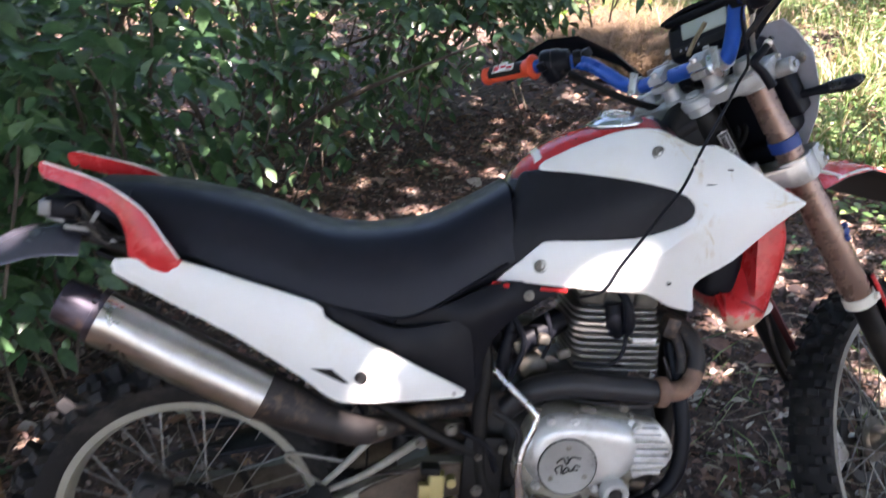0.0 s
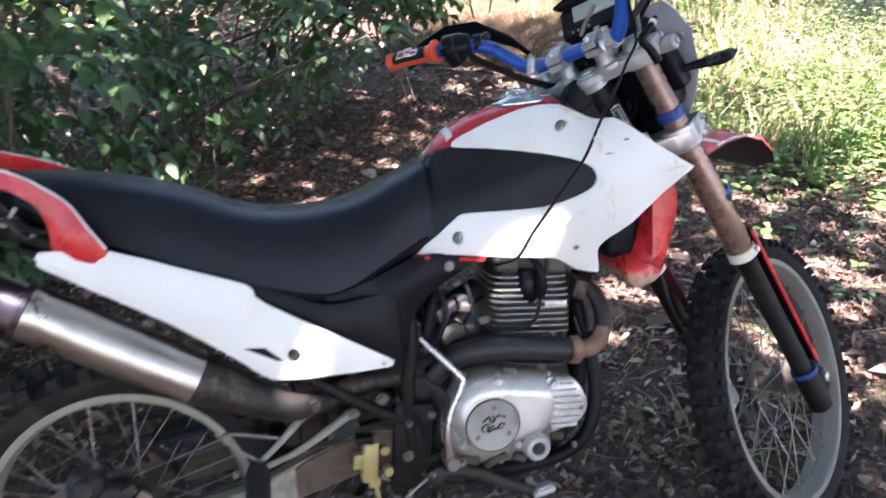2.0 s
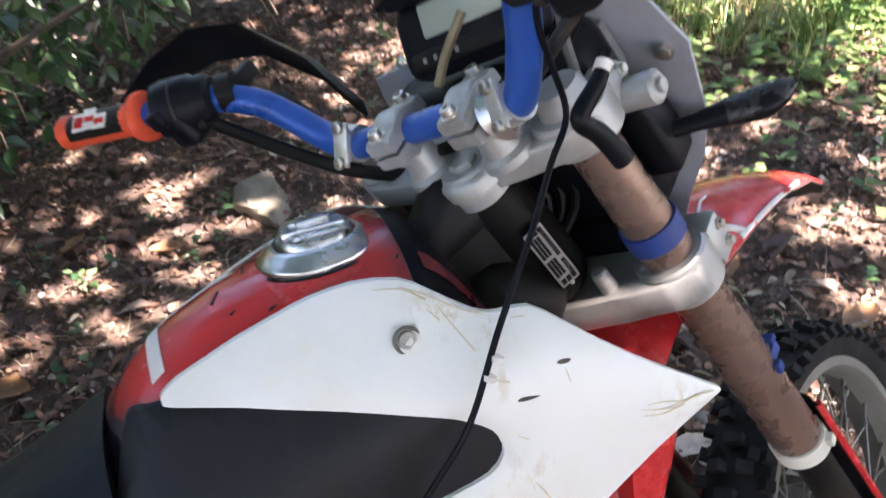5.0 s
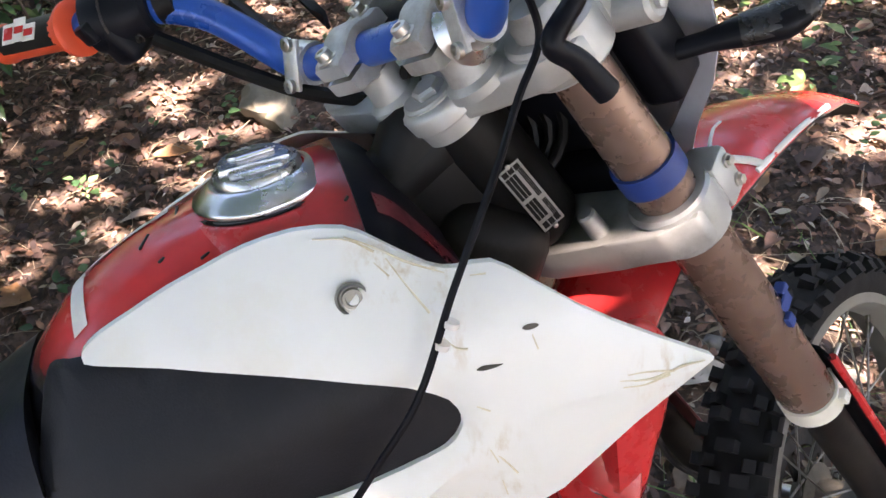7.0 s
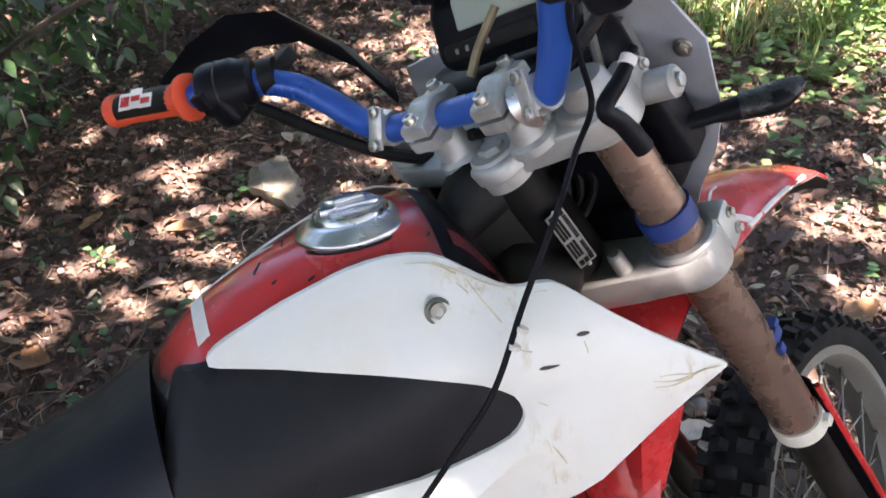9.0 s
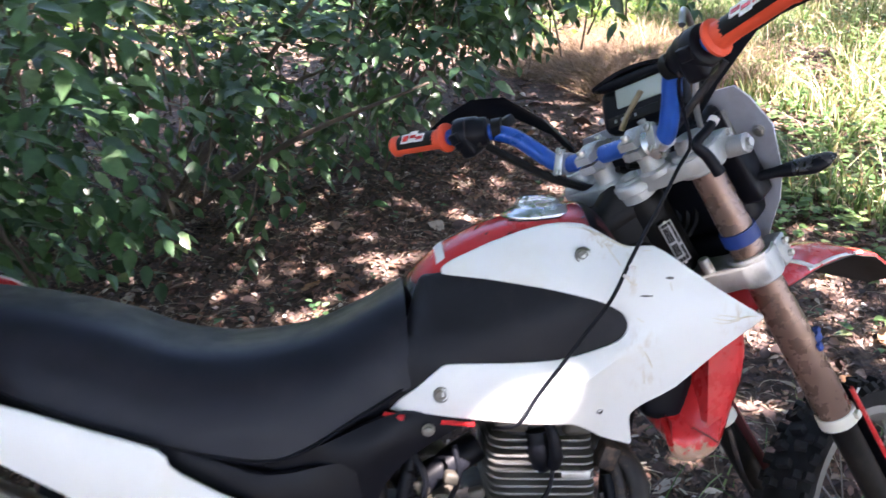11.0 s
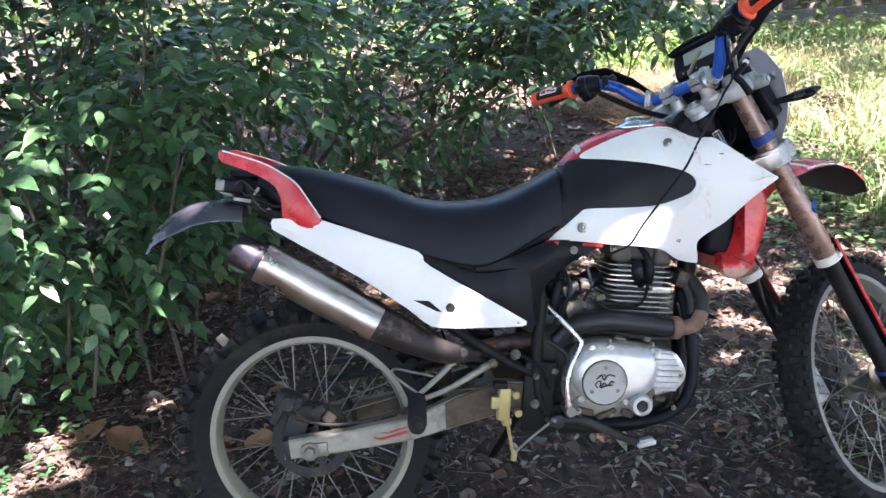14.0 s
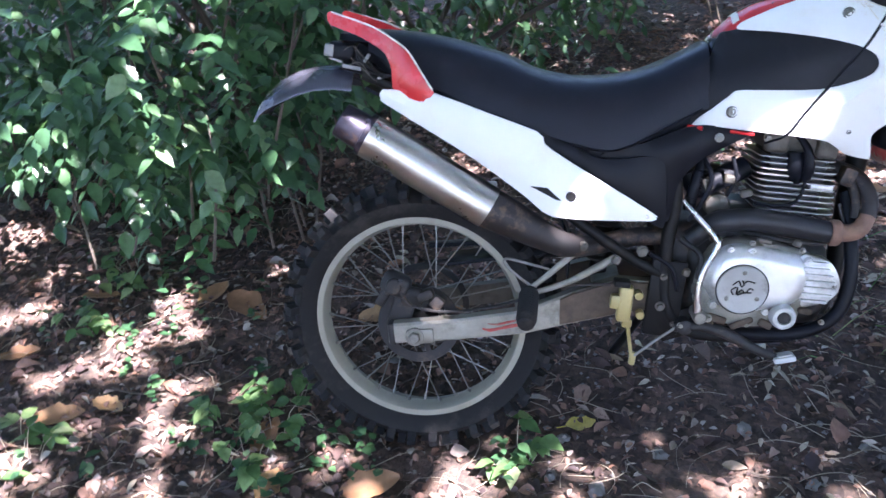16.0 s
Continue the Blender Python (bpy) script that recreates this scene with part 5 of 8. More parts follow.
add("engine_hose", BLACK, lambda bm: tube(bm, [(0.90, -0.06, 0.62), (0.905, -0.10, 0.52), (0.905, -0.115, 0.44), (0.885, -0.12, 0.375), (0.83, -0.118, 0.335), (0.74, -0.11, 0.322), (0.64, -0.105, 0.325)], 0.0145, 14), "black frame tube round the engine")

# small hoses, brackets and grime about the engine
for pts, r, m in ((((0.60, -0.10, 0.70), (0.615, -0.118, 0.66), (0.60, -0.120, 0.615), (0.575, -0.112, 0.57)), 0.005, BLACK), (((0.66, -0.09, 0.70), (0.665, -0.105, 0.66), (0.650, -0.10, 0.62)), 0.004, BLACK), (((0.56, -0.11, 0.53), (0.60, -0.125, 0.50), (0.598, -0.13, 0.45)), 0.006, SOOT),
                  (((0.88, -0.08, 0.60), (0.895, -0.10, 0.53), (0.89, -0.11, 0.46), (0.87, -0.12, 0.39)), 0.004, SOOT), (((0.69, -0.10, 0.545), (0.75, -0.125, 0.537), (0.83, -0.12, 0.525), (0.885, -0.10, 0.53)), 0.0045, SOOT), (((0.50, -0.115, 0.50), (0.545, -0.122, 0.47), (0.56, -0.12, 0.42)), 0.005, BLACK)):
    add("engine_cable", m, lambda bm: tube(bm, pts, r, 8, 5), parent=engine)
for x, y, z, w, h in ((0.655, -0.10, 0.655, 0.03, 0.022), (0.61, -0.10, 0.645, 0.022, 0.03), (0.69, -0.095, 0.625, 0.028, 0.02), (0.725, -0.13, 0.533, 0.035, 0.012), (0.79, -0.128, 0.528, 0.02, 0.016), (0.63, -0.125, 0.535, 0.03, 0.014), (0.595, -0.122, 0.425, 0.016, 0.03), (0.575, -0.115, 0.46, 0.02, 0.02)):
    add("engine_lug", GRIME, lambda bm: block(bm, (x, y, z), (w * 0.85, 0.018, h * 0.85), (0, 20 * math.sin(90 * x), 0), 0.0052, 3), parent=engine)

# ---- frame ----
frame_root = add("frame", FRAME, lambda bm: [tube(bm, [(0.95, 0, 1.02), (0.80, 0, 0.93), (0.60, 0, 0.80), (0.50, 0, 0.74)], 0.03, 12), tube(bm, [(1.0, 0, 0.96), (0.965, 0, 0.82), (0.93, 0, 0.66), (0.91, 0, 0.42), (0.88, 0, 0.34)], 0.022, 12)], "black painted steel frame, chipped and muddy")
for s in (RIGHT, LEFT):
    add("frame_rail", FRAME, lambda bm: [tube(bm, [(0.86, s * 0.02, 0.33), (0.80, s * 0.09, 0.315), (0.66, s * 0.105, 0.315), (0.575, s * 0.108, 0.335), (0.535, s * 0.108, 0.40), (0.535, s * 0.108, 0.52), (0.548, s * 0.104, 0.62), (0.53, s * 0.09, 0.72), (0.48, s * 0.08, 0.77)], 0.0145, 12),
                                         tube(bm, [(0.50, s * 0.09, 0.76), (0.30, s * 0.10, 0.76), (0.05, s * 0.10, 0.82), (-0.10, s * 0.07, 0.87)], 0.011, 10),
                                         tube(bm, [(0.53, s * 0.108, 0.45), (0.46, s * 0.112, 0.49), (0.37, s * 0.113, 0.553), (0.20, s * 0.105, 0.68), (0.05, s * 0.10, 0.80)], 0.012, 10)], parent=frame_root)
add("pivot_plate", FRAME, lambda bm: [block(bm, (0.535, -0.112, 0.40), (0.075, 0.012, 0.17), (0, 6, 0), 0.006), block(bm, (0.56, -0.108, 0.34), (0.08, 0.012, 0.06), (0, -20, 0), 0.006)], parent=frame_root)
for x, z, r in ((0.525, 0.385, 0.007), (0.483, 0.506, 0.008), (0.555, 0.345, 0.005), (0.53, 0.45, 0.005)):
    add("pivot_bolt", GRIME, lambda bm: bolt(bm, (x, -0.119, z), (0, -1, 0), r, 0.008), "rusty worn bolt", frame_root)
add("headstock", FRAME, lambda bm: [lathe(bm, [(0.028, 0.030), (0.035, 0.036), (0.16, 0.036), (0.17, 0.030)], HEAD, DOWN, 24), block(bm, HEAD + DOWN * 0.10 + Vector((-0.055, 0, 0.0)), (0.12, 0.055, 0.13), (0, 30, 0), 0.02, 3),
                                    block(bm, (0.965, -0.005, 0.915), (0.10, 0.10, 0.10), (0, 25, 0), 0.03, 3)], "black headstock under the top clamp", frame_root)
plate_mid = Vector((1.004, -0.044, 0.970))
plate = add("maker_plate", FRAME, lambda bm: block(bm, plate_mid, (0.021, 0.0016, 0.070), (0, -29, 0), 0.0005, 1), "small silver riveted plate with worn print", frame_root)
add("plate_field", FINS, lambda bm: block(bm, plate_mid + Vector((0.0, -0.0008, 0)), (0.0205, 0.0012, 0.0690), (0, -29, 0), 0.0004, 1), "dull silver face", plate)
plate_side = Vector((-DOWN.z, 0, DOWN.x))
for off, along, w, l in ((-0.0035, -0.014, 0.0105, 0.024), (-0.0035, 0.012, 0.0105, 0.020), (0.0062, -0.012, 0.0042, 0.030), (0.0062, 0.017, 0.0042, 0.018), (0.0, 0.029, 0.017, 0.006), (0.0, -0.030, 0.017, 0.005)):
    add("print_field", FRAME, lambda bm: [block(bm, plate_mid + plate_side * (off + dx) + DOWN * along + Vector((0, -0.0016, 0)), (w * 0.28, 0.0006, l), (0, -29, 0), 0) for dx in (-w * 0.33, 0, w * 0.33)], parent=plate)
for s in (-1, 1):
    add("rivet", STEEL, lambda bm: bolt(bm, plate_mid + DOWN * s * 0.035 + Vector((0, -0.001, 0)), (0, -1, 0), 0.0022, 0.002, 0), parent=plate)

# ---- pegs and pedals ----
hanger = add("peg_hanger", ARM, lambda bm: [tube(bm, [(0.252, -0.142, 0.428), (0.300, -0.14, 0.468), (0.360, -0.125, 0.520)], [0.0055, 0.0065, 0.009], 12, 5), tube(bm, [(0.258, -0.142, 0.418), (0.33, -0.138, 0.442), (0.428, -0.12, 0.490)], [0.0055, 0.0065, 0.009], 12, 5)], "scuffed silver passenger peg hanger")
for p in ((0.36, -0.137, 0.521), (0.428, -0.132, 0.491)):
    add("hanger_bolt", GRIME, lambda bm: bolt(bm, p, (0, -1, 0), 0.007, 0.009), parent=hanger)
add("hanger_loop", BOLT, lambda bm: tube(bm, [(0.255, -0.142, 0.432), (0.225, -0.142, 0.455), (0.198, -0.14, 0.480), (0.200, -0.14, 0.492), (0.225, -0.14, 0.488), (0.292, -0.14, 0.470)], 0.0032, 8), parent=hanger)
peg_a, peg_b = Vector((0.250, -0.150, 0.424)), Vector((0.243, -0.262, 0.385))
peg = add("passenger_peg", RUBBER, lambda bm: lathe(bm, [(0.0, 0.015), (0.004, 0.019), (0.10, 0.0195), (0.108, 0.017), (0.110, 0.012)], peg_a, peg_b - peg_a, 24), "ribbed black rubber passenger peg")
for i in range(11):
    add("rib", RUBBER, lambda bm: lathe(bm, [(-0.0025, 0.019), (0, 0.0215), (0.0025, 0.019)], peg_a.lerp(peg_b, 0.12 + 0.065 * i), peg_b - peg_a, 20, True), parent=peg)
pump = add("brake_cylinder", GOLD, lambda bm: [block(bm, (0.450, -0.132, 0.395), (0.030, 0.028, 0.078), (0, 6, 0), 0.006, 3), block(bm, (0.432, -0.135, 0.40), (0.026, 0.02, 0.03), (0, 6, 0), 0.004), block(bm, (0.455, -0.132, 0.352), (0.022, 0.022, 0.02), (0, 6, 0), 0.005)] +
           [lathe(bm, [(0, 0.009), (0.02, 0.009), (0.022, 0.007)], (x, -0.125, z), (0, -1, 0), 16) for x, z in ((0.478, 0.415), (0.482, 0.372))], "gold rear brake master cylinder")
add("cylinder_cap", FRAME, lambda bm: block(bm, (0.443, -0.132, 0.440), (0.034, 0.03, 0.014), (0, 6, 0), 0.003), parent=pump)
add("push_rod", GOLD, lambda bm: [tube(bm, [(0.458, -0.130, 0.345), (0.470, -0.128, 0.262)], 0.0042, 8, 1), block(bm, (0.471, -0.128, 0.268), (0.014, 0.012, 0.03), (0, 8, 0), 0.004)], parent=pump)
add("brake_pedal", SOOT, lambda bm: [tube(bm, [(0.555, -0.130, 0.343), (0.61, -0.136, 0.348), (0.66, -0.142, 0.335), (0.72, -0.150, 0.304), (0.765, -0.156, 0.287)], [0.011, 0.013, 0.012, 0.010, 0.008], 12, 6), lathe(bm, [(0, 0.017), (0.028, 0.016), (0.03, 0.012)], (0.575, -0.115, 0.345), (0, -1, 0), 18)], "muddy black rear brake pedal")
add("linkage_rod", BOLT, lambda bm: [tube(bm, [(0.474, -0.132, 0.276), (0.520, -0.136, 0.316), (0.566, -0.138, 0.350)], 0.0032, 8, 3), bolt(bm, (0.566, -0.140, 0.350), (0, -1, 0), 0.005, 0.006)], "thin dull steel rod between pedal and brake cylinder")
add("pedal_tip", CLAMP, lambda bm: [block(bm, (0.776, -0.158, 0.289), (0.044, 0.030, 0.013), (0, -12, 0), 0.004), block(bm, (0.776, -0.158, 0.296), (0.030, 0.022, 0.006), (0, -12, 0), 0.002)], "worn silver pedal tip")
add("side_stand", FRAME, lambda bm: [tube(bm, [(0.56, 0.11, 0.34), (0.50, 0.22, 0.19), (0.46, 0.30, 0.086)], 0.011, 10, 4), block(bm, (0.46, 0.305, 0.082), (0.06, 0.04, 0.01), (-13, 0, 0), 0.003)])

# ---- seat, tank and bodywork ----
seat_top = table((-0.085, 0.962), (0.012, 0.953), (0.10, 0.934), (0.20, 0.903), (0.26, 0.875), (0.33, 0.859), (0.40, 0.858), (0.47, 0.868), (0.545, 0.898), (0.602, 0.926))
seat_low = table((-0.085, 0.92), (0.0, 0.875), (0.055, 0.842), (0.20, 0.775), (0.39, 0.716), (0.45, 0.725), (0.53, 0.765), (0.60, 0.80))
seat_half = table((-0.085, 0.084), (0.02, 0.114), (0.15, 0.134), (0.32, 0.138), (0.45, 0.128), (0.602, 0.108))


def seat_ring(x):
    top, low, w = seat_top(x), seat_low(x), seat_half(x)
    ring = []
    for k in range(24):
        a = math.pi * k / 23
        c, s = math.cos(a), math.sin(a)
        y = -math.copysign(abs(c) ** 0.55, c) * w
        z = low + (top - low) * abs(s) ** 0.62
        ring.append((x, y * (1 - 0.16 * (z - low) / max(0.01, top - low)), z))
    return ring


add("seat", SEAT, lambda bm: loft(bm, [seat_ring(x) for x in np.linspace(-0.085, 0.602, 48)]), "smooth black vinyl seat with a deep dip", angle=60)
add("seat_seam", BLACK, lambda bm: tube(bm, [(x, -seat_half(x) * 1.005, seat_low(x) + 0.003) for x in np.linspace(0.06, 0.59, 16)], 0.003, 6, 3))
tank_top = table((0.598, 0.918), (0.612, 0.937), (0.653, 0.974), (0.70, 0.999), (0.75, 1.015), (0.80, 1.026), (0.84, 1.029), (0.872, 1.031), (0.892, 1.018), (0.915, 0.985), (0.95, 0.925))
tank_half = table((0.598, 0.060), (0.64, 0.074), (0.70, 0.090), (0.80, 0.114), (0.90, 0.116), (0.95, 0.095))
tank_round = table((0.60, 18.0), (0.657, 16.0), (0.75, 11.5), (0.85, 7.0), (0.95, 7.0))


def tank_ring(x):
    top, low, w, k = tank_top(x), 0.775, tank_half(x), tank_round(x)
    over = [(y, top - k * abs(y) ** 2.2) for y in np.linspace(-w, w, 25)]
    edge = over[0][1]
    return [(x, -w, low), (x, -w, (low + edge) / 2)] + [(x, y, z) for y, z in over] + [(x, w, (low + edge) / 2), (x, w, low)]


tank = add("fuel_tank", TANK, lambda bm: loft(bm, [tank_ring(x) for x in np.linspace(0.598, 0.867, 26)]), "red fuel tank fading to sprayed black at the nose", angle=60)
add("tank_nose", BLACK, lambda bm: loft(bm, [tank_ring(x) for x in np.linspace(0.8674, 0.95, 12)]), "black front cover of the tank", tank, angle=60)
add("nose_edge", DARK_RED, lambda bm: loft(bm, [[(x, y, tank_top(x) - tank_round(x) * abs(y) ** 2.2 + 0.0018) for y in (-0.074, -0.066, -0.058)] for x in np.linspace(0.880, 0.949, 10)], False), "red strip down the front corner", tank)
CAP = Vector((0.808, 0.0, 1.0175))
cap_up = Vector((-0.05, 0.05, 1)).normalized()
cap = add("fuel_cap", CHROME, lambda bm: lathe(bm, [(-0.003, 0.0530), (0.001, 0.0540), (0.0035, 0.0530), (0.011, 0.0405), (0.0125, 0.0385), (0.0125, 0.0365), (0.0095, 0.0360), (0.0095, 0.0345), (0.0165, 0.0340), (0.0185, 0.0325), (0.0185, 0.0300), (0.0172, 0.0295)], CAP, cap_up, 64), "polished chrome fuel cap with a worn lid", tank)
add("cap_lid", CHROME, lambda bm: [loft(bm, [[CAP + cap_up * h + Vector((r * math.cos(g), r * math.sin(g), 0)) for g in np.linspace(-0.35, math.pi + 0.35, 20)] for h, r in ((0.0165, 0.0285), (0.0215, 0.0285), (0.0232, 0.0270))])], parent=cap)
add("cap_latch", CHROME, lambda bm: [block(bm, CAP + cap_up * 0.0190 + Vector((0.0, -0.014, 0)), (0.040, 0.014, 0.005), (-6, 0, 0), 0.002), block(bm, CAP + cap_up * 0.0245 + Vector((0.002, 0.003, 0)), (0.030, 0.008, 0.005), (-6, 0, 8), 0.002), lathe(bm, [(0.022, 0.007), (0.0255, 0.0065), (0.0258, 0.003)], CAP + Vector((-0.012, 0.010, 0)), cap_up, 20)], parent=cap)
for x, y, l, turn in ((0.715, -0.012, 0.016, 60), (0.742, 0.006, 0.012, 80), (0.726, -0.038, 0.006, 30), (0.757, -0.052, 0.008, 20), (0.862, -0.060, 0.005, 50)):
    z = tank_top(x) - tank_round(x) * abs(y) ** 2.2
    add("paint_chip", SOOT, lambda bm: block(bm, (x, y, z), (l, 0.0022, 0.0022), (0, -14, turn), 0.0006, 1), "dark chip in the paint", tank)
add("cap_gasket", BLACK, lambda bm: lathe(bm, [(-0.006, 0.0555), (-0.0022, 0.0555), (-0.0020, 0.050)], CAP, cap_up, 48), parent=cap)
add("cap_seat", RED, lambda bm: lathe(bm, [(-0.022, 0.072), (-0.010, 0.063), (-0.0045, 0.059), (-0.0035, 0.056), (-0.006, 0.050)], CAP, cap_up, 48), "raised red seat of the cap", tank, 60)


def body_depth(x, z):
    """How far the bodywork stands out from the middle: wide and flat at the sides, rolling in over the tank's shoulder."""
    base = float(np.interp(x, (0.56, 0.64, 0.74, 0.86, 0.90, 0.96, 1.07), (0.098, 0.131, 0.150, 0.166, 0.175, 0.186, 0.198)))
    shoulder = float(np.interp(x, (0.57, 0.657, 0.85, 0.96, 1.07), (0.84, 0.865, 0.934, 0.957, 0.98)))
    t = (z - shoulder) / 0.012
    return base - 0.75 * 0.012 * math.log1p(math.exp(min(t, 40)))


def knee_depth(x, z):
    return shroud_depth(x, z) - 0.0085


def shroud_depth(x, z):
    """The body's curve with a crease: above it the sheet leans up to the light, below it falls in."""
    crease = float(np.interp(x, (0.72, 0.801, 0.885, 0.959, 1.07), (0.735, 0.784, 0.849, 0.891, 0.894)))
    over, k = z - crease, max(0.0, min(1.0, (x - 0.74) / 0.08))
    d = body_depth(x, z) + 0.004 * k
    d -= k * (0.13 * min(over, 0.05) if over > 0 else min(-float(np.interp(x, (0.86, 0.95), (0.42, 0.09))) * over, 0.060))
    return d


SHROUD = [(0.572, 0.766), (0.609, 0.800), (0.640, 0.829), (0.652, 0.836), (0.687, 0.837), (0.735, 0.837), (0.801, 0.839), (0.848, 0.851), (0.880, 0.865), (0.891, 0.877), (0.894, 0.888), (0.888, 0.903), (0.871, 0.914), (0.851, 0.922), (0.806, 0.933), (0.762, 0.940), (0.712, 0.946), (0.663, 0.949), (0.656, 0.952),
          (0.658, 0.958), (0.672, 0.967), (0.697, 0.978), (0.727, 0.991), (0.759, 1.002), (0.785, 1.010), (0.819, 1.016), (0.852, 1.015), (0.872, 1.005), (0.898, 0.990), (0.915, 0.987), (0.937, 0.988), (0.960, 0.973), (1.005, 0.938), (1.060, 0.901), (1.069, 0.894), (1.061, 0.886), (1.013, 0.849), (0.958, 0.799),
          (0.924, 0.774), (0.907, 0.757), (0.903, 0.742), (0.908, 0.706), (0.900, 0.702), (0.870, 0.708), (0.848, 0.723), (0.826, 0.736), (0.789, 0.745), (0.745, 0.751), (0.685, 0.757), (0.622, 0.764)]
KNEE_OUT = [(0.628, 0.943), (0.618, 0.926), (0.606, 0.895), (0.597, 0.870), (0.585, 0.827), (0.567, 0.766), (0.60, 0.775), (0.66, 0.805), (0.74, 0.815), (0.81, 0.820), (0.88, 0.850), (0.912, 0.888), (0.890, 0.925), (0.82, 0.948), (0.73, 0.955), (0.668, 0.952), (0.644, 0.947)]
for s in (RIGHT, LEFT):
    part("knee_panel", panel(KNEE_OUT, knee_depth, s, 0.012, 0.02, 0.002, 0.008), KNEE, BIKE, "textured black knee panel", 50)
    shroud = part("tank_shroud", panel(SHROUD, shroud_depth, s, 0.006, 0.016, 0.0045, 0.012, lines=(((1.062, 0.8935), (0.959, 0.891)), ((0.959, 0.891), (0.885, 0.849)), ((0.885, 0.849), (0.801, 0.784)), ((0.801, 0.784), (0.77, 0.765))), per=2), SHROUD_WHITE, BIKE, "white plastic tank shroud with yellowed scratches", 28)
    for x, z, r in ((0.844, 0.978, 0.0115), (0.642, 0.795, 0.0115), (0.862, 0.757, 0.005)):
        y = s * (shroud_depth(x, z) - 0.001)
        add("shroud_bolt", BOLT if r > 0.01 else SOOT, lambda bm: [lathe(bm, [(0, r), (0.002, r), (0.003, r * 0.88), (0.0003, r * 0.74), (0.0003, r * 0.64), (0.0035, r * 0.60), (0.0035, r * 0.42), (0.001, r * 0.36)], (x, y, z), (0, s, 0.25 if z > 0.9 else 0), 24)], parent=shroud)
add("tank_stripe", STICKER, lambda bm: loft(bm, [[(x, y, tank_top(x) - tank_round(x) * abs(y) ** 2.2 + 0.0012) for y in (0.012, 0.017, 0.022)] for x in np.linspace(0.652, 0.735, 8)], False), "worn white stripe along the top", tank)
add("tank_sticker", STICKER, lambda bm: loft(bm, [[(x, y, tank_top(x) - tank_round(x) * abs(y) ** 2.2 + 0.0012) for y in np.linspace(-0.042, 0.012, 9)] for x in (0.651, 0.655, 0.659, 0.663)], False), "faded white stripe", tank)
STAINS = (((0.850, 1.012), (0.866, 1.005), (0.884, 0.995), (0.905, 0.987)), ((0.872, 0.998), (0.880, 0.982), (0.889, 0.966)), ((0.864, 0.996), (0.871, 0.988)), ((0.893, 0.951), (0.899, 0.944), (0.906, 0.942)), ((0.904, 0.898), (0.912, 0.893)),
          ((0.902, 0.868), (0.914, 0.850), (0.925, 0.828)), ((0.907, 0.862), (0.912, 0.845)), ((0.914, 0.822), (0.917, 0.803)), ((0.948, 0.945), (0.950, 0.934)), ((1.000, 0.897), (1.022, 0.893), (1.045, 0.897), (1.060, 0.897)), ((1.002, 0.891), (1.018, 0.889), (1.035, 0.893)), ((1.010, 0.894), (1.030, 0.891)),
          ((1.006, 0.900), (1.020, 0.899), (1.038, 0.895)), ((0.920, 0.984), (0.930, 0.984)), ((0.83, 1.012), (0.852, 1.010), (0.866, 1.002)))
for i, stroke in enumerate(STAINS):
    add("stain", STAIN, lambda bm: tube(bm, [(x, -shroud_depth(x, z) + 0.0002, z) for x, z in stroke], [0.0004 + 0.0003 * ((i * 3 + k) % 3) for k in range(len(stroke))], 6, 5), "yellowed scratch", shroud)
for px, pz, w, h, turn in ((0.948, 0.951, 0.012, 0.0030, 12), (0.918, 0.928, 0.020, 0.0016, 4)):
    add("scuff", GRIME, lambda bm: lathe(bm, [(0, w / 2), (0.0008, w / 2.2)], (px, -shroud_depth(px, pz) - 0.0003, pz), (0, -1, 0.2), 12) and bmesh.ops.scale(bm, vec=(1, 1, h / w), space=Matrix.Translation((-px, 0, -pz)), verts=bm.verts), "dark scuff mark")


def side_depth(x, z):
    return float(np.interp(x, (-0.05, 0.05, 0.33, 0.50), (0.150, 0.158, 0.184, 0.163)))


SIDE = [(-0.050, 0.846), (0.0, 0.843), (0.058, 0.838), (0.16, 0.801), (0.263, 0.763), (0.276, 0.744), (0.292, 0.727), (0.40, 0.658), (0.497, 0.595), (0.503, 0.587), (0.494, 0.579), (0.40, 0.583), (0.315, 0.589), (0.288, 0.594), (0.262, 0.612), (0.235, 0.636), (0.135, 0.708), (0.045, 0.763), (-0.045, 0.818), (-0.053, 0.828)]
COWL = [(-0.170, 0.992), (-0.166, 0.976), (-0.150, 0.968), (-0.105, 0.952), (-0.055, 0.926), (-0.037, 0.905), (-0.030, 0.878), (-0.030, 0.850), (-0.015, 0.838), (0.030, 0.822), (0.040, 0.828), (0.058, 0.840), (0.032, 0.880), (0.006, 0.921), (-0.024, 0.944), (-0.073, 0.969), (-0.13, 0.990), (-0.162, 1.0)]
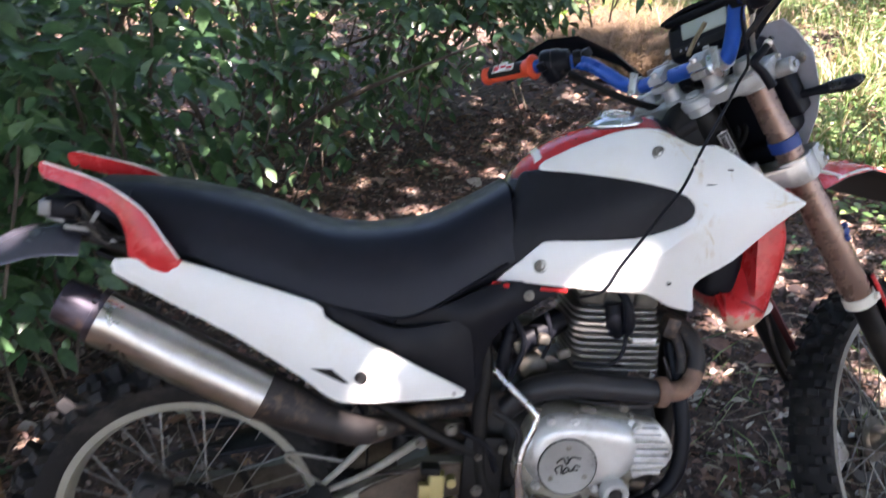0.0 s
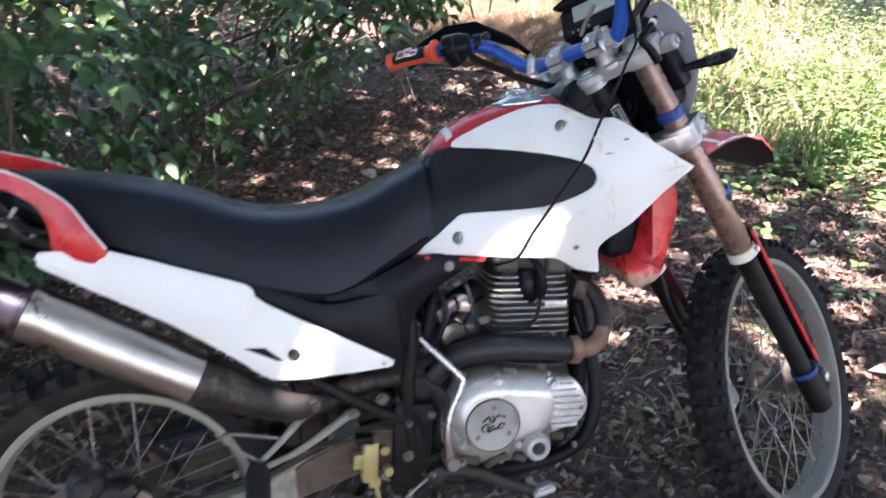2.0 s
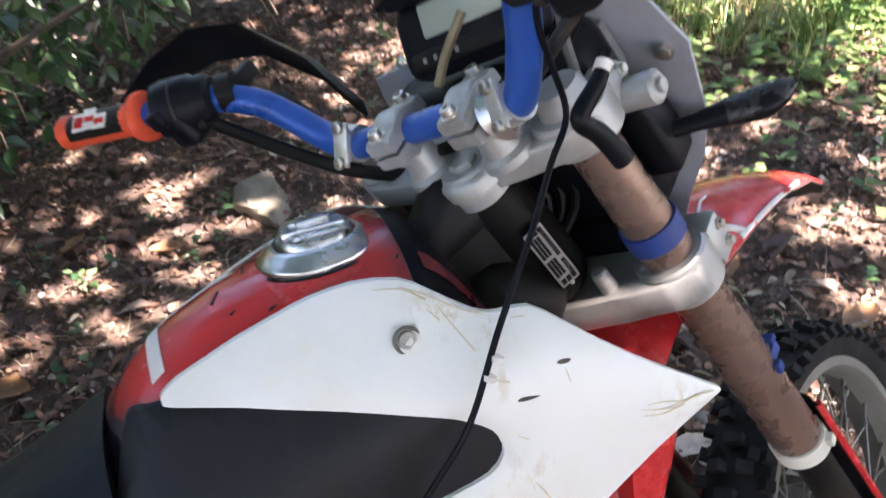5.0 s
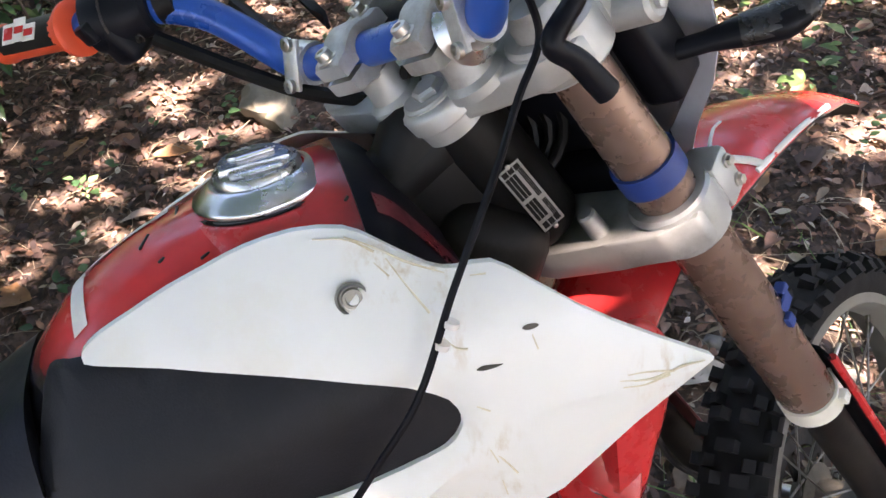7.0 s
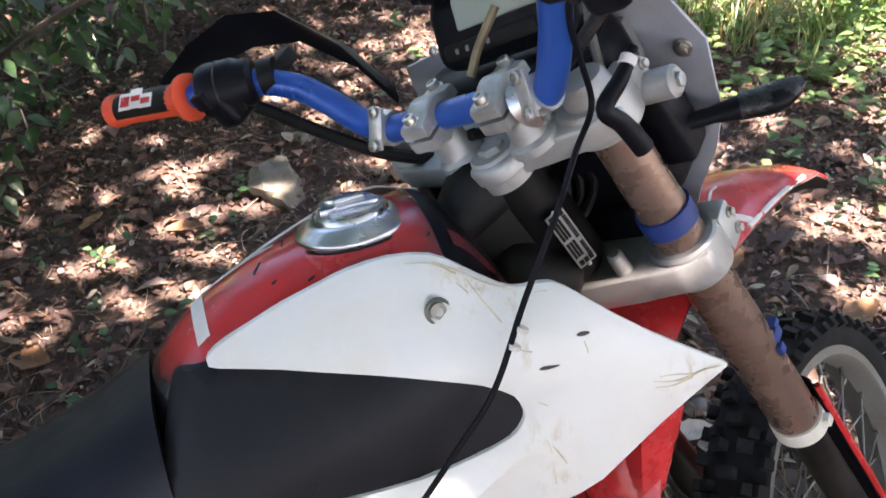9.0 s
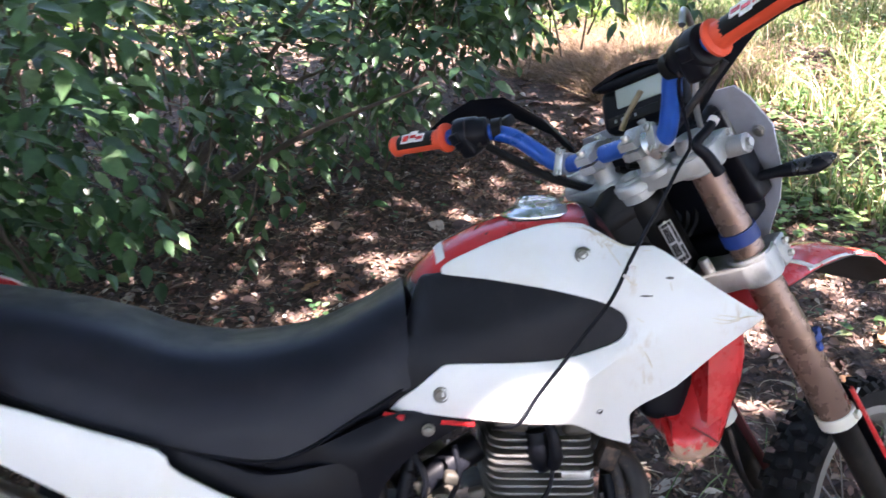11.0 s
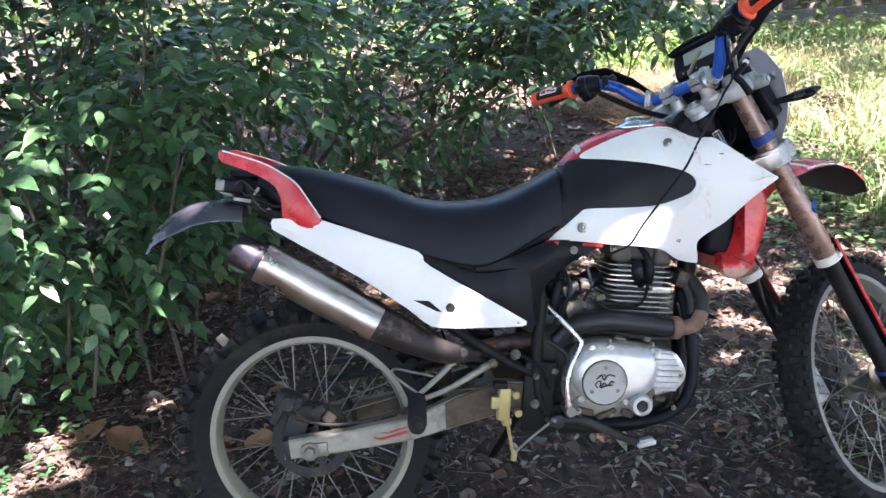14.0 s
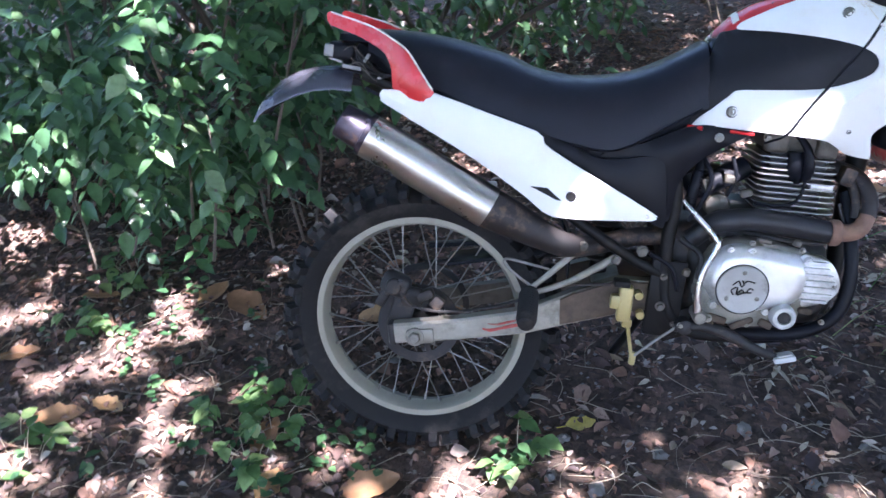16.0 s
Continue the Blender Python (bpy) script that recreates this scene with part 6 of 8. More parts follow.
for s in (RIGHT, LEFT):
    side = part("side_panel", panel(SIDE, side_depth, s, 0.006, 0.025, 0.009, 0.012, per=2), WHITE, BIKE, "white plastic side panel, a little yellowed", 40)
    add("side_bolt", SOOT, lambda bm: lathe(bm, [(0, 0.0105), (0.003, 0.010), (0.004, 0.008), (0.0015, 0.006)], (0.331, s * 0.1835, 0.636), (0, s, 0), 24), parent=side)
    add("tip_screw", STEEL, lambda bm: lathe(bm, [(0, 0.004), (0.002, 0.0035)], (0.485, s * 0.1645, 0.590), (0, s, 0), 12), parent=side)
    part("vent_slot", panel([(0.250, 0.6555), (0.284, 0.653), (0.312, 0.627), (0.30, 0.629), (0.28, 0.640)], lambda x, z: side_depth(x, z) + 0.0012, s, 0.002, 0.05, 0.0, 0.01, rounded=False), FRAME, side)
    cowl = part("tail_cowl", panel(COWL, lambda x, z: float(np.interp(x, (-0.17, -0.05, 0.0, 0.06), (0.092, 0.128, 0.156, 0.171))) - 0.15 * max(0, z - 0.93), s, 0.006, 0.025, 0.008, 0.012, per=2), RED, BIKE, "red plastic tail cowl with a worn white edge", 40)
    add("worn_edge", STICKER, lambda bm: tube(bm, [(x, s * y, z) for x, y, z in ((-0.158, 0.085, 0.9985), (-0.07, 0.113, 0.969), (-0.022, 0.138, 0.943), (0.008, 0.153, 0.920), (0.034, 0.161, 0.880), (0.056, 0.166, 0.846))], 0.0019, 6, 5), "pale worn edge", cowl)
    part("rear_side_cover", panel([(0.262, 0.756), (0.33, 0.732), (0.40, 0.703), (0.50, 0.708), (0.520, 0.685), (0.525, 0.62), (0.522, 0.560), (0.49, 0.575), (0.40, 0.63), (0.27, 0.72)], lambda x, z: 0.149 - 0.12 * max(0, x - 0.42), s, 0.01, 0.03, 0.006, 0.012), BLACK, BIKE, "black plastic cover behind the seat base")
    part("front_side_cover", panel([(0.392, 0.709), (0.47, 0.731), (0.558, 0.763), (0.62, 0.766), (0.69, 0.754), (0.655, 0.732), (0.60, 0.703), (0.565, 0.672), (0.545, 0.635), (0.532, 0.57), (0.515, 0.60), (0.50, 0.67)], lambda x, z: 0.138 - 0.06 * max(0, x - 0.45), s, 0.01, 0.03, 0.012, 0.02), BLACK, BIKE, "matt black plastic cover under the tank")
    add("cover_bolt", BOLT, lambda bm: bolt(bm, (0.622, s * 0.128, 0.744), (0, s, 0), 0.007, 0.007, 1.3))
for a, b, r in (((0.562, -0.108, 0.764), (0.590, -0.120, 0.761), 0.0045), ((0.64, -0.135, 0.757), (0.685, -0.142, 0.752), 0.0035)):
    add("trim_strip", RED, lambda bm: tube(bm, [a, b], r, 6, 1), "bit of red trim under the shroud")
add("tail_tray", BLACK, lambda bm: loft(bm, [[(x, -w, z - 0.012), (x, -w * 0.8, z), (x, 0, z + 0.004), (x, w * 0.8, z), (x, w, z - 0.012), (x, 0, z - 0.02)] for x, w, z in ((-0.150, 0.060, 0.955), (-0.12, 0.075, 0.952), (-0.075, 0.090, 0.950), (-0.03, 0.098, 0.945))]), "black tray between the tail cowls")
for pts in (((-0.150, -0.062, 0.915), (-0.120, -0.075, 0.930), (-0.095, -0.082, 0.905), (-0.070, -0.086, 0.880)), ((-0.125, -0.07, 0.905), (-0.100, -0.084, 0.885), (-0.075, -0.088, 0.862), (-0.048, -0.082, 0.850)), ((-0.135, -0.060, 0.890), (-0.105, -0.078, 0.896), (-0.085, -0.084, 0.872))):
    add("tail_wire", GRIME, lambda bm: tube(bm, pts, 0.0012, 6, 4), "frayed wire")
for at, size, turn in (((-0.125, -0.068, 0.886), (0.040, 0.003, 0.008), 12), ((-0.090, -0.080, 0.905), (0.007, 0.005, 0.020), 35), ((-0.062, -0.086, 0.862), (0.014, 0.004, 0.007), 40)):
    add("tail_bracket", FINS, lambda bm: block(bm, at, size, (0, turn, 0), 0.001, 1), "bit of bent bright bracket")
add("seat_tray", BLACK, lambda bm: loft(bm, [[(x, -w, lo), (x, w, lo), (x, w, hi), (x, -w, hi)] for x, w, lo, hi in ((-0.09, 0.05, 0.90, 0.945), (-0.02, 0.085, 0.85, 0.92), (0.06, 0.11, 0.80, 0.85), (0.25, 0.12, 0.70, 0.77), (0.45, 0.115, 0.64, 0.73), (0.58, 0.09, 0.68, 0.80))]))
add("tail_light", BLACK, lambda bm: [block(bm, (-0.148, -0.03, 0.918), (0.06, 0.075, 0.036), (0, 10, 0), 0.01, 3), block(bm, (-0.10, -0.02, 0.905), (0.05, 0.06, 0.05), (0, 25, 0), 0.008), block(bm, (-0.09, -0.02, 0.875), (0.12, 0.09, 0.018), (0, 15, 0), 0.005)], "dark broken tail light bracket")
add("reflector", PLATE, lambda bm: [block(bm, (-0.172, -0.055, 0.922), (0.020, 0.030, 0.026), (0, 10, 0), 0.003), block(bm, (-0.160, -0.060, 0.902), (0.030, 0.006, 0.006), (0, 20, 0), 0.001)], "cracked pale lamp glass")
add("tail_wiring", FRAME, lambda bm: [tube(bm, [(-0.12, -0.06, 0.93), (-0.09, -0.08, 0.90 - 0.01 * i), (-0.06 + 0.01 * i, -0.085, 0.87), (-0.04, -0.07, 0.85 + 0.01 * i)], 0.003, 6) for i in range(4)], "loose dark wiring")
add("rear_fender", GLOSS, lambda bm: loft(bm, [[(x - nx * t, y, z - nz * t - 0.046 * (abs(y) / 0.06) ** 2.2 * k) for t, seq in ((0, (-1, -0.66, -0.33, 0, 0.33, 0.66, 1)), (0.006, (1, 0.66, 0.33, 0, -0.33, -0.66, -1))) for y in (q * 0.058 for q in seq)]
                                                for x, z, nx, nz, k in ((-0.13, 0.880, 0.05, 1, 0.9), (-0.17, 0.888, 0.0, 1, 1), (-0.21, 0.886, -0.1, 1, 1), (-0.255, 0.876, -0.3, 0.95, 1), (-0.295, 0.858, -0.5, 0.85, 1), (-0.325, 0.834, -0.75, 0.65, 0.75), (-0.342, 0.810, -0.9, 0.4, 0.5), (-0.352, 0.785, -0.95, 0.3, 0.3))]), "short glossy black rear fender", angle=60)
SCOOP = [(1.050, 0.875), (1.080, 0.850), (1.086, 0.806), (1.078, 0.765), (1.064, 0.726), (1.053, 0.692), (1.040, 0.669), (1.013, 0.657), (0.987, 0.660), (0.975, 0.678), (0.970, 0.712), (0.968, 0.745), (0.985, 0.790), (1.018, 0.845)]


def scoop_depth(x, z):
    """Flush along the front and the bowl, sunk behind the front lip."""
    sunk = min(1, max(0, (1.026 - x) / 0.016)) * min(1, max(0, (z - 0.690) / 0.060))
    return 0.124 - 0.25 * max(0, x - 1.05) - 0.25 * max(0, 1.0 - x) - 0.075 * sunk * sunk * (3 - 2 * sunk)


scoop = part("lower_scoop", panel(SCOOP, scoop_depth, RIGHT, 0.008, 0.009, 0.008, 0.014, per=3), SCRAPED_RED, BIKE, "red plastic scoop with a scraped lower edge", 50)
part("far_scoop", panel(SCOOP, scoop_depth, LEFT, 0.008, 0.02, 0.008, 0.014, per=2), SCRAPED_RED, scoop)
add("scoop_bowl", SCRAPED_RED, lambda bm: loft(bm, [[(p.x, -0.116, p.y), (p.x, 0.116, p.y), (p.x, 0.116, p.y + 0.008), (p.x, -0.116, p.y + 0.008)] for p in spline([(0.976, 0.712, 0), (0.979, 0.682, 0), (0.990, 0.665, 0), (1.013, 0.661, 0), (1.036, 0.673, 0), (1.050, 0.700, 0)], 5)]), parent=scoop, angle=60)
# Added black block, painting the shade in the scoop's red recess.
add("scoop_shade", BLACK, lambda bm: block(bm, (0.988, 0, 0.775), (0.07, 0.18, 0.14), (0, 12, 0), 0.02, 3), parent=scoop)

# ---- steering ----
bars = [(-0.055, 0.385, -0.192), (-0.042, 0.27, -0.172), (-0.014, 0.212, -0.152), (0.0, 0.172, -0.124), (0.003, 0.150, -0.097), (-0.002, 0.122, -0.068), (-0.010, 0.092, -0.054), (-0.010, 0.05, -0.049), (-0.010, -0.05, -0.048), (-0.012, -0.090, -0.044),
        (-0.015, -0.112, -0.050), (-0.014, -0.143, -0.090), (-0.016, -0.168, -0.126), (-0.026, -0.21, -0.144), (-0.033, -0.254, -0.149), (-0.040, -0.378, -0.171)]
handlebar = add("handlebar", BLUE, lambda bm: tube(bm, [st(*p) for p in bars], 0.0135, 18, 6), "scratched blue handlebar")
for s in (RIGHT, LEFT):
    a, b = (st(-0.0430, 0.257, -0.1710), st(-0.0550, 0.380, -0.1955)) if s == LEFT else (st(-0.0335, -0.252, -0.149), st(-0.0400, -0.375, -0.171))
    sa, sb, sc = (0, 0, 0) if s == LEFT else (0.018, 0.026, 0.022)
    grip = add("grip", ORANGE, lambda bm: lathe(bm, [(0, 0.020), (0.002, 0.0245), (0.006, 0.0245), (0.010, 0.0178), (0.03, 0.0162), (0.11, 0.0162), (0.116, 0.0182), (0.124, 0.0182), (0.127, 0.013)], a, b - a, 28), "orange rubber grip with a worn black label", handlebar)
    way = (b - a).normalized()
    up = (-DOWN - way * (-DOWN).dot(way)).normalized()
    toward = (-S_AHEAD * 0.55 + up * 0.8).normalized()
    toward = (toward - way * toward.dot(way)).normalized()
    sidew = way.cross(toward)

    def label_shape(bm, r, lo, hi, spread):
        rows = [[a + way * t + (toward * math.cos(g) + sidew * math.sin(g)) * r for g in np.linspace(-spread, spread, 7)] for t in (lo, hi)]
        loft(bm, rows, False)
    add("grip_label", FRAME, lambda bm: label_shape(bm, 0.0168, 0.022, 0.108, 1.05), parent=grip)
    add("label_print", STICKER, lambda bm: [block(bm, a + way * t + toward * 0.0172 + sidew * 0.002 * k, (0.019, 0.018 + 0.003 * k, 0.0008), (0, 0, 14 * k), 0, 1, Matrix((way, sidew, toward)).transposed()) for t, k in ((0.052, -1), (0.068, 1), (0.085, 0))], "worn pale print", grip)
    add("label_mark", RED, lambda bm: [block(bm, a + way * t + toward * 0.0177 + sidew * 0.002 * k, (0.014, 0.006 + 0.005 * (k == 0), 0.0008), (0, 0, 30 * k), 0, 1, Matrix((way, sidew, toward)).transposed()) for t, k in ((0.052, -1), (0.068, 1), (0.085, 0))], "red angular marks", grip)
    inb = (st(-0.010, 0.204, -0.149) if s == LEFT else st(-0.020, -0.190, -0.138))
    spin = (a - inb).normalized()
    housing = add("switch_housing", BLACK, lambda bm: [lathe(bm, [(-0.004, 0.019), (0.0, 0.0235), (0.012, 0.0245), (0.016, 0.0275), (0.044, 0.0285), (0.052, 0.0265), (0.056, 0.020)], inb, spin, 28), block(bm, inb + spin * 0.030 + DOWN * 0.014 - S_AHEAD * 0.008, (0.040, 0.034, 0.040), bevel=0.009, segments=3, basis=S_BASIS),
                                             block(bm, inb + spin * 0.034 - S_AHEAD * 0.027 - DOWN * 0.006, (0.012, 0.020, 0.018), bevel=0.003, basis=S_BASIS)], "black switch housing", handlebar)
    add("housing_seam", SOOT, lambda bm: [lathe(bm, [(0.030, 0.0282), (0.0305, 0.0288), (0.0318, 0.0288), (0.0323, 0.0282)], inb, spin, 28), bolt(bm, inb + spin * 0.006 - S_AHEAD * 0.022 + DOWN * 0.012, -S_AHEAD, 0.004, 0.004, 1.3)], parent=housing)
    add("perch_clamp", FRAME, lambda bm: [lathe(bm, [(-0.026, 0.0150), (-0.026, 0.0185), (-0.010, 0.0185), (-0.010, 0.0150)], inb, spin, 24), block(bm, inb - spin * 0.018 + S_AHEAD * 0.022, (0.034, 0.018, 0.018), bevel=0.004, basis=S_BASIS)], parent=handlebar)
    add("lever", FRAME, lambda bm: tube(bm, [st(-0.005 + sa, s * 0.21 + sb, -0.145 + sc), st(0.03 + sa, s * 0.25 + sb, -0.150 + sc), st(0.035 + sa, s * 0.32 + sb, -0.155 + sc), st(0.025 + sa, s * 0.40 + sb, -0.160 + sc)], [0.007, 0.007, 0.006, 0.005], 10, 5, flat=0.7), "black control lever", handlebar)
    guard = [(0.050, 0.120, -0.055, 0.012), (0.080, 0.17, -0.098, 0.016), (0.105, 0.25, -0.148, 0.022), (0.108, 0.33, -0.166, 0.024), (0.085, 0.40, -0.166, 0.020), (0.045, 0.44, -0.160, 0.012)]
    add("hand_guard", BLACK, lambda bm: loft(bm, [[st(x, s * y, c - h), st(x + 0.008, s * y, c - h * 0.5), st(x + 0.011, s * y, c), st(x + 0.004, s * y, c + h), st(x, s * y, c + h), st(x + 0.006, s * y, c), st(x + 0.003, s * y, c - h * 0.5)] for x, y, c, h in ((gx, gy - sb * min(1, gy / 0.25), gc + sc * 0.8, gh) for gx, gy, gc, gh in guard)]), "black plastic hand guard", handlebar, 50)
    add("guard_bar", SOOT, lambda bm: tube(bm, [st(0.002, s * 0.10, -0.040), st(0.025, s * 0.15, -0.07), st(0.05, s * 0.20, -0.10)], 0.006, 8, 4), parent=handlebar)
    rb = s * 0.043 - 0.018

    def half_shell(bm, flip):
        """One half of a bar clamp: two bolt lobes with an arch over the bar between them."""
        prof = [(-0.031, 0.002), (-0.031, 0.013), (-0.027, 0.016), (-0.019, 0.0165), (-0.013, 0.0190), (-0.006, 0.0218), (0.0, 0.0225), (0.006, 0.0218), (0.013, 0.0190), (0.019, 0.0165), (0.027, 0.016), (0.031, 0.013), (0.031, 0.002)]
        loft(bm, [[st(-0.010 + x, rb + b, -0.0485 - flip * z * k) for x, z in prof] for b, k in ((-0.0145, 0.9), (-0.012, 1.0), (0.012, 1.0), (0.0145, 0.9))])
    riser = add("bar_clamp", CLAMP, lambda bm: half_shell(bm, 1), "silver handlebar clamp", handlebar)
    add("clamp_base", CLAMP, lambda bm: [half_shell(bm, -1), lathe(bm, [(-0.004, 0.0235), (0.004, 0.0235), (0.008, 0.0185), (0.018, 0.0165), (0.032, 0.0165)], st(-0.010, rb, 0.0), -DOWN, 28)], parent=riser)
    for d in (-0.0245, 0.0245):
        add("clamp_bolt", STEEL, lambda bm: [lathe(bm, [(0, 0.0085), (0.0015, 0.0085), (0.002, 0.0062), (0.0075, 0.0060), (0.0082, 0.0050), (0.0082, 0.0030), (0.0050, 0.0028)], st(d - 0.010, rb, -0.0640), -DOWN, 18)], parent=riser)
    strap_at, strap_way = (st(-0.0092, 0.085, -0.0528), (st(-0.002, 0.122, -0.068) - st(-0.010, 0.05, -0.049)).normalized()) if s == LEFT else (st(-0.0128, -0.100, -0.0455), (st(-0.012, -0.090, -0.044) - st(-0.015, -0.112, -0.050)).normalized())
    across = -S_AHEAD * 0.8 - DOWN * 0.6
    across = (across - strap_way * across.dot(strap_way)).normalized()
    upright = strap_way.cross(across)
    if upright.dot(DOWN) > 0:
        upright = -upright
    s_basis = Matrix((across, strap_way, upright)).transposed()
    strap = add("bar_strap", ALLOY, lambda bm: [lathe(bm, [(-0.0085, 0.0137), (-0.0085, 0.0172), (0.0085, 0.0172), (0.0085, 0.0137)], strap_at, strap_way, 28, True), block(bm, strap_at + across * 0.0172, (0.004, 0.017, 0.040), bevel=0.0012, basis=s_basis), block(bm, strap_at + across * 0.014, (0.010, 0.016, 0.030), bevel=0.003, basis=s_basis)], "bright silver strap round the bar", handlebar)
    if s == RIGHT:
        add("strap_edge", CHROME, lambda bm: loft(bm, [[strap_at + (across * math.cos(g) + upright * math.sin(g)) * r + strap_way * w for r, w in ((0.0175, 0.006), (0.0245, 0.016), (0.0252, 0.016), (0.0182, 0.006))] for g in np.linspace(-2.6, 0.6, 16)]), "bright bent edge of the clamp", strap)
    for k in (-0.016, 0.016):
        add("strap_screw", STEEL, lambda bm: lathe(bm, [(0, 0.0058), (0.004, 0.0056), (0.0045, 0.0046), (0.0045, 0.0028), (0.002, 0.0026)], strap_at + across * 0.0190 + upright * k, across, 16), parent=strap)


def clamp_plate(bm, c, thick, half, front, back):
    rings = []
    n = []
    for b, a0, a1 in ((-half, 0.005, 0.055), (-half * 0.8, -0.012, 0.068), (-half * 0.45, -0.004 + back * 0.5, 0.048), (0, back, front), (half * 0.45, -0.004 + back * 0.5, 0.048), (half * 0.8, -0.012, 0.068), (half, 0.005, 0.055)):
        n.append((b, a0, a1))
    low = [st(a0, b, c + thick / 2) for b, a0, a1 in n] + [st(a1, b, c + thick / 2) for b, a0, a1 in n[::-1]]
    high = [st(a0, b, c - thick / 2) for b, a0, a1 in n] + [st(a1, b, c - thick / 2) for b, a0, a1 in n[::-1]]
    loft(bm, [low, high])
    bmesh.ops.bevel(bm, geom=bm.edges[:], offset=0.004, segments=2, affect="EDGES", profile=0.5)


top_clamp = add("top_clamp", CLAMP, lambda bm: clamp_plate(bm, 0.012, 0.024, 0.140, 0.045, -0.030), "silver alloy top clamp")
add("stem_boss", CLAMP, lambda bm: [lathe(bm, [(-0.032, 0.022), (-0.030, 0.0265), (-0.018, 0.0275), (-0.016, 0.0300), (-0.004, 0.0305), (-0.001, 0.0285), (0.001, 0.024)], st(-0.014, -0.016, 0.0), -DOWN, 36)], parent=top_clamp)
add("stem_nut", CLAMP, lambda bm: [lathe(bm, [(-0.002, 0.0245), (0.002, 0.0245), (0.004, 0.0225), (0.004, 0.016), (0.003, 0.014)], st(-0.014, -0.016, 0.0), -DOWN, 32), lathe(bm, [(0.001, 0.0135), (0.010, 0.0135), (0.012, 0.011)], st(-0.014, -0.016, 0.003), -DOWN, 6)], parent=top_clamp)
low_clamp = add("lower_clamp", CLAMP, lambda bm: clamp_plate(bm, 0.195, 0.034, 0.140, 0.04, -0.03), "silver alloy lower clamp")
add("steering_stop", CLAMP, lambda bm: lathe(bm, [(0, 0.009), (0.022, 0.008), (0.024, 0.006)], st(-0.005, -0.055, 0.178), -DOWN, 16), parent=low_clamp)
for s in (RIGHT, LEFT):
    leg = add("fork_tube", BRONZE, lambda bm: lathe(bm, [(-0.014, 0.020), (-0.012, 0.0225), (0.06, 0.0230), (0.16, 0.0250), (0.30, 0.0272), (0.480, 0.0275), (0.486, 0.025)], st(0.028, s * 0.108, 0), DOWN, 40), "bronze upper fork tube, dulled and scratched")
    add("fork_cap", CLAMP, lambda bm: lathe(bm, [(-0.026, 0.012), (-0.025, 0.020), (-0.016, 0.0235), (0.0, 0.0245)], st(0.028, s * 0.108, 0), DOWN, 24), parent=leg)
    for c, h in ((0.012, 0.036), (0.195, 0.046)):
        add("clamp_boss", CLAMP, lambda bm: [lathe(bm, [(-h / 2, 0.0325), (-h / 2 + 0.003, 0.0350), (h / 2 - 0.003, 0.0350), (h / 2, 0.0325)], st(0.028, s * 0.108, c), DOWN, 32), block(bm, st(0.060, s * 0.126, c), (0.03, 0.032, h), bevel=0.005, basis=S_BASIS)], parent=leg)
        for k in (-0.011, 0.011):
            add("pinch_bolt", STEEL, lambda bm: bolt(bm, st(0.066, s * 0.142, c + k), S_LEFT * s, 0.0045, 0.005, 1.3), parent=leg)
    add("tape_band", TAPE, lambda bm: lathe(bm, [(0.132, 0.0268), (0.132, 0.0274), (0.153, 0.0276), (0.153, 0.0268)], st(0.028, s * 0.108, 0), DOWN, 32), "blue tape wrapped round", leg)
    add("zip_tie_band", CREAM, lambda bm: [lathe(bm, [(0.468, 0.0275), (0.469, 0.0300), (0.488, 0.0305), (0.490, 0.0275)], st(0.028, s * 0.108, 0), DOWN, 32), block(bm, st(0.030, s * 0.140, 0.478), (0.012, 0.010, 0.012), bevel=0.002, basis=S_BASIS),
                                           tube(bm, [st(0.055, s * 0.122, 0.476), st(0.085, s * 0.126, 0.472)], 0.002, 5, 1)], "pale ties round the fork seal", leg)
    add("fork_slider", FRAME, lambda bm: [lathe(bm, [(0.484, 0.0235), (0.50, 0.0210), (0.80, 0.0210), (0.81, 0.0255), (0.90, 0.0255), (0.905, 0.020)], st(0.028, s * 0.108, 0), DOWN, 28), block(bm, st(0.058, s * 0.104, 0.866), (0.075, 0.035, 0.06), bevel=0.012, segments=3, basis=S_BASIS)], "black lower fork leg", leg)
    guard = add("fork_guard", BLACK if s == RIGHT else DUSTY_RED, lambda bm: loft(bm, [[st(0.028 + 0.036 * math.cos(g), s * (0.108 + 0.036 * math.sin(g)), c) for g in (-0.9, -0.45, 0, 0.45, 0.9)] + [st(0.028 + 0.033 * math.cos(g), s * (0.108 + 0.033 * math.sin(g)), c) for g in (0.9, 0.45, 0, -0.45, -0.9)] for c in (0.440, 0.50, 0.60, 0.70, 0.795)]), "black fork guard with a red edge", leg)
    add("red_edge", RED, lambda bm: tube(bm, [st(0.028 + 0.037 * math.cos(0.85), s * (0.108 + 0.037 * math.sin(0.85)), c) for c in (0.445, 0.56, 0.68, 0.79)], 0.0045, 6, 3), parent=guard)
    add("blue_tie", TAPE, lambda bm: lathe(bm, [(0.797, 0.0262), (0.797, 0.0285), (0.808, 0.0285), (0.808, 0.0262)], st(0.032, s * 0.108, 0), DOWN, 24, True), parent=guard)
add("tape_scrap", TAPE, lambda bm: [block(bm, st(0.040, -0.1335, 0.343), (0.026, 0.0025, 0.014), (0, 12, 0), 0.0008, 1, S_BASIS), block(bm, st(0.052, -0.129, 0.336), (0.012, 0.010, 0.008), (20, 30, 0), 0.001, 1, S_BASIS), block(bm, st(0.030, -0.138, 0.350), (0.010, 0.006, 0.012), (0, -25, 0), 0.001, 1, S_BASIS)], "torn scrap of blue tape")
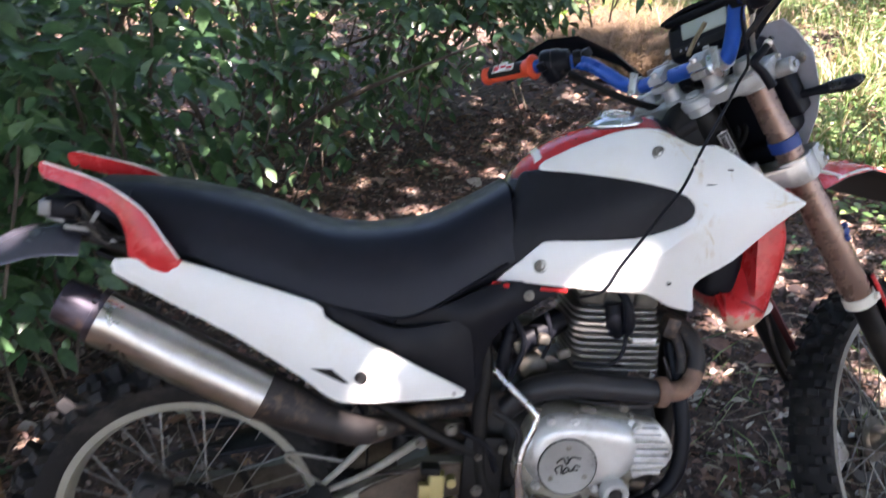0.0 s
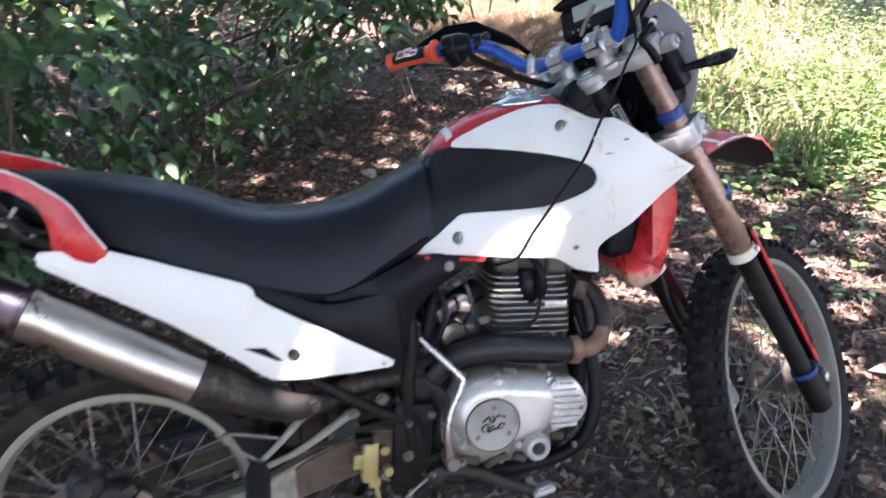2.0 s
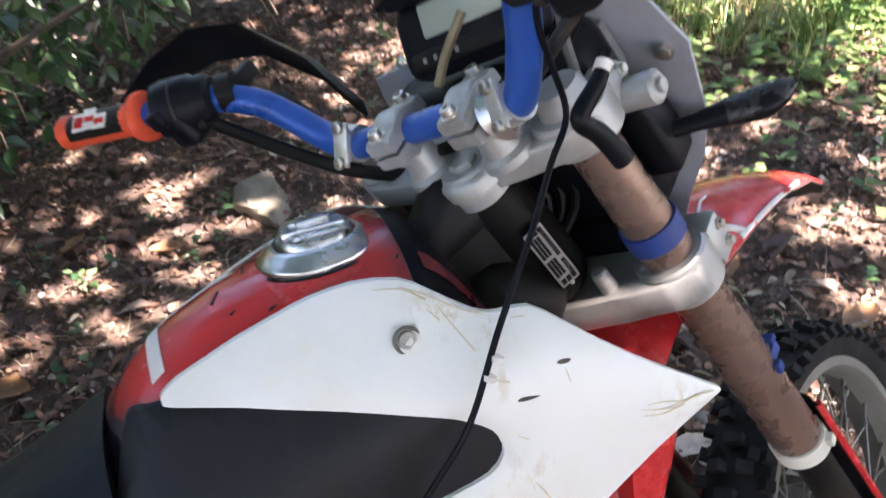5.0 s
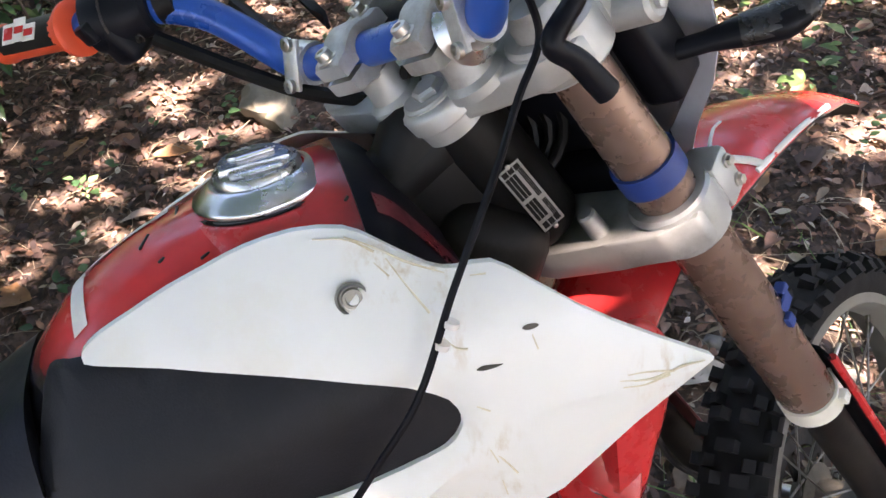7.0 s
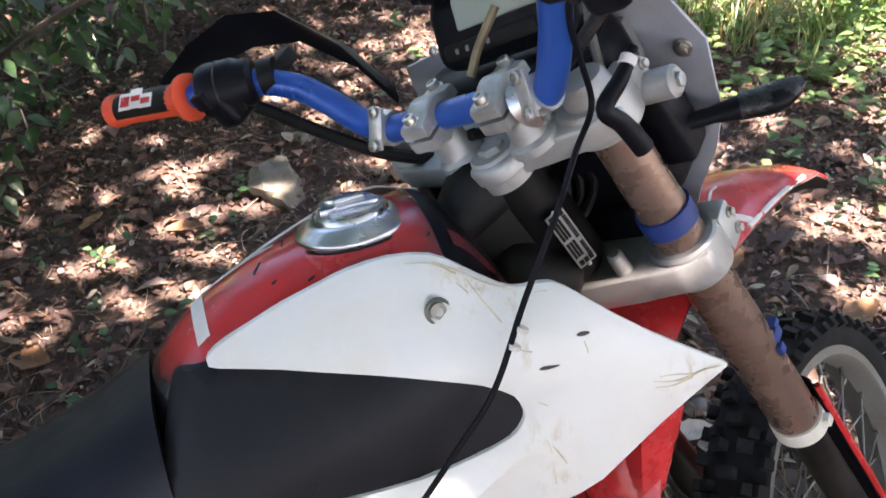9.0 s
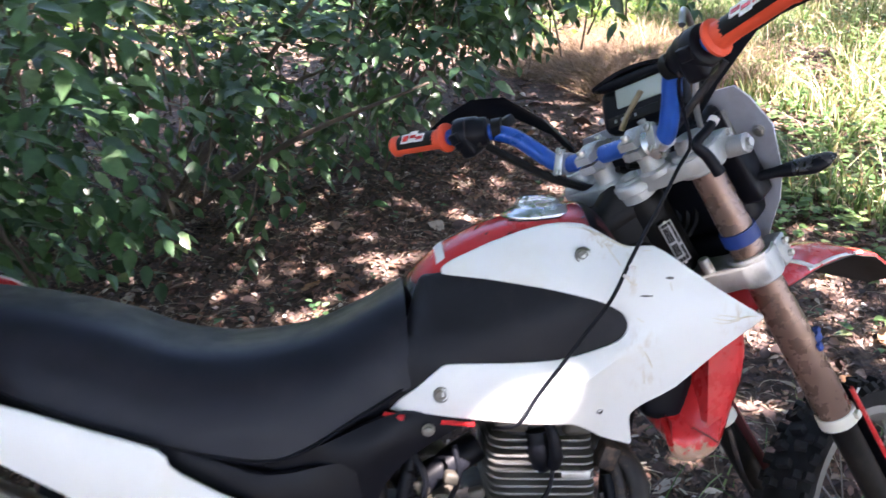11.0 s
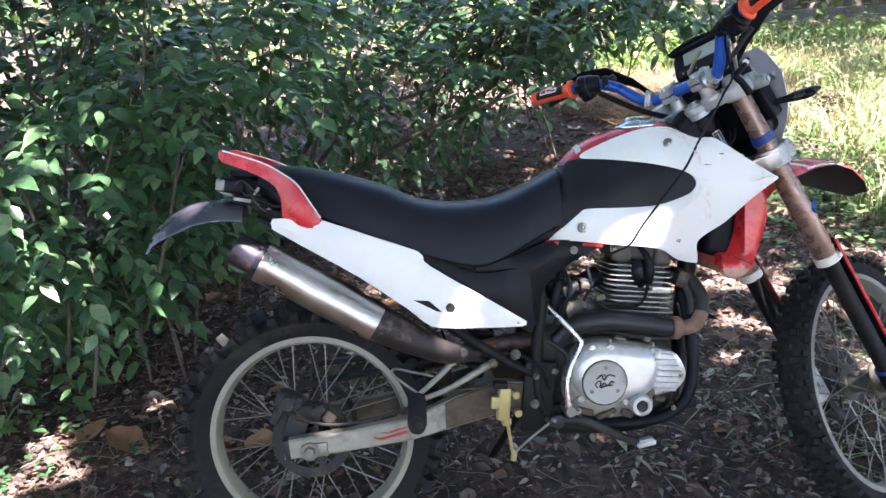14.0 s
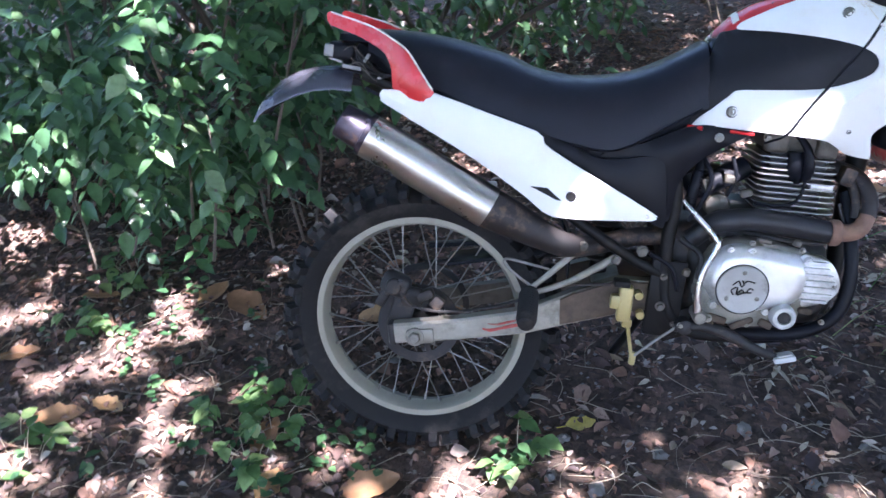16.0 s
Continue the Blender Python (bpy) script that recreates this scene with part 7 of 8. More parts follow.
add("front_axle", STEEL, lambda bm: [tube(bm, [st(0.082, -0.112, 0.866), st(0.082, 0.112, 0.866)], 0.011, 16, 1), bolt(bm, st(0.082, -0.112, 0.866), -S_LEFT, 0.012, 0.012)])
add("front_hose", SOOT, lambda bm: tube(bm, [st(-0.005, 0.07, 0.48), st(-0.02, 0.08, 0.58), st(0.0, 0.085, 0.68), st(0.0, 0.09, 0.77), st(0.02, 0.075, 0.83)], 0.004, 7))
add("front_caliper", ALLOY, lambda bm: [block(bm, st(-0.02, 0.075, 0.80), (0.06, 0.05, 0.10), bevel=0.01, segments=3, basis=S_BASIS)], "silver front brake caliper")
FENDER = ((-0.16, 0.335, 0.050, 0.03), (-0.09, 0.272, 0.060, 0.034), (-0.03, 0.240, 0.064, 0.036), (0.03, 0.230, 0.068, 0.040), (0.10, 0.232, 0.082, 0.046), (0.18, 0.252, 0.088, 0.044), (0.26, 0.292, 0.086, 0.036), (0.33, 0.350, 0.074, 0.026), (0.39, 0.425, 0.050, 0.014), (0.424, 0.478, 0.022, 0.004))


def fender_point(a, c, w, drop, q, lift=0.0):
    return st(a - lift * 0.6, q * w - 0.10 * max(0.0, a), c + drop * abs(q) ** 2.2 + lift)


def fender_skin(bm, lift, thick, trim=1.0):
    seq = (-1, -0.8, -0.5, -0.2, 0, 0.2, 0.5, 0.8, 1)
    loft(bm, [[fender_point(*row, q * trim, lift) for q in seq] + [fender_point(*row, q * trim, lift + thick) for q in seq[::-1]] for row in FENDER])


fender = add("front_fender", RED, lambda bm: fender_skin(bm, 0.0, 0.003), "red front fender with chipped white patches", angle=50)
# A second, dark brown skin just beneath the red one.
add("fender_inside", INNER, lambda bm: fender_skin(bm, 0.0034, 0.002, 0.995), "dark inner face", fender, angle=50)


def on_fender(a, q, lift=0.0015):
    xs = [row[0] for row in FENDER]
    c, w, drop = (float(np.interp(a, xs, [row[k] for row in FENDER])) for k in (1, 2, 3))
    return fender_point(a, c, w, drop, q, -lift)


for marks, r in ((((0.10, -0.45), (0.14, -0.62), (0.155, -0.85), (0.16, -0.98)), 0.004), (((0.14, -0.62), (0.18, -0.45), (0.20, -0.40)), 0.0025), (((0.15, -0.99), (0.22, -1.0), (0.29, -1.0)), 0.003)):
    add("chipped_patch", STICKER, lambda bm: tube(bm, [on_fender(*m) for m in marks], r, 6, 4, flat=0.5), "bare white chips", fender)

# ---- instruments ----
DASH_AT = st(0.088, -0.022, -0.076)
dash_up = (-DOWN * 0.80 + S_AHEAD * 0.50).normalized()
dash_face = S_LEFT.cross(dash_up).normalized()
if dash_face.dot(S_AHEAD) > 0:
    dash_face = -dash_face
D_BASIS = Matrix((S_LEFT, dash_up, dash_face)).transposed()
dash = add("instrument_panel", BLACK, lambda bm: [block(bm, DASH_AT - S_LEFT * 0.004, (0.154, 0.074, 0.042), bevel=0.018, segments=4, basis=D_BASIS), block(bm, DASH_AT - S_LEFT * 0.006 + dash_up * 0.036 + dash_face * 0.006, (0.140, 0.013, 0.055), bevel=0.006, segments=3, basis=D_BASIS)], "black digital instrument panel")
add("visor", BLACK, lambda bm: loft(bm, [[DASH_AT + S_LEFT * (0.075 * q - 0.007) + dash_up * (0.033 + 0.012 * (1 - q * q) + h) + dash_face * f for h, f in ((0.0, -0.018), (0.0, 0.034), (0.005, 0.036), (0.008, -0.018))] for q in np.linspace(-1, 1, 13)]), "arched black visor", dash)
add("display", LCD, lambda bm: block(bm, DASH_AT + dash_face * 0.0212 + dash_up * 0.012 - S_LEFT * 0.016, (0.098, 0.030, 0.004), bevel=0.003, basis=D_BASIS), "blank grey-green display", dash)
add("display_frame", FRAME, lambda bm: block(bm, DASH_AT + dash_face * 0.0205 - dash_up * 0.020, (0.112, 0.016, 0.004), bevel=0.002, basis=D_BASIS), parent=dash)
add("warning_mark", PLATE, lambda bm: [block(bm, DASH_AT + dash_face * 0.0228 - dash_up * 0.020 + S_LEFT * (0.0 + 0.013 * i), (0.004, 0.005, 0.0008), bevel=0, basis=D_BASIS) for i in range(4)], "tiny pale symbols", dash)
for k in (-1, 1):
    add("panel_screw", STEEL, lambda bm: bolt(bm, DASH_AT + dash_face * 0.020 + S_LEFT * 0.070 * k - dash_up * 0.012, dash_face, 0.004, 0.003, 1.4), parent=dash)


def mask_depth(b, c):
    return 0.158 - 0.9 * b * b - 0.25 * abs(c - 0.02)


def mask(bm):
    rows = []
    for c, w in ((-0.045, 0.150), (-0.02, 0.162), (0.03, 0.172), (0.10, 0.160), (0.14, 0.138), (0.18, 0.105), (0.22, 0.08)):
        outer = [st(mask_depth(w * q, c), w * q, c) for q in np.linspace(-1, 1, 13)]
        inner = [st(mask_depth(w * q, c) - 0.004, w * q, c) for q in np.linspace(1, -1, 13)]
        rows.append(outer + inner)
    loft(bm, rows)


mask_ob = add("headlight_mask", GREYM, mask, "pale grey headlight mask plate", angle=50)
for s in (RIGHT, LEFT):
    for c in (0.034,):
        add("mask_bolt", STEEL, lambda bm: bolt(bm, st(mask_depth(0.146, c) - 0.005, s * 0.146, c), -S_AHEAD, 0.007, 0.006, 1.4), parent=mask_ob)
add("headlight_shell", BLACK, lambda bm: [block(bm, st(0.092, 0.0, 0.06), (0.07, 0.23, 0.19), bevel=0.02, segments=3, basis=S_BASIS), block(bm, st(0.08, 0.0, 0.175), (0.08, 0.16, 0.06), bevel=0.02, segments=3, basis=S_BASIS)], "black back of the headlight", mask_ob)
for s in (RIGHT, LEFT):
    add("mask_bracket", CLAMP, lambda bm: block(bm, st(0.095, s * 0.10, 0.01), (0.08, 0.02, 0.05), bevel=0.006, basis=S_BASIS), "silver mask bracket", mask_ob)
add("bracket_barrel", CLAMP, lambda bm: [lathe(bm, [(0, 0.012), (0.002, 0.0145), (0.034, 0.0145), (0.037, 0.011)], st(0.060, -0.132, 0.022), -S_LEFT, 24), bolt(bm, st(0.060, -0.168, 0.022), -S_LEFT, 0.007, 0.005, 0)], "round silver bracket", mask_ob)
signal = add("turn_signal", BLACK, lambda bm: [block(bm, st(0.085, -0.125, 0.075), (0.045, 0.035, 0.085), bevel=0.008, segments=3, basis=S_BASIS), tube(bm, [st(0.085, -0.135, 0.085), st(0.095, -0.160, 0.090), st(0.103, -0.18, 0.094), st(0.113, -0.208, 0.100), st(0.127, -0.222, 0.102), st(0.134, -0.233, 0.102)], [0.0085, 0.0085, 0.012, 0.0145, 0.011, 0.002], 16, 5, flat=0.75)], "black stalk-mounted turn signal")
add("signal_cover", LEATHER, lambda bm: tube(bm, [st(0.104, -0.182, 0.0935), st(0.113, -0.205, 0.099), st(0.127, -0.2225, 0.1015), st(0.1335, -0.232, 0.102)], [0.0128, 0.0152, 0.0115, 0.0035], 16, 5, flat=0.75), "textured black lens cover", signal)

# ---- cables ----
add("cable_sleeve", BLACK, lambda bm: tube(bm, [(1.028, -0.13, 1.160), (1.012, -0.140, 1.142), (0.992, -0.148, 1.122), (1.008, -0.146, 1.106), (1.026, -0.146, 1.082)], [0.0045, 0.0065, 0.0075, 0.008, 0.009], 12, 6), "thick black cable sleeve")
add("white_band", STICKER, lambda bm: lathe(bm, [(-0.004, 0.007), (0.004, 0.007)], (1.020, -0.135, 1.151), (0.6, 0.4, 0.7), 14), "white tie on the cable")
add("throttle_cable", BLACK, lambda bm: tube(bm, [st(-0.025, -0.19, -0.14), st(-0.02, -0.165, -0.10), st(-0.012, -0.148, -0.06), (0.994, -0.122, 1.118), (0.972, -0.134, 1.088), (0.945, -0.150, 1.048), (0.903, -0.168, 0.988), (0.866, -0.182, 0.927), (0.830, -0.178, 0.879), (0.798, -0.170, 0.834), (0.770, -0.164, 0.795), (0.743, -0.160, 0.755), (0.715, -0.11, 0.73)], 0.0027, 8, 6), "thin black cable hanging across the shroud")
for p in ((0.897, -0.1735, 0.969), (0.888, -0.176, 0.957)):
    add("cable_tie", STICKER, lambda bm: lathe(bm, [(-0.002, 0.0055), (0.002, 0.0055)], p, (0.5, 0, 1), 10), "white cable tie")
LOOM = [([st(-0.01, 0.02 * i - 0.02, -0.02), st(0.06, 0.02 * i - 0.03, 0.03), st(0.05, 0.015 * i - 0.03, 0.12), Vector((0.96, 0.01 * i, 0.90))], 0.005) for i in range(4)]
LOOM += [([st(-0.03, -0.18, -0.15), st(0.03, -0.16, -0.12), st(0.07, -0.12, -0.05), st(0.06, -0.06, 0.03)], 0.006), ([st(-0.03, 0.20, -0.13), st(-0.02, 0.14, -0.06), st(-0.01, 0.10, -0.02), st(0.03, 0.05, 0.04)], 0.007)]
for way_of, r in LOOM:
    add("wiring", FRAME, lambda bm: tube(bm, way_of, r, 8), "black sheathed wiring")
add("brake_line", STEEL, lambda bm: tube(bm, [st(0.0, -0.20, -0.175), st(0.035, -0.19, -0.185), st(0.06, -0.165, -0.13), st(0.05, -0.13, -0.06), st(0.07, -0.10, 0.0)], 0.0045, 8), "grey front brake line")
add("yellow_wire", DRY_GRASS, lambda bm: tube(bm, [st(0.004, -0.030, -0.070), st(0.022, -0.040, -0.085), st(0.045, -0.062, -0.105)], 0.0042, 8))


# ---- fence, sheet and net at the clearing's edge ----
def board_fence(name, a, b, height, label):
    a, b = Vector(a), Vector(b)
    root = thing(name, label, "fence", at=Matrix.Translation(a))
    way = (b - a).normalized()
    across = Vector((-way.y, way.x, 0))
    basis = Matrix((way, across, Vector((0, 0, 1)))).transposed()
    rng = random.Random(9)
    n = int((b - a).length / 0.155)
    for i in range(n):
        h = height + rng.uniform(-0.03, 0.03)
        bm = bmesh.new()
        block(bm, way * (0.155 * i + 0.07) + Vector((0, 0, h / 2 + 0.02)) + across * rng.uniform(-0.004, 0.004), (0.143, 0.02, h), bevel=0.003, segments=1, basis=basis)
        part("board", bm, WOOD, root)
    for z in (0.35, height - 0.3):
        bm = bmesh.new()
        block(bm, way * (b - a).length / 2 + across * 0.035 + Vector((0, 0, z)), ((b - a).length, 0.045, 0.09), bevel=0.004, segments=1, basis=basis)
        part("rail", bm, WOOD, root)
    return root


board_fence("board_fence", (4.9, 9.9, 0.2), (10.0, 10.9, 0.25), 1.8, "dark weathered board fence behind the grass")
board_fence("board_fence", (5.75, 5.2, 0.05), (6.9, 7.6, 0.1), 1.5, "short run of dark weathered boards")


def sheet_wall():
    root = thing("grey_sheet_wall", "dull grey sheet hung on posts behind the net", "sheet wall", at=Matrix.Translation((5.65, 3.6, 0)))
    bm = bmesh.new()
    rows = []
    for i in range(61):
        y = -2.4 + 4.4 * i / 60
        x = 0.06 * y + 0.02 * math.sin(y * 21) + 0.012 * math.sin(y * 47 + 1)
        rows.append([(x, y, 0.02), (x + 0.01, y, 0.7), (x, y, 1.3), (x, y, 1.9), (x + 0.012, y, 1.9), (x + 0.012, y, 1.3), (x + 0.022, y, 0.7), (x + 0.012, y, 0.02)])
    loft(bm, rows)
    part("sheet", bm, SHEET, root, "grey sheet with soft folds", 60)
    for y in (-2.3, -0.85, 0.6, 1.95):
        bm = bmesh.new()
        tube(bm, [(0.09 + 0.06 * y, y, -0.05), (0.09 + 0.06 * y, y, 1.95)], 0.035, 10, 1)
        part("post", bm, WOOD, root)


sheet_wall()


def net_fence():
    root = thing("garden_net", "low sagging green garden net on thin stakes", "net", at=Matrix.Translation((4.25, 2.55, 0)))
    verts, faces = [], []

    def strand(p, q, w):
        k = len(verts)
        side = Vector((0.25, 1, 0)).normalized() * w if abs(p.y - q.y) < 0.02 else Vector((0, 0, w))
        for v in (p - side, p + side, q + side, q - side):
            verts.append(tuple(v))
        for v in (p - side, p + side, q + side, q - side):
            verts.append(tuple(v + Vector((0.002, 0, 0))))
        for f in ((0, 1, 2, 3), (7, 6, 5, 4), (0, 4, 5, 1), (1, 5, 6, 2), (2, 6, 7, 3), (3, 7, 4, 0)):
            faces.append(tuple(k + i for i in f))

    def at(y, z):
        return Vector((0.12 * y + 0.04 * math.sin(y * 5) * z, y, z * (0.44 + 0.05 * math.sin(y * 3))))
    for i in range(115):
        y = -1.9 + 3.3 * i / 114
        for k in range(5):
            strand(at(y, k / 5), at(y, (k + 1) / 5), 0.0022)
    for k in range(11):
        for i in range(57):
            y0, y1 = -1.9 + 3.3 * i / 57, -1.9 + 3.3 * (i + 1) / 57
            strand(at(y0, k / 10), at(y1, k / 10), 0.0018)
    me = bpy.data.meshes.new("mesh")
    me.from_pydata(verts, [], faces)
    me.materials.append(NET)
    ob = new("mesh", me)
    ob.parent = root
    tagged(ob, kind="stuff")
    for y in (-1.9, -0.8, 0.3, 1.4):
        bm = bmesh.new()
        tube(bm, [(0.12 * y + 0.01, y, -0.1), (0.12 * y + 0.01, y, 0.48)], 0.004, 8, 1)
        part("stake", bm, NET, root)


net_fence()


# ---- the tree behind ----
def far_tree():
    root = thing("tree", "dark-barked tree at the far side of the clearing", "tree", at=Matrix.Translation((4.25, 7.75, 0.05)))
    bm = bmesh.new()
    tube(bm, [(0, 0, -0.2), (0.02, 0, 0.25), (0.05, 0, 1.6), (0.0, 0.1, 3.4), (0.1, 0.1, 5.5)], [0.24, 0.17, 0.15, 0.12, 0.05], 14, 6)
    for a, z in ((0.4, 2.4), (2.2, 2.9), (3.9, 3.3), (5.3, 3.8)):
        tube(bm, [(0.03, 0, z), (0.9 * math.cos(a), 0.9 * math.sin(a), z + 0.6), (1.9 * math.cos(a), 1.9 * math.sin(a), z + 0.9)], [0.06, 0.04, 0.015], 8, 4)
    part("trunk", bm, BARK, root)
    rng = random.Random(71)
    spots = []
    for _ in range(2600):
        v = Vector((rng.gauss(0, 1), rng.gauss(0, 1), rng.gauss(0, 0.7)))
        p = Vector((0, 0, 4.2)) + v * 1.0
        a = rng.uniform(0, 6.28)
        way = Vector((math.cos(a), math.sin(a), rng.uniform(-0.6, 0.2))).normalized()
        up = Vector((rng.gauss(0, 0.4), rng.gauss(0, 0.4), 1))
        up = (up - way * up.dot(way)).normalized()
        spots.append((p, way, up, rng.uniform(0.1, 0.2), rng.uniform(0.06, 0.1)))
    ob = new("crown", leaf_mesh("crown", spots, CANOPY_LEAF))
    ob.parent = root
    tagged(ob, kind="stuff")


far_tree()


# ---- stones, twigs and fallen leaves near the bike ----
def stone(name, at, size, label, seed, material=STONE):
    rng = random.Random(seed)
    bm = bmesh.new()
    bmesh.ops.create_icosphere(bm, subdivisions=3, radius=1)
    off = Vector((rng.uniform(0, 50), rng.uniform(0, 50), 0))
    for v in bm.verts:
        k = 1 + 0.6 * noise.noise(v.co * 1.5 + off) + 0.22 * noise.noise(v.co * 3.5 + off)
        v.co = Vector((v.co.x * size[0], v.co.y * size[1], v.co.z * size[2])) * k
    ob = finish(name, bm, material, angle=40)
    x, y = at
    ob.matrix_world = pose(x, y, ground_height(x, y) + size[2] * 0.35, 0, 0, rng.uniform(0, 360))
    return tagged(ob, label, "stone", "stones on the path")


stone("stone", (0.88, 1.84), (0.11, 0.075, 0.058), "pale mossy stone lying at the path's edge", 1)
stone("stone", (1.02, 2.08), (0.03, 0.025, 0.025), "small pale stone beside the larger one", 2)
for i, (x, y, r) in enumerate(((0.752, 0.02, 0.022), (1.05, -0.12, 0.030), (0.55, -0.08, 0.016), (0.90, -0.06, 0.018), (0.30, -0.15, 0.017), (0.62, 0.35, 0.02), (1.25, -0.30, 0.020), (0.98, -0.32, 0.014), (-0.45, 0.35, 0.013), (0.2, 0.25, 0.014), (1.62, 0.55, 0.03), (1.75, 0.45, 0.028), (0.40, -0.20, 0.022), (0.58, -0.26, 0.024), (0.46, -0.30, 0.015), (0.78, -0.22, 0.018), (0.33, -0.02, 0.016), (0.86, -0.16, 0.016), (0.22, -0.28, 0.014), (0.70, -0.34, 0.020), (1.12, -0.22, 0.016), (-0.2, -0.3, 0.018), (-0.35, -0.12, 0.014), (-0.62, 0.25, 0.016))):
    stone("pebble", (x, y), (r, r * 0.75, r * 0.6), "rounded grey pebble half sunk in soil", 20 + i, PEBBLE)


def scatter_bits():
    rng = random.Random(81)
    bm = bmesh.new()
    for _ in range(420):
        x, y = rng.uniform(-1.6, 2.6), rng.uniform(-0.7, 3.2)
        a, l = rng.uniform(0, 6.28), rng.uniform(0.03, 0.16)
        z = ground_height(x, y) + 0.012
        tube(bm, [(x, y, z), (x + 0.5 * l * math.cos(a), y + 0.5 * l * math.sin(a), z + rng.uniform(0, 0.012)), (x + l * math.cos(a + 0.3), y + l * math.sin(a + 0.3), z)], rng.uniform(0.0008, 0.0026), 4, 2)
    tagged(finish("twig_litter", bm, BARK), "thin dry twigs strewn over the soil", "twigs", kind="stuff")
    verts, faces = [], []
    for _ in range(3200):
        x, y, r = rng.uniform(-1.8, 3.0), rng.gauss(0.1, 0.8), rng.lognormvariate(-5.2, 0.5)
        z = ground_height(x, y) + r * 0.2
        k = len(verts)
        s = [rng.uniform(0.7, 1.3) for _ in range(6)]
        verts += [(x + r * s[0], y, z), (x, y + r * s[1], z), (x - r * s[2], y, z), (x, y - r * s[3], z), (x + r * 0.2, y, z + r * 0.7 * s[4]), (x, y, z - r)]
        for i in range(4):
            faces += [(k + i, k + (i + 1) % 4, k + 4), (k + (i + 1) % 4, k + i, k + 5)]
    me = bpy.data.meshes.new("gravel")
    me.from_pydata(verts, [], faces)
    me.materials.append(PEBBLE)
    me.polygons.foreach_set("use_smooth", [True] * len(me.polygons))
    tagged(new("gravel", me), "fine grey grit in the soil", "gravel", kind="stuff")


scatter_bits()


def dry_stalks():
    """Thin bent stalks of dead grass lying about."""
    rng = random.Random(83)
    bm = bmesh.new()
    for _ in range(1700):
        x, y = rng.uniform(-1.4, 3.0), rng.uniform(-0.75, 3.0)
        a, l, bend = rng.uniform(0, 6.28), rng.uniform(0.05, 0.2), rng.uniform(-1.2, 1.2)
        z = ground_height(x, y) + 0.008
        pts = [(x + l * t * math.cos(a + bend * t), y + l * t * math.sin(a + bend * t), z + 0.02 * rng.random() * math.sin(3.1 * t)) for t in (0, 0.35, 0.7, 1)]
        tube(bm, pts, rng.uniform(0.0005, 0.0012), 4, 2)
    tagged(finish("dry_stalks", bm, STALK), "thin pale dead grass stalks lying on the soil", "stalks", kind="stuff")


dry_stalks()


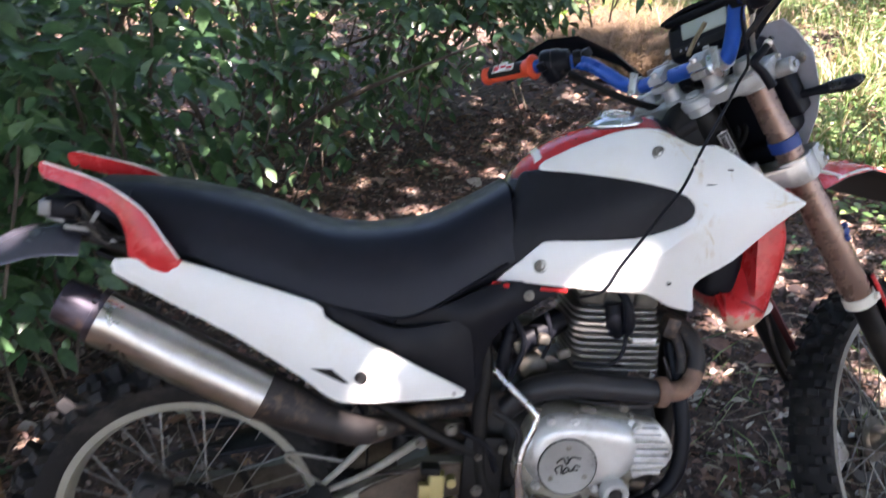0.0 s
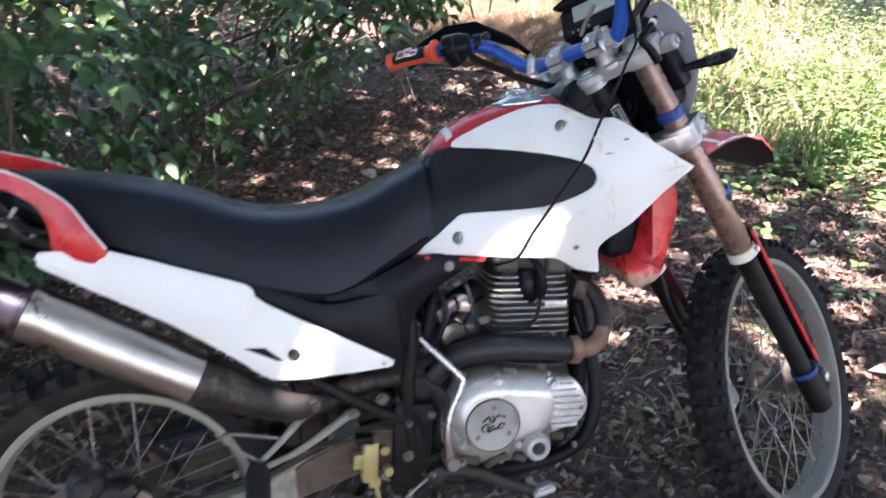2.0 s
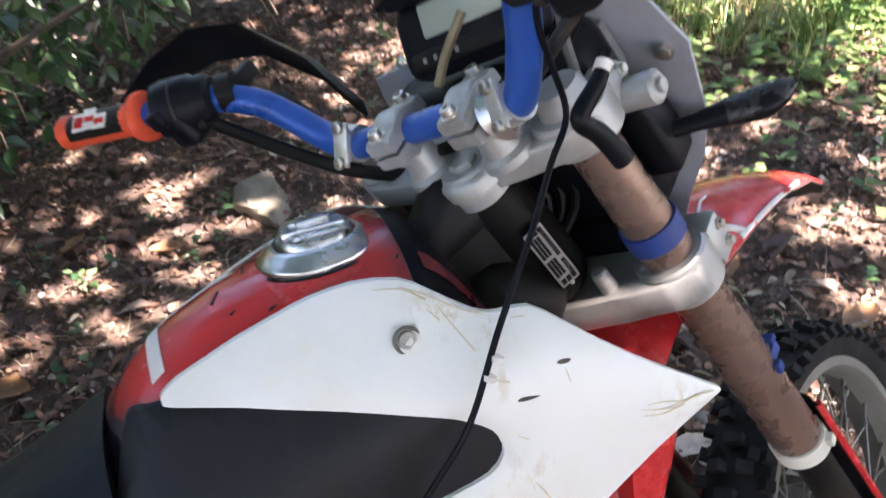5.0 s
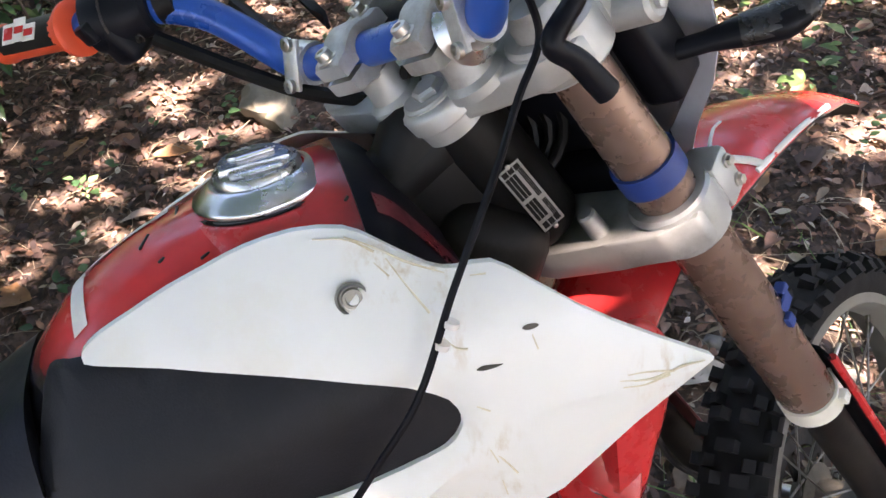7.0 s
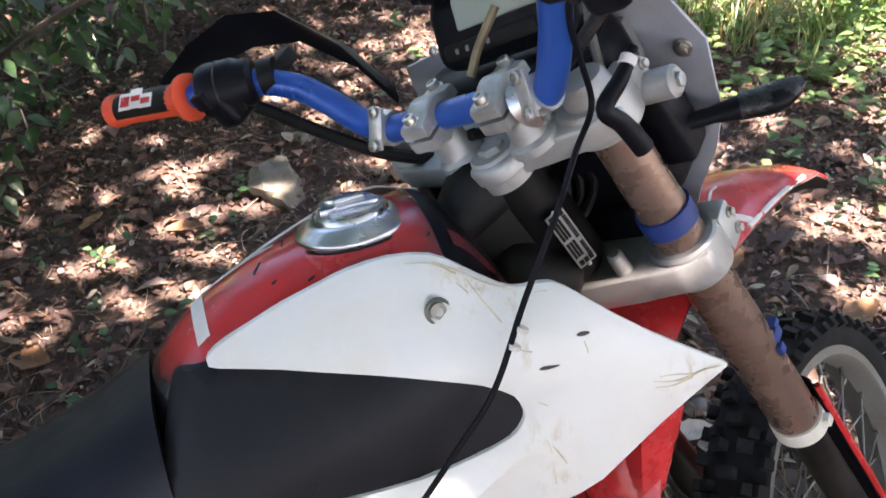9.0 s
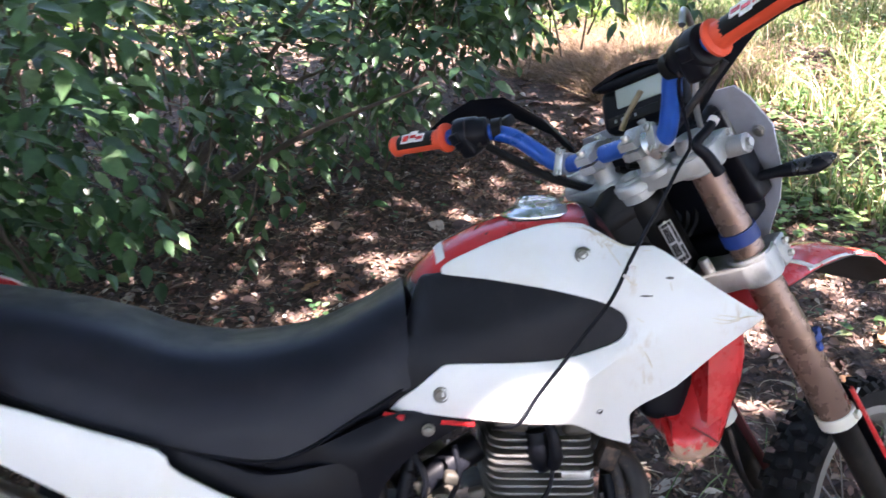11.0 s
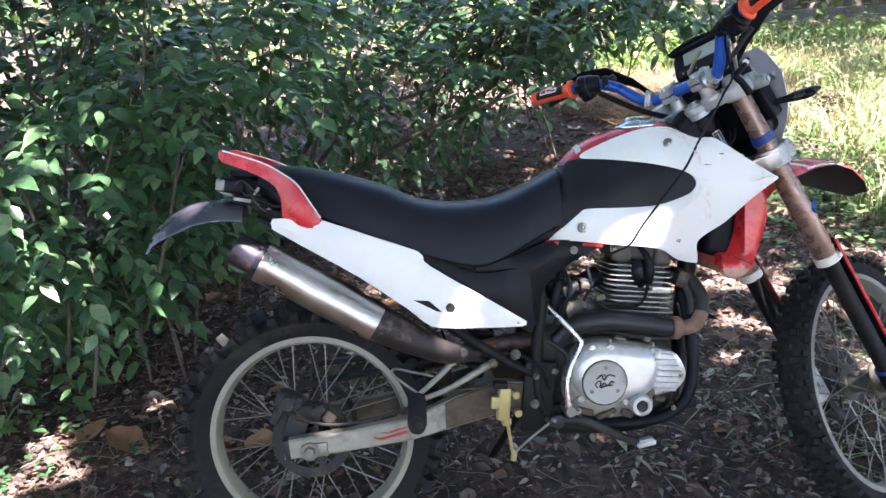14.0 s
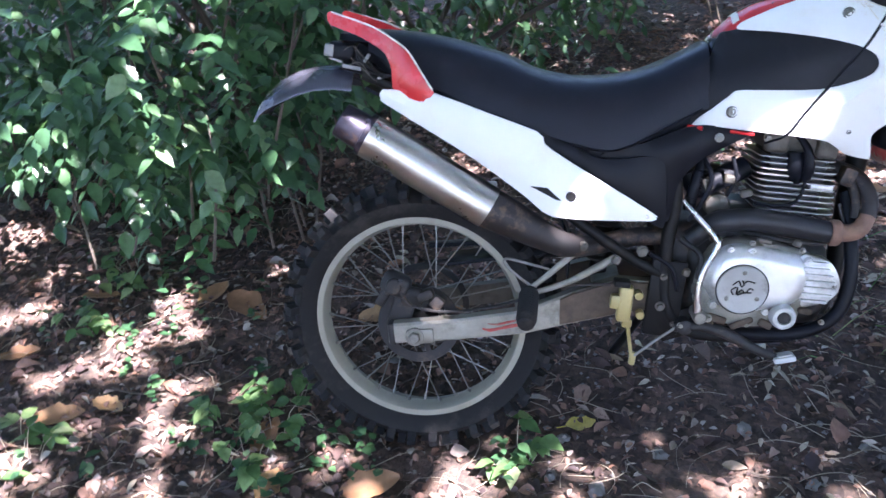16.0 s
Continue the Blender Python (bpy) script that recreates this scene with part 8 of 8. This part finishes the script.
def fallen_leaf(at, length, turn, material, label, curl=0.3, seed=0, lift=0.0):
    """One dry leaf with a midrib fold, a wavy rim and a stalk."""
    rng = random.Random(seed)
    bm = bmesh.new()
    n = 9
    rows = []
    for i in range(n):
        t = i / (n - 1)
        w = 0.30 * length * math.sin(math.pi * min(1, t * 0.94 + 0.05)) ** 0.75 * (1 + 0.18 * rng.uniform(-1, 1))
        z = curl * length * (0.5 * (t - 0.45) ** 2) + 0.004
        rows.append([(length * (t - 0.5), q * w, z + curl * abs(q) ** 1.6 * w * 0.9 + rng.uniform(-0.03, 0.03) * length * abs(q)) for q in (-1, -0.5, 0, 0.5, 1)])
    grid = [[bm.verts.new(p) for p in r] for r in rows]
    for a, b in zip(grid, grid[1:]):
        for k in range(4):
            bm.faces.new((a[k], a[k + 1], b[k + 1], b[k]))
    made = bmesh.ops.extrude_face_region(bm, geom=bm.faces[:])
    for v in (g for g in made["geom"] if isinstance(g, bmesh.types.BMVert)):
        v.co.z += 0.0012
    tube(bm, [(-0.5 * length, 0, 0.006), (-0.68 * length, 0.02 * length, 0.004), (-0.82 * length, 0.05 * length, 0.002)], 0.0013, 5, 3)
    ob = finish("fallen_leaf", bm, material, angle=80)
    x, y = at
    ob.matrix_world = pose(x, y, ground_height(x, y) + 0.008 + lift, rng.uniform(-14, 14), rng.uniform(-14, 14), turn)
    return tagged(ob, label, "leaf", "fallen leaves")


fallen_leaf((0.375, 0.02), 0.075, 20, YELLOW_LEAF, "yellow fallen leaf lying flat on dark soil", 0.15, 1)
for i, (x, y, l, turn) in enumerate(((-0.58, 0.46, 0.14, -35), (-0.70, 0.52, 0.11, 60), (1.22, -0.05, 0.13, 100), (0.72, -0.42, 0.12, 70), (0.42, -0.33, 0.11, 30), (0.55, -0.30, 0.10, -20), (-0.33, -0.22, 0.09, 80), (0.10, -0.38, 0.10, 10), (-0.18, 0.42, 0.10, 15), (0.02, 0.50, 0.09, -50),
                                     (-1.15, 0.20, 0.10, 25), (0.90, -0.28, 0.09, -15), (1.45, -0.35, 0.10, 40), (1.75, 0.25, 0.09, 75), (2.05, 0.70, 0.10, 20), (2.35, 0.55, 0.09, -30), (2.6, 0.35, 0.11, 10), (0.60, 1.70, 0.09, 0), (0.35, 1.85, 0.08, 50), (1.45, 1.25, 0.08, -20), (1.9, 1.0, 0.09, 65), (0.75, 1.2, 0.09, -70), (-0.9, -0.05, 0.10, 30), (-0.55, -0.35, 0.09, -60), (-0.38, -0.05, 0.10, 75), (-0.1, -0.2, 0.12, 20), (0.35, -0.45, 0.11, -40), (-1.05, 0.5, 0.1, 10), (-0.8, 0.0, 0.08, -20), (2.2, 1.25, 0.11, 35), (2.75, 0.9, 0.12, -15), (1.25, 1.75, 0.08, 60), (0.2, 1.3, 0.09, -30), (1.05, 0.85, 0.1, 15))):
    fallen_leaf((x, y), l * 1.15, turn, BROWN_LEAF, "curled brown fallen leaf on the soil", 0.35 + 0.1 * (i % 3), 30 + i)
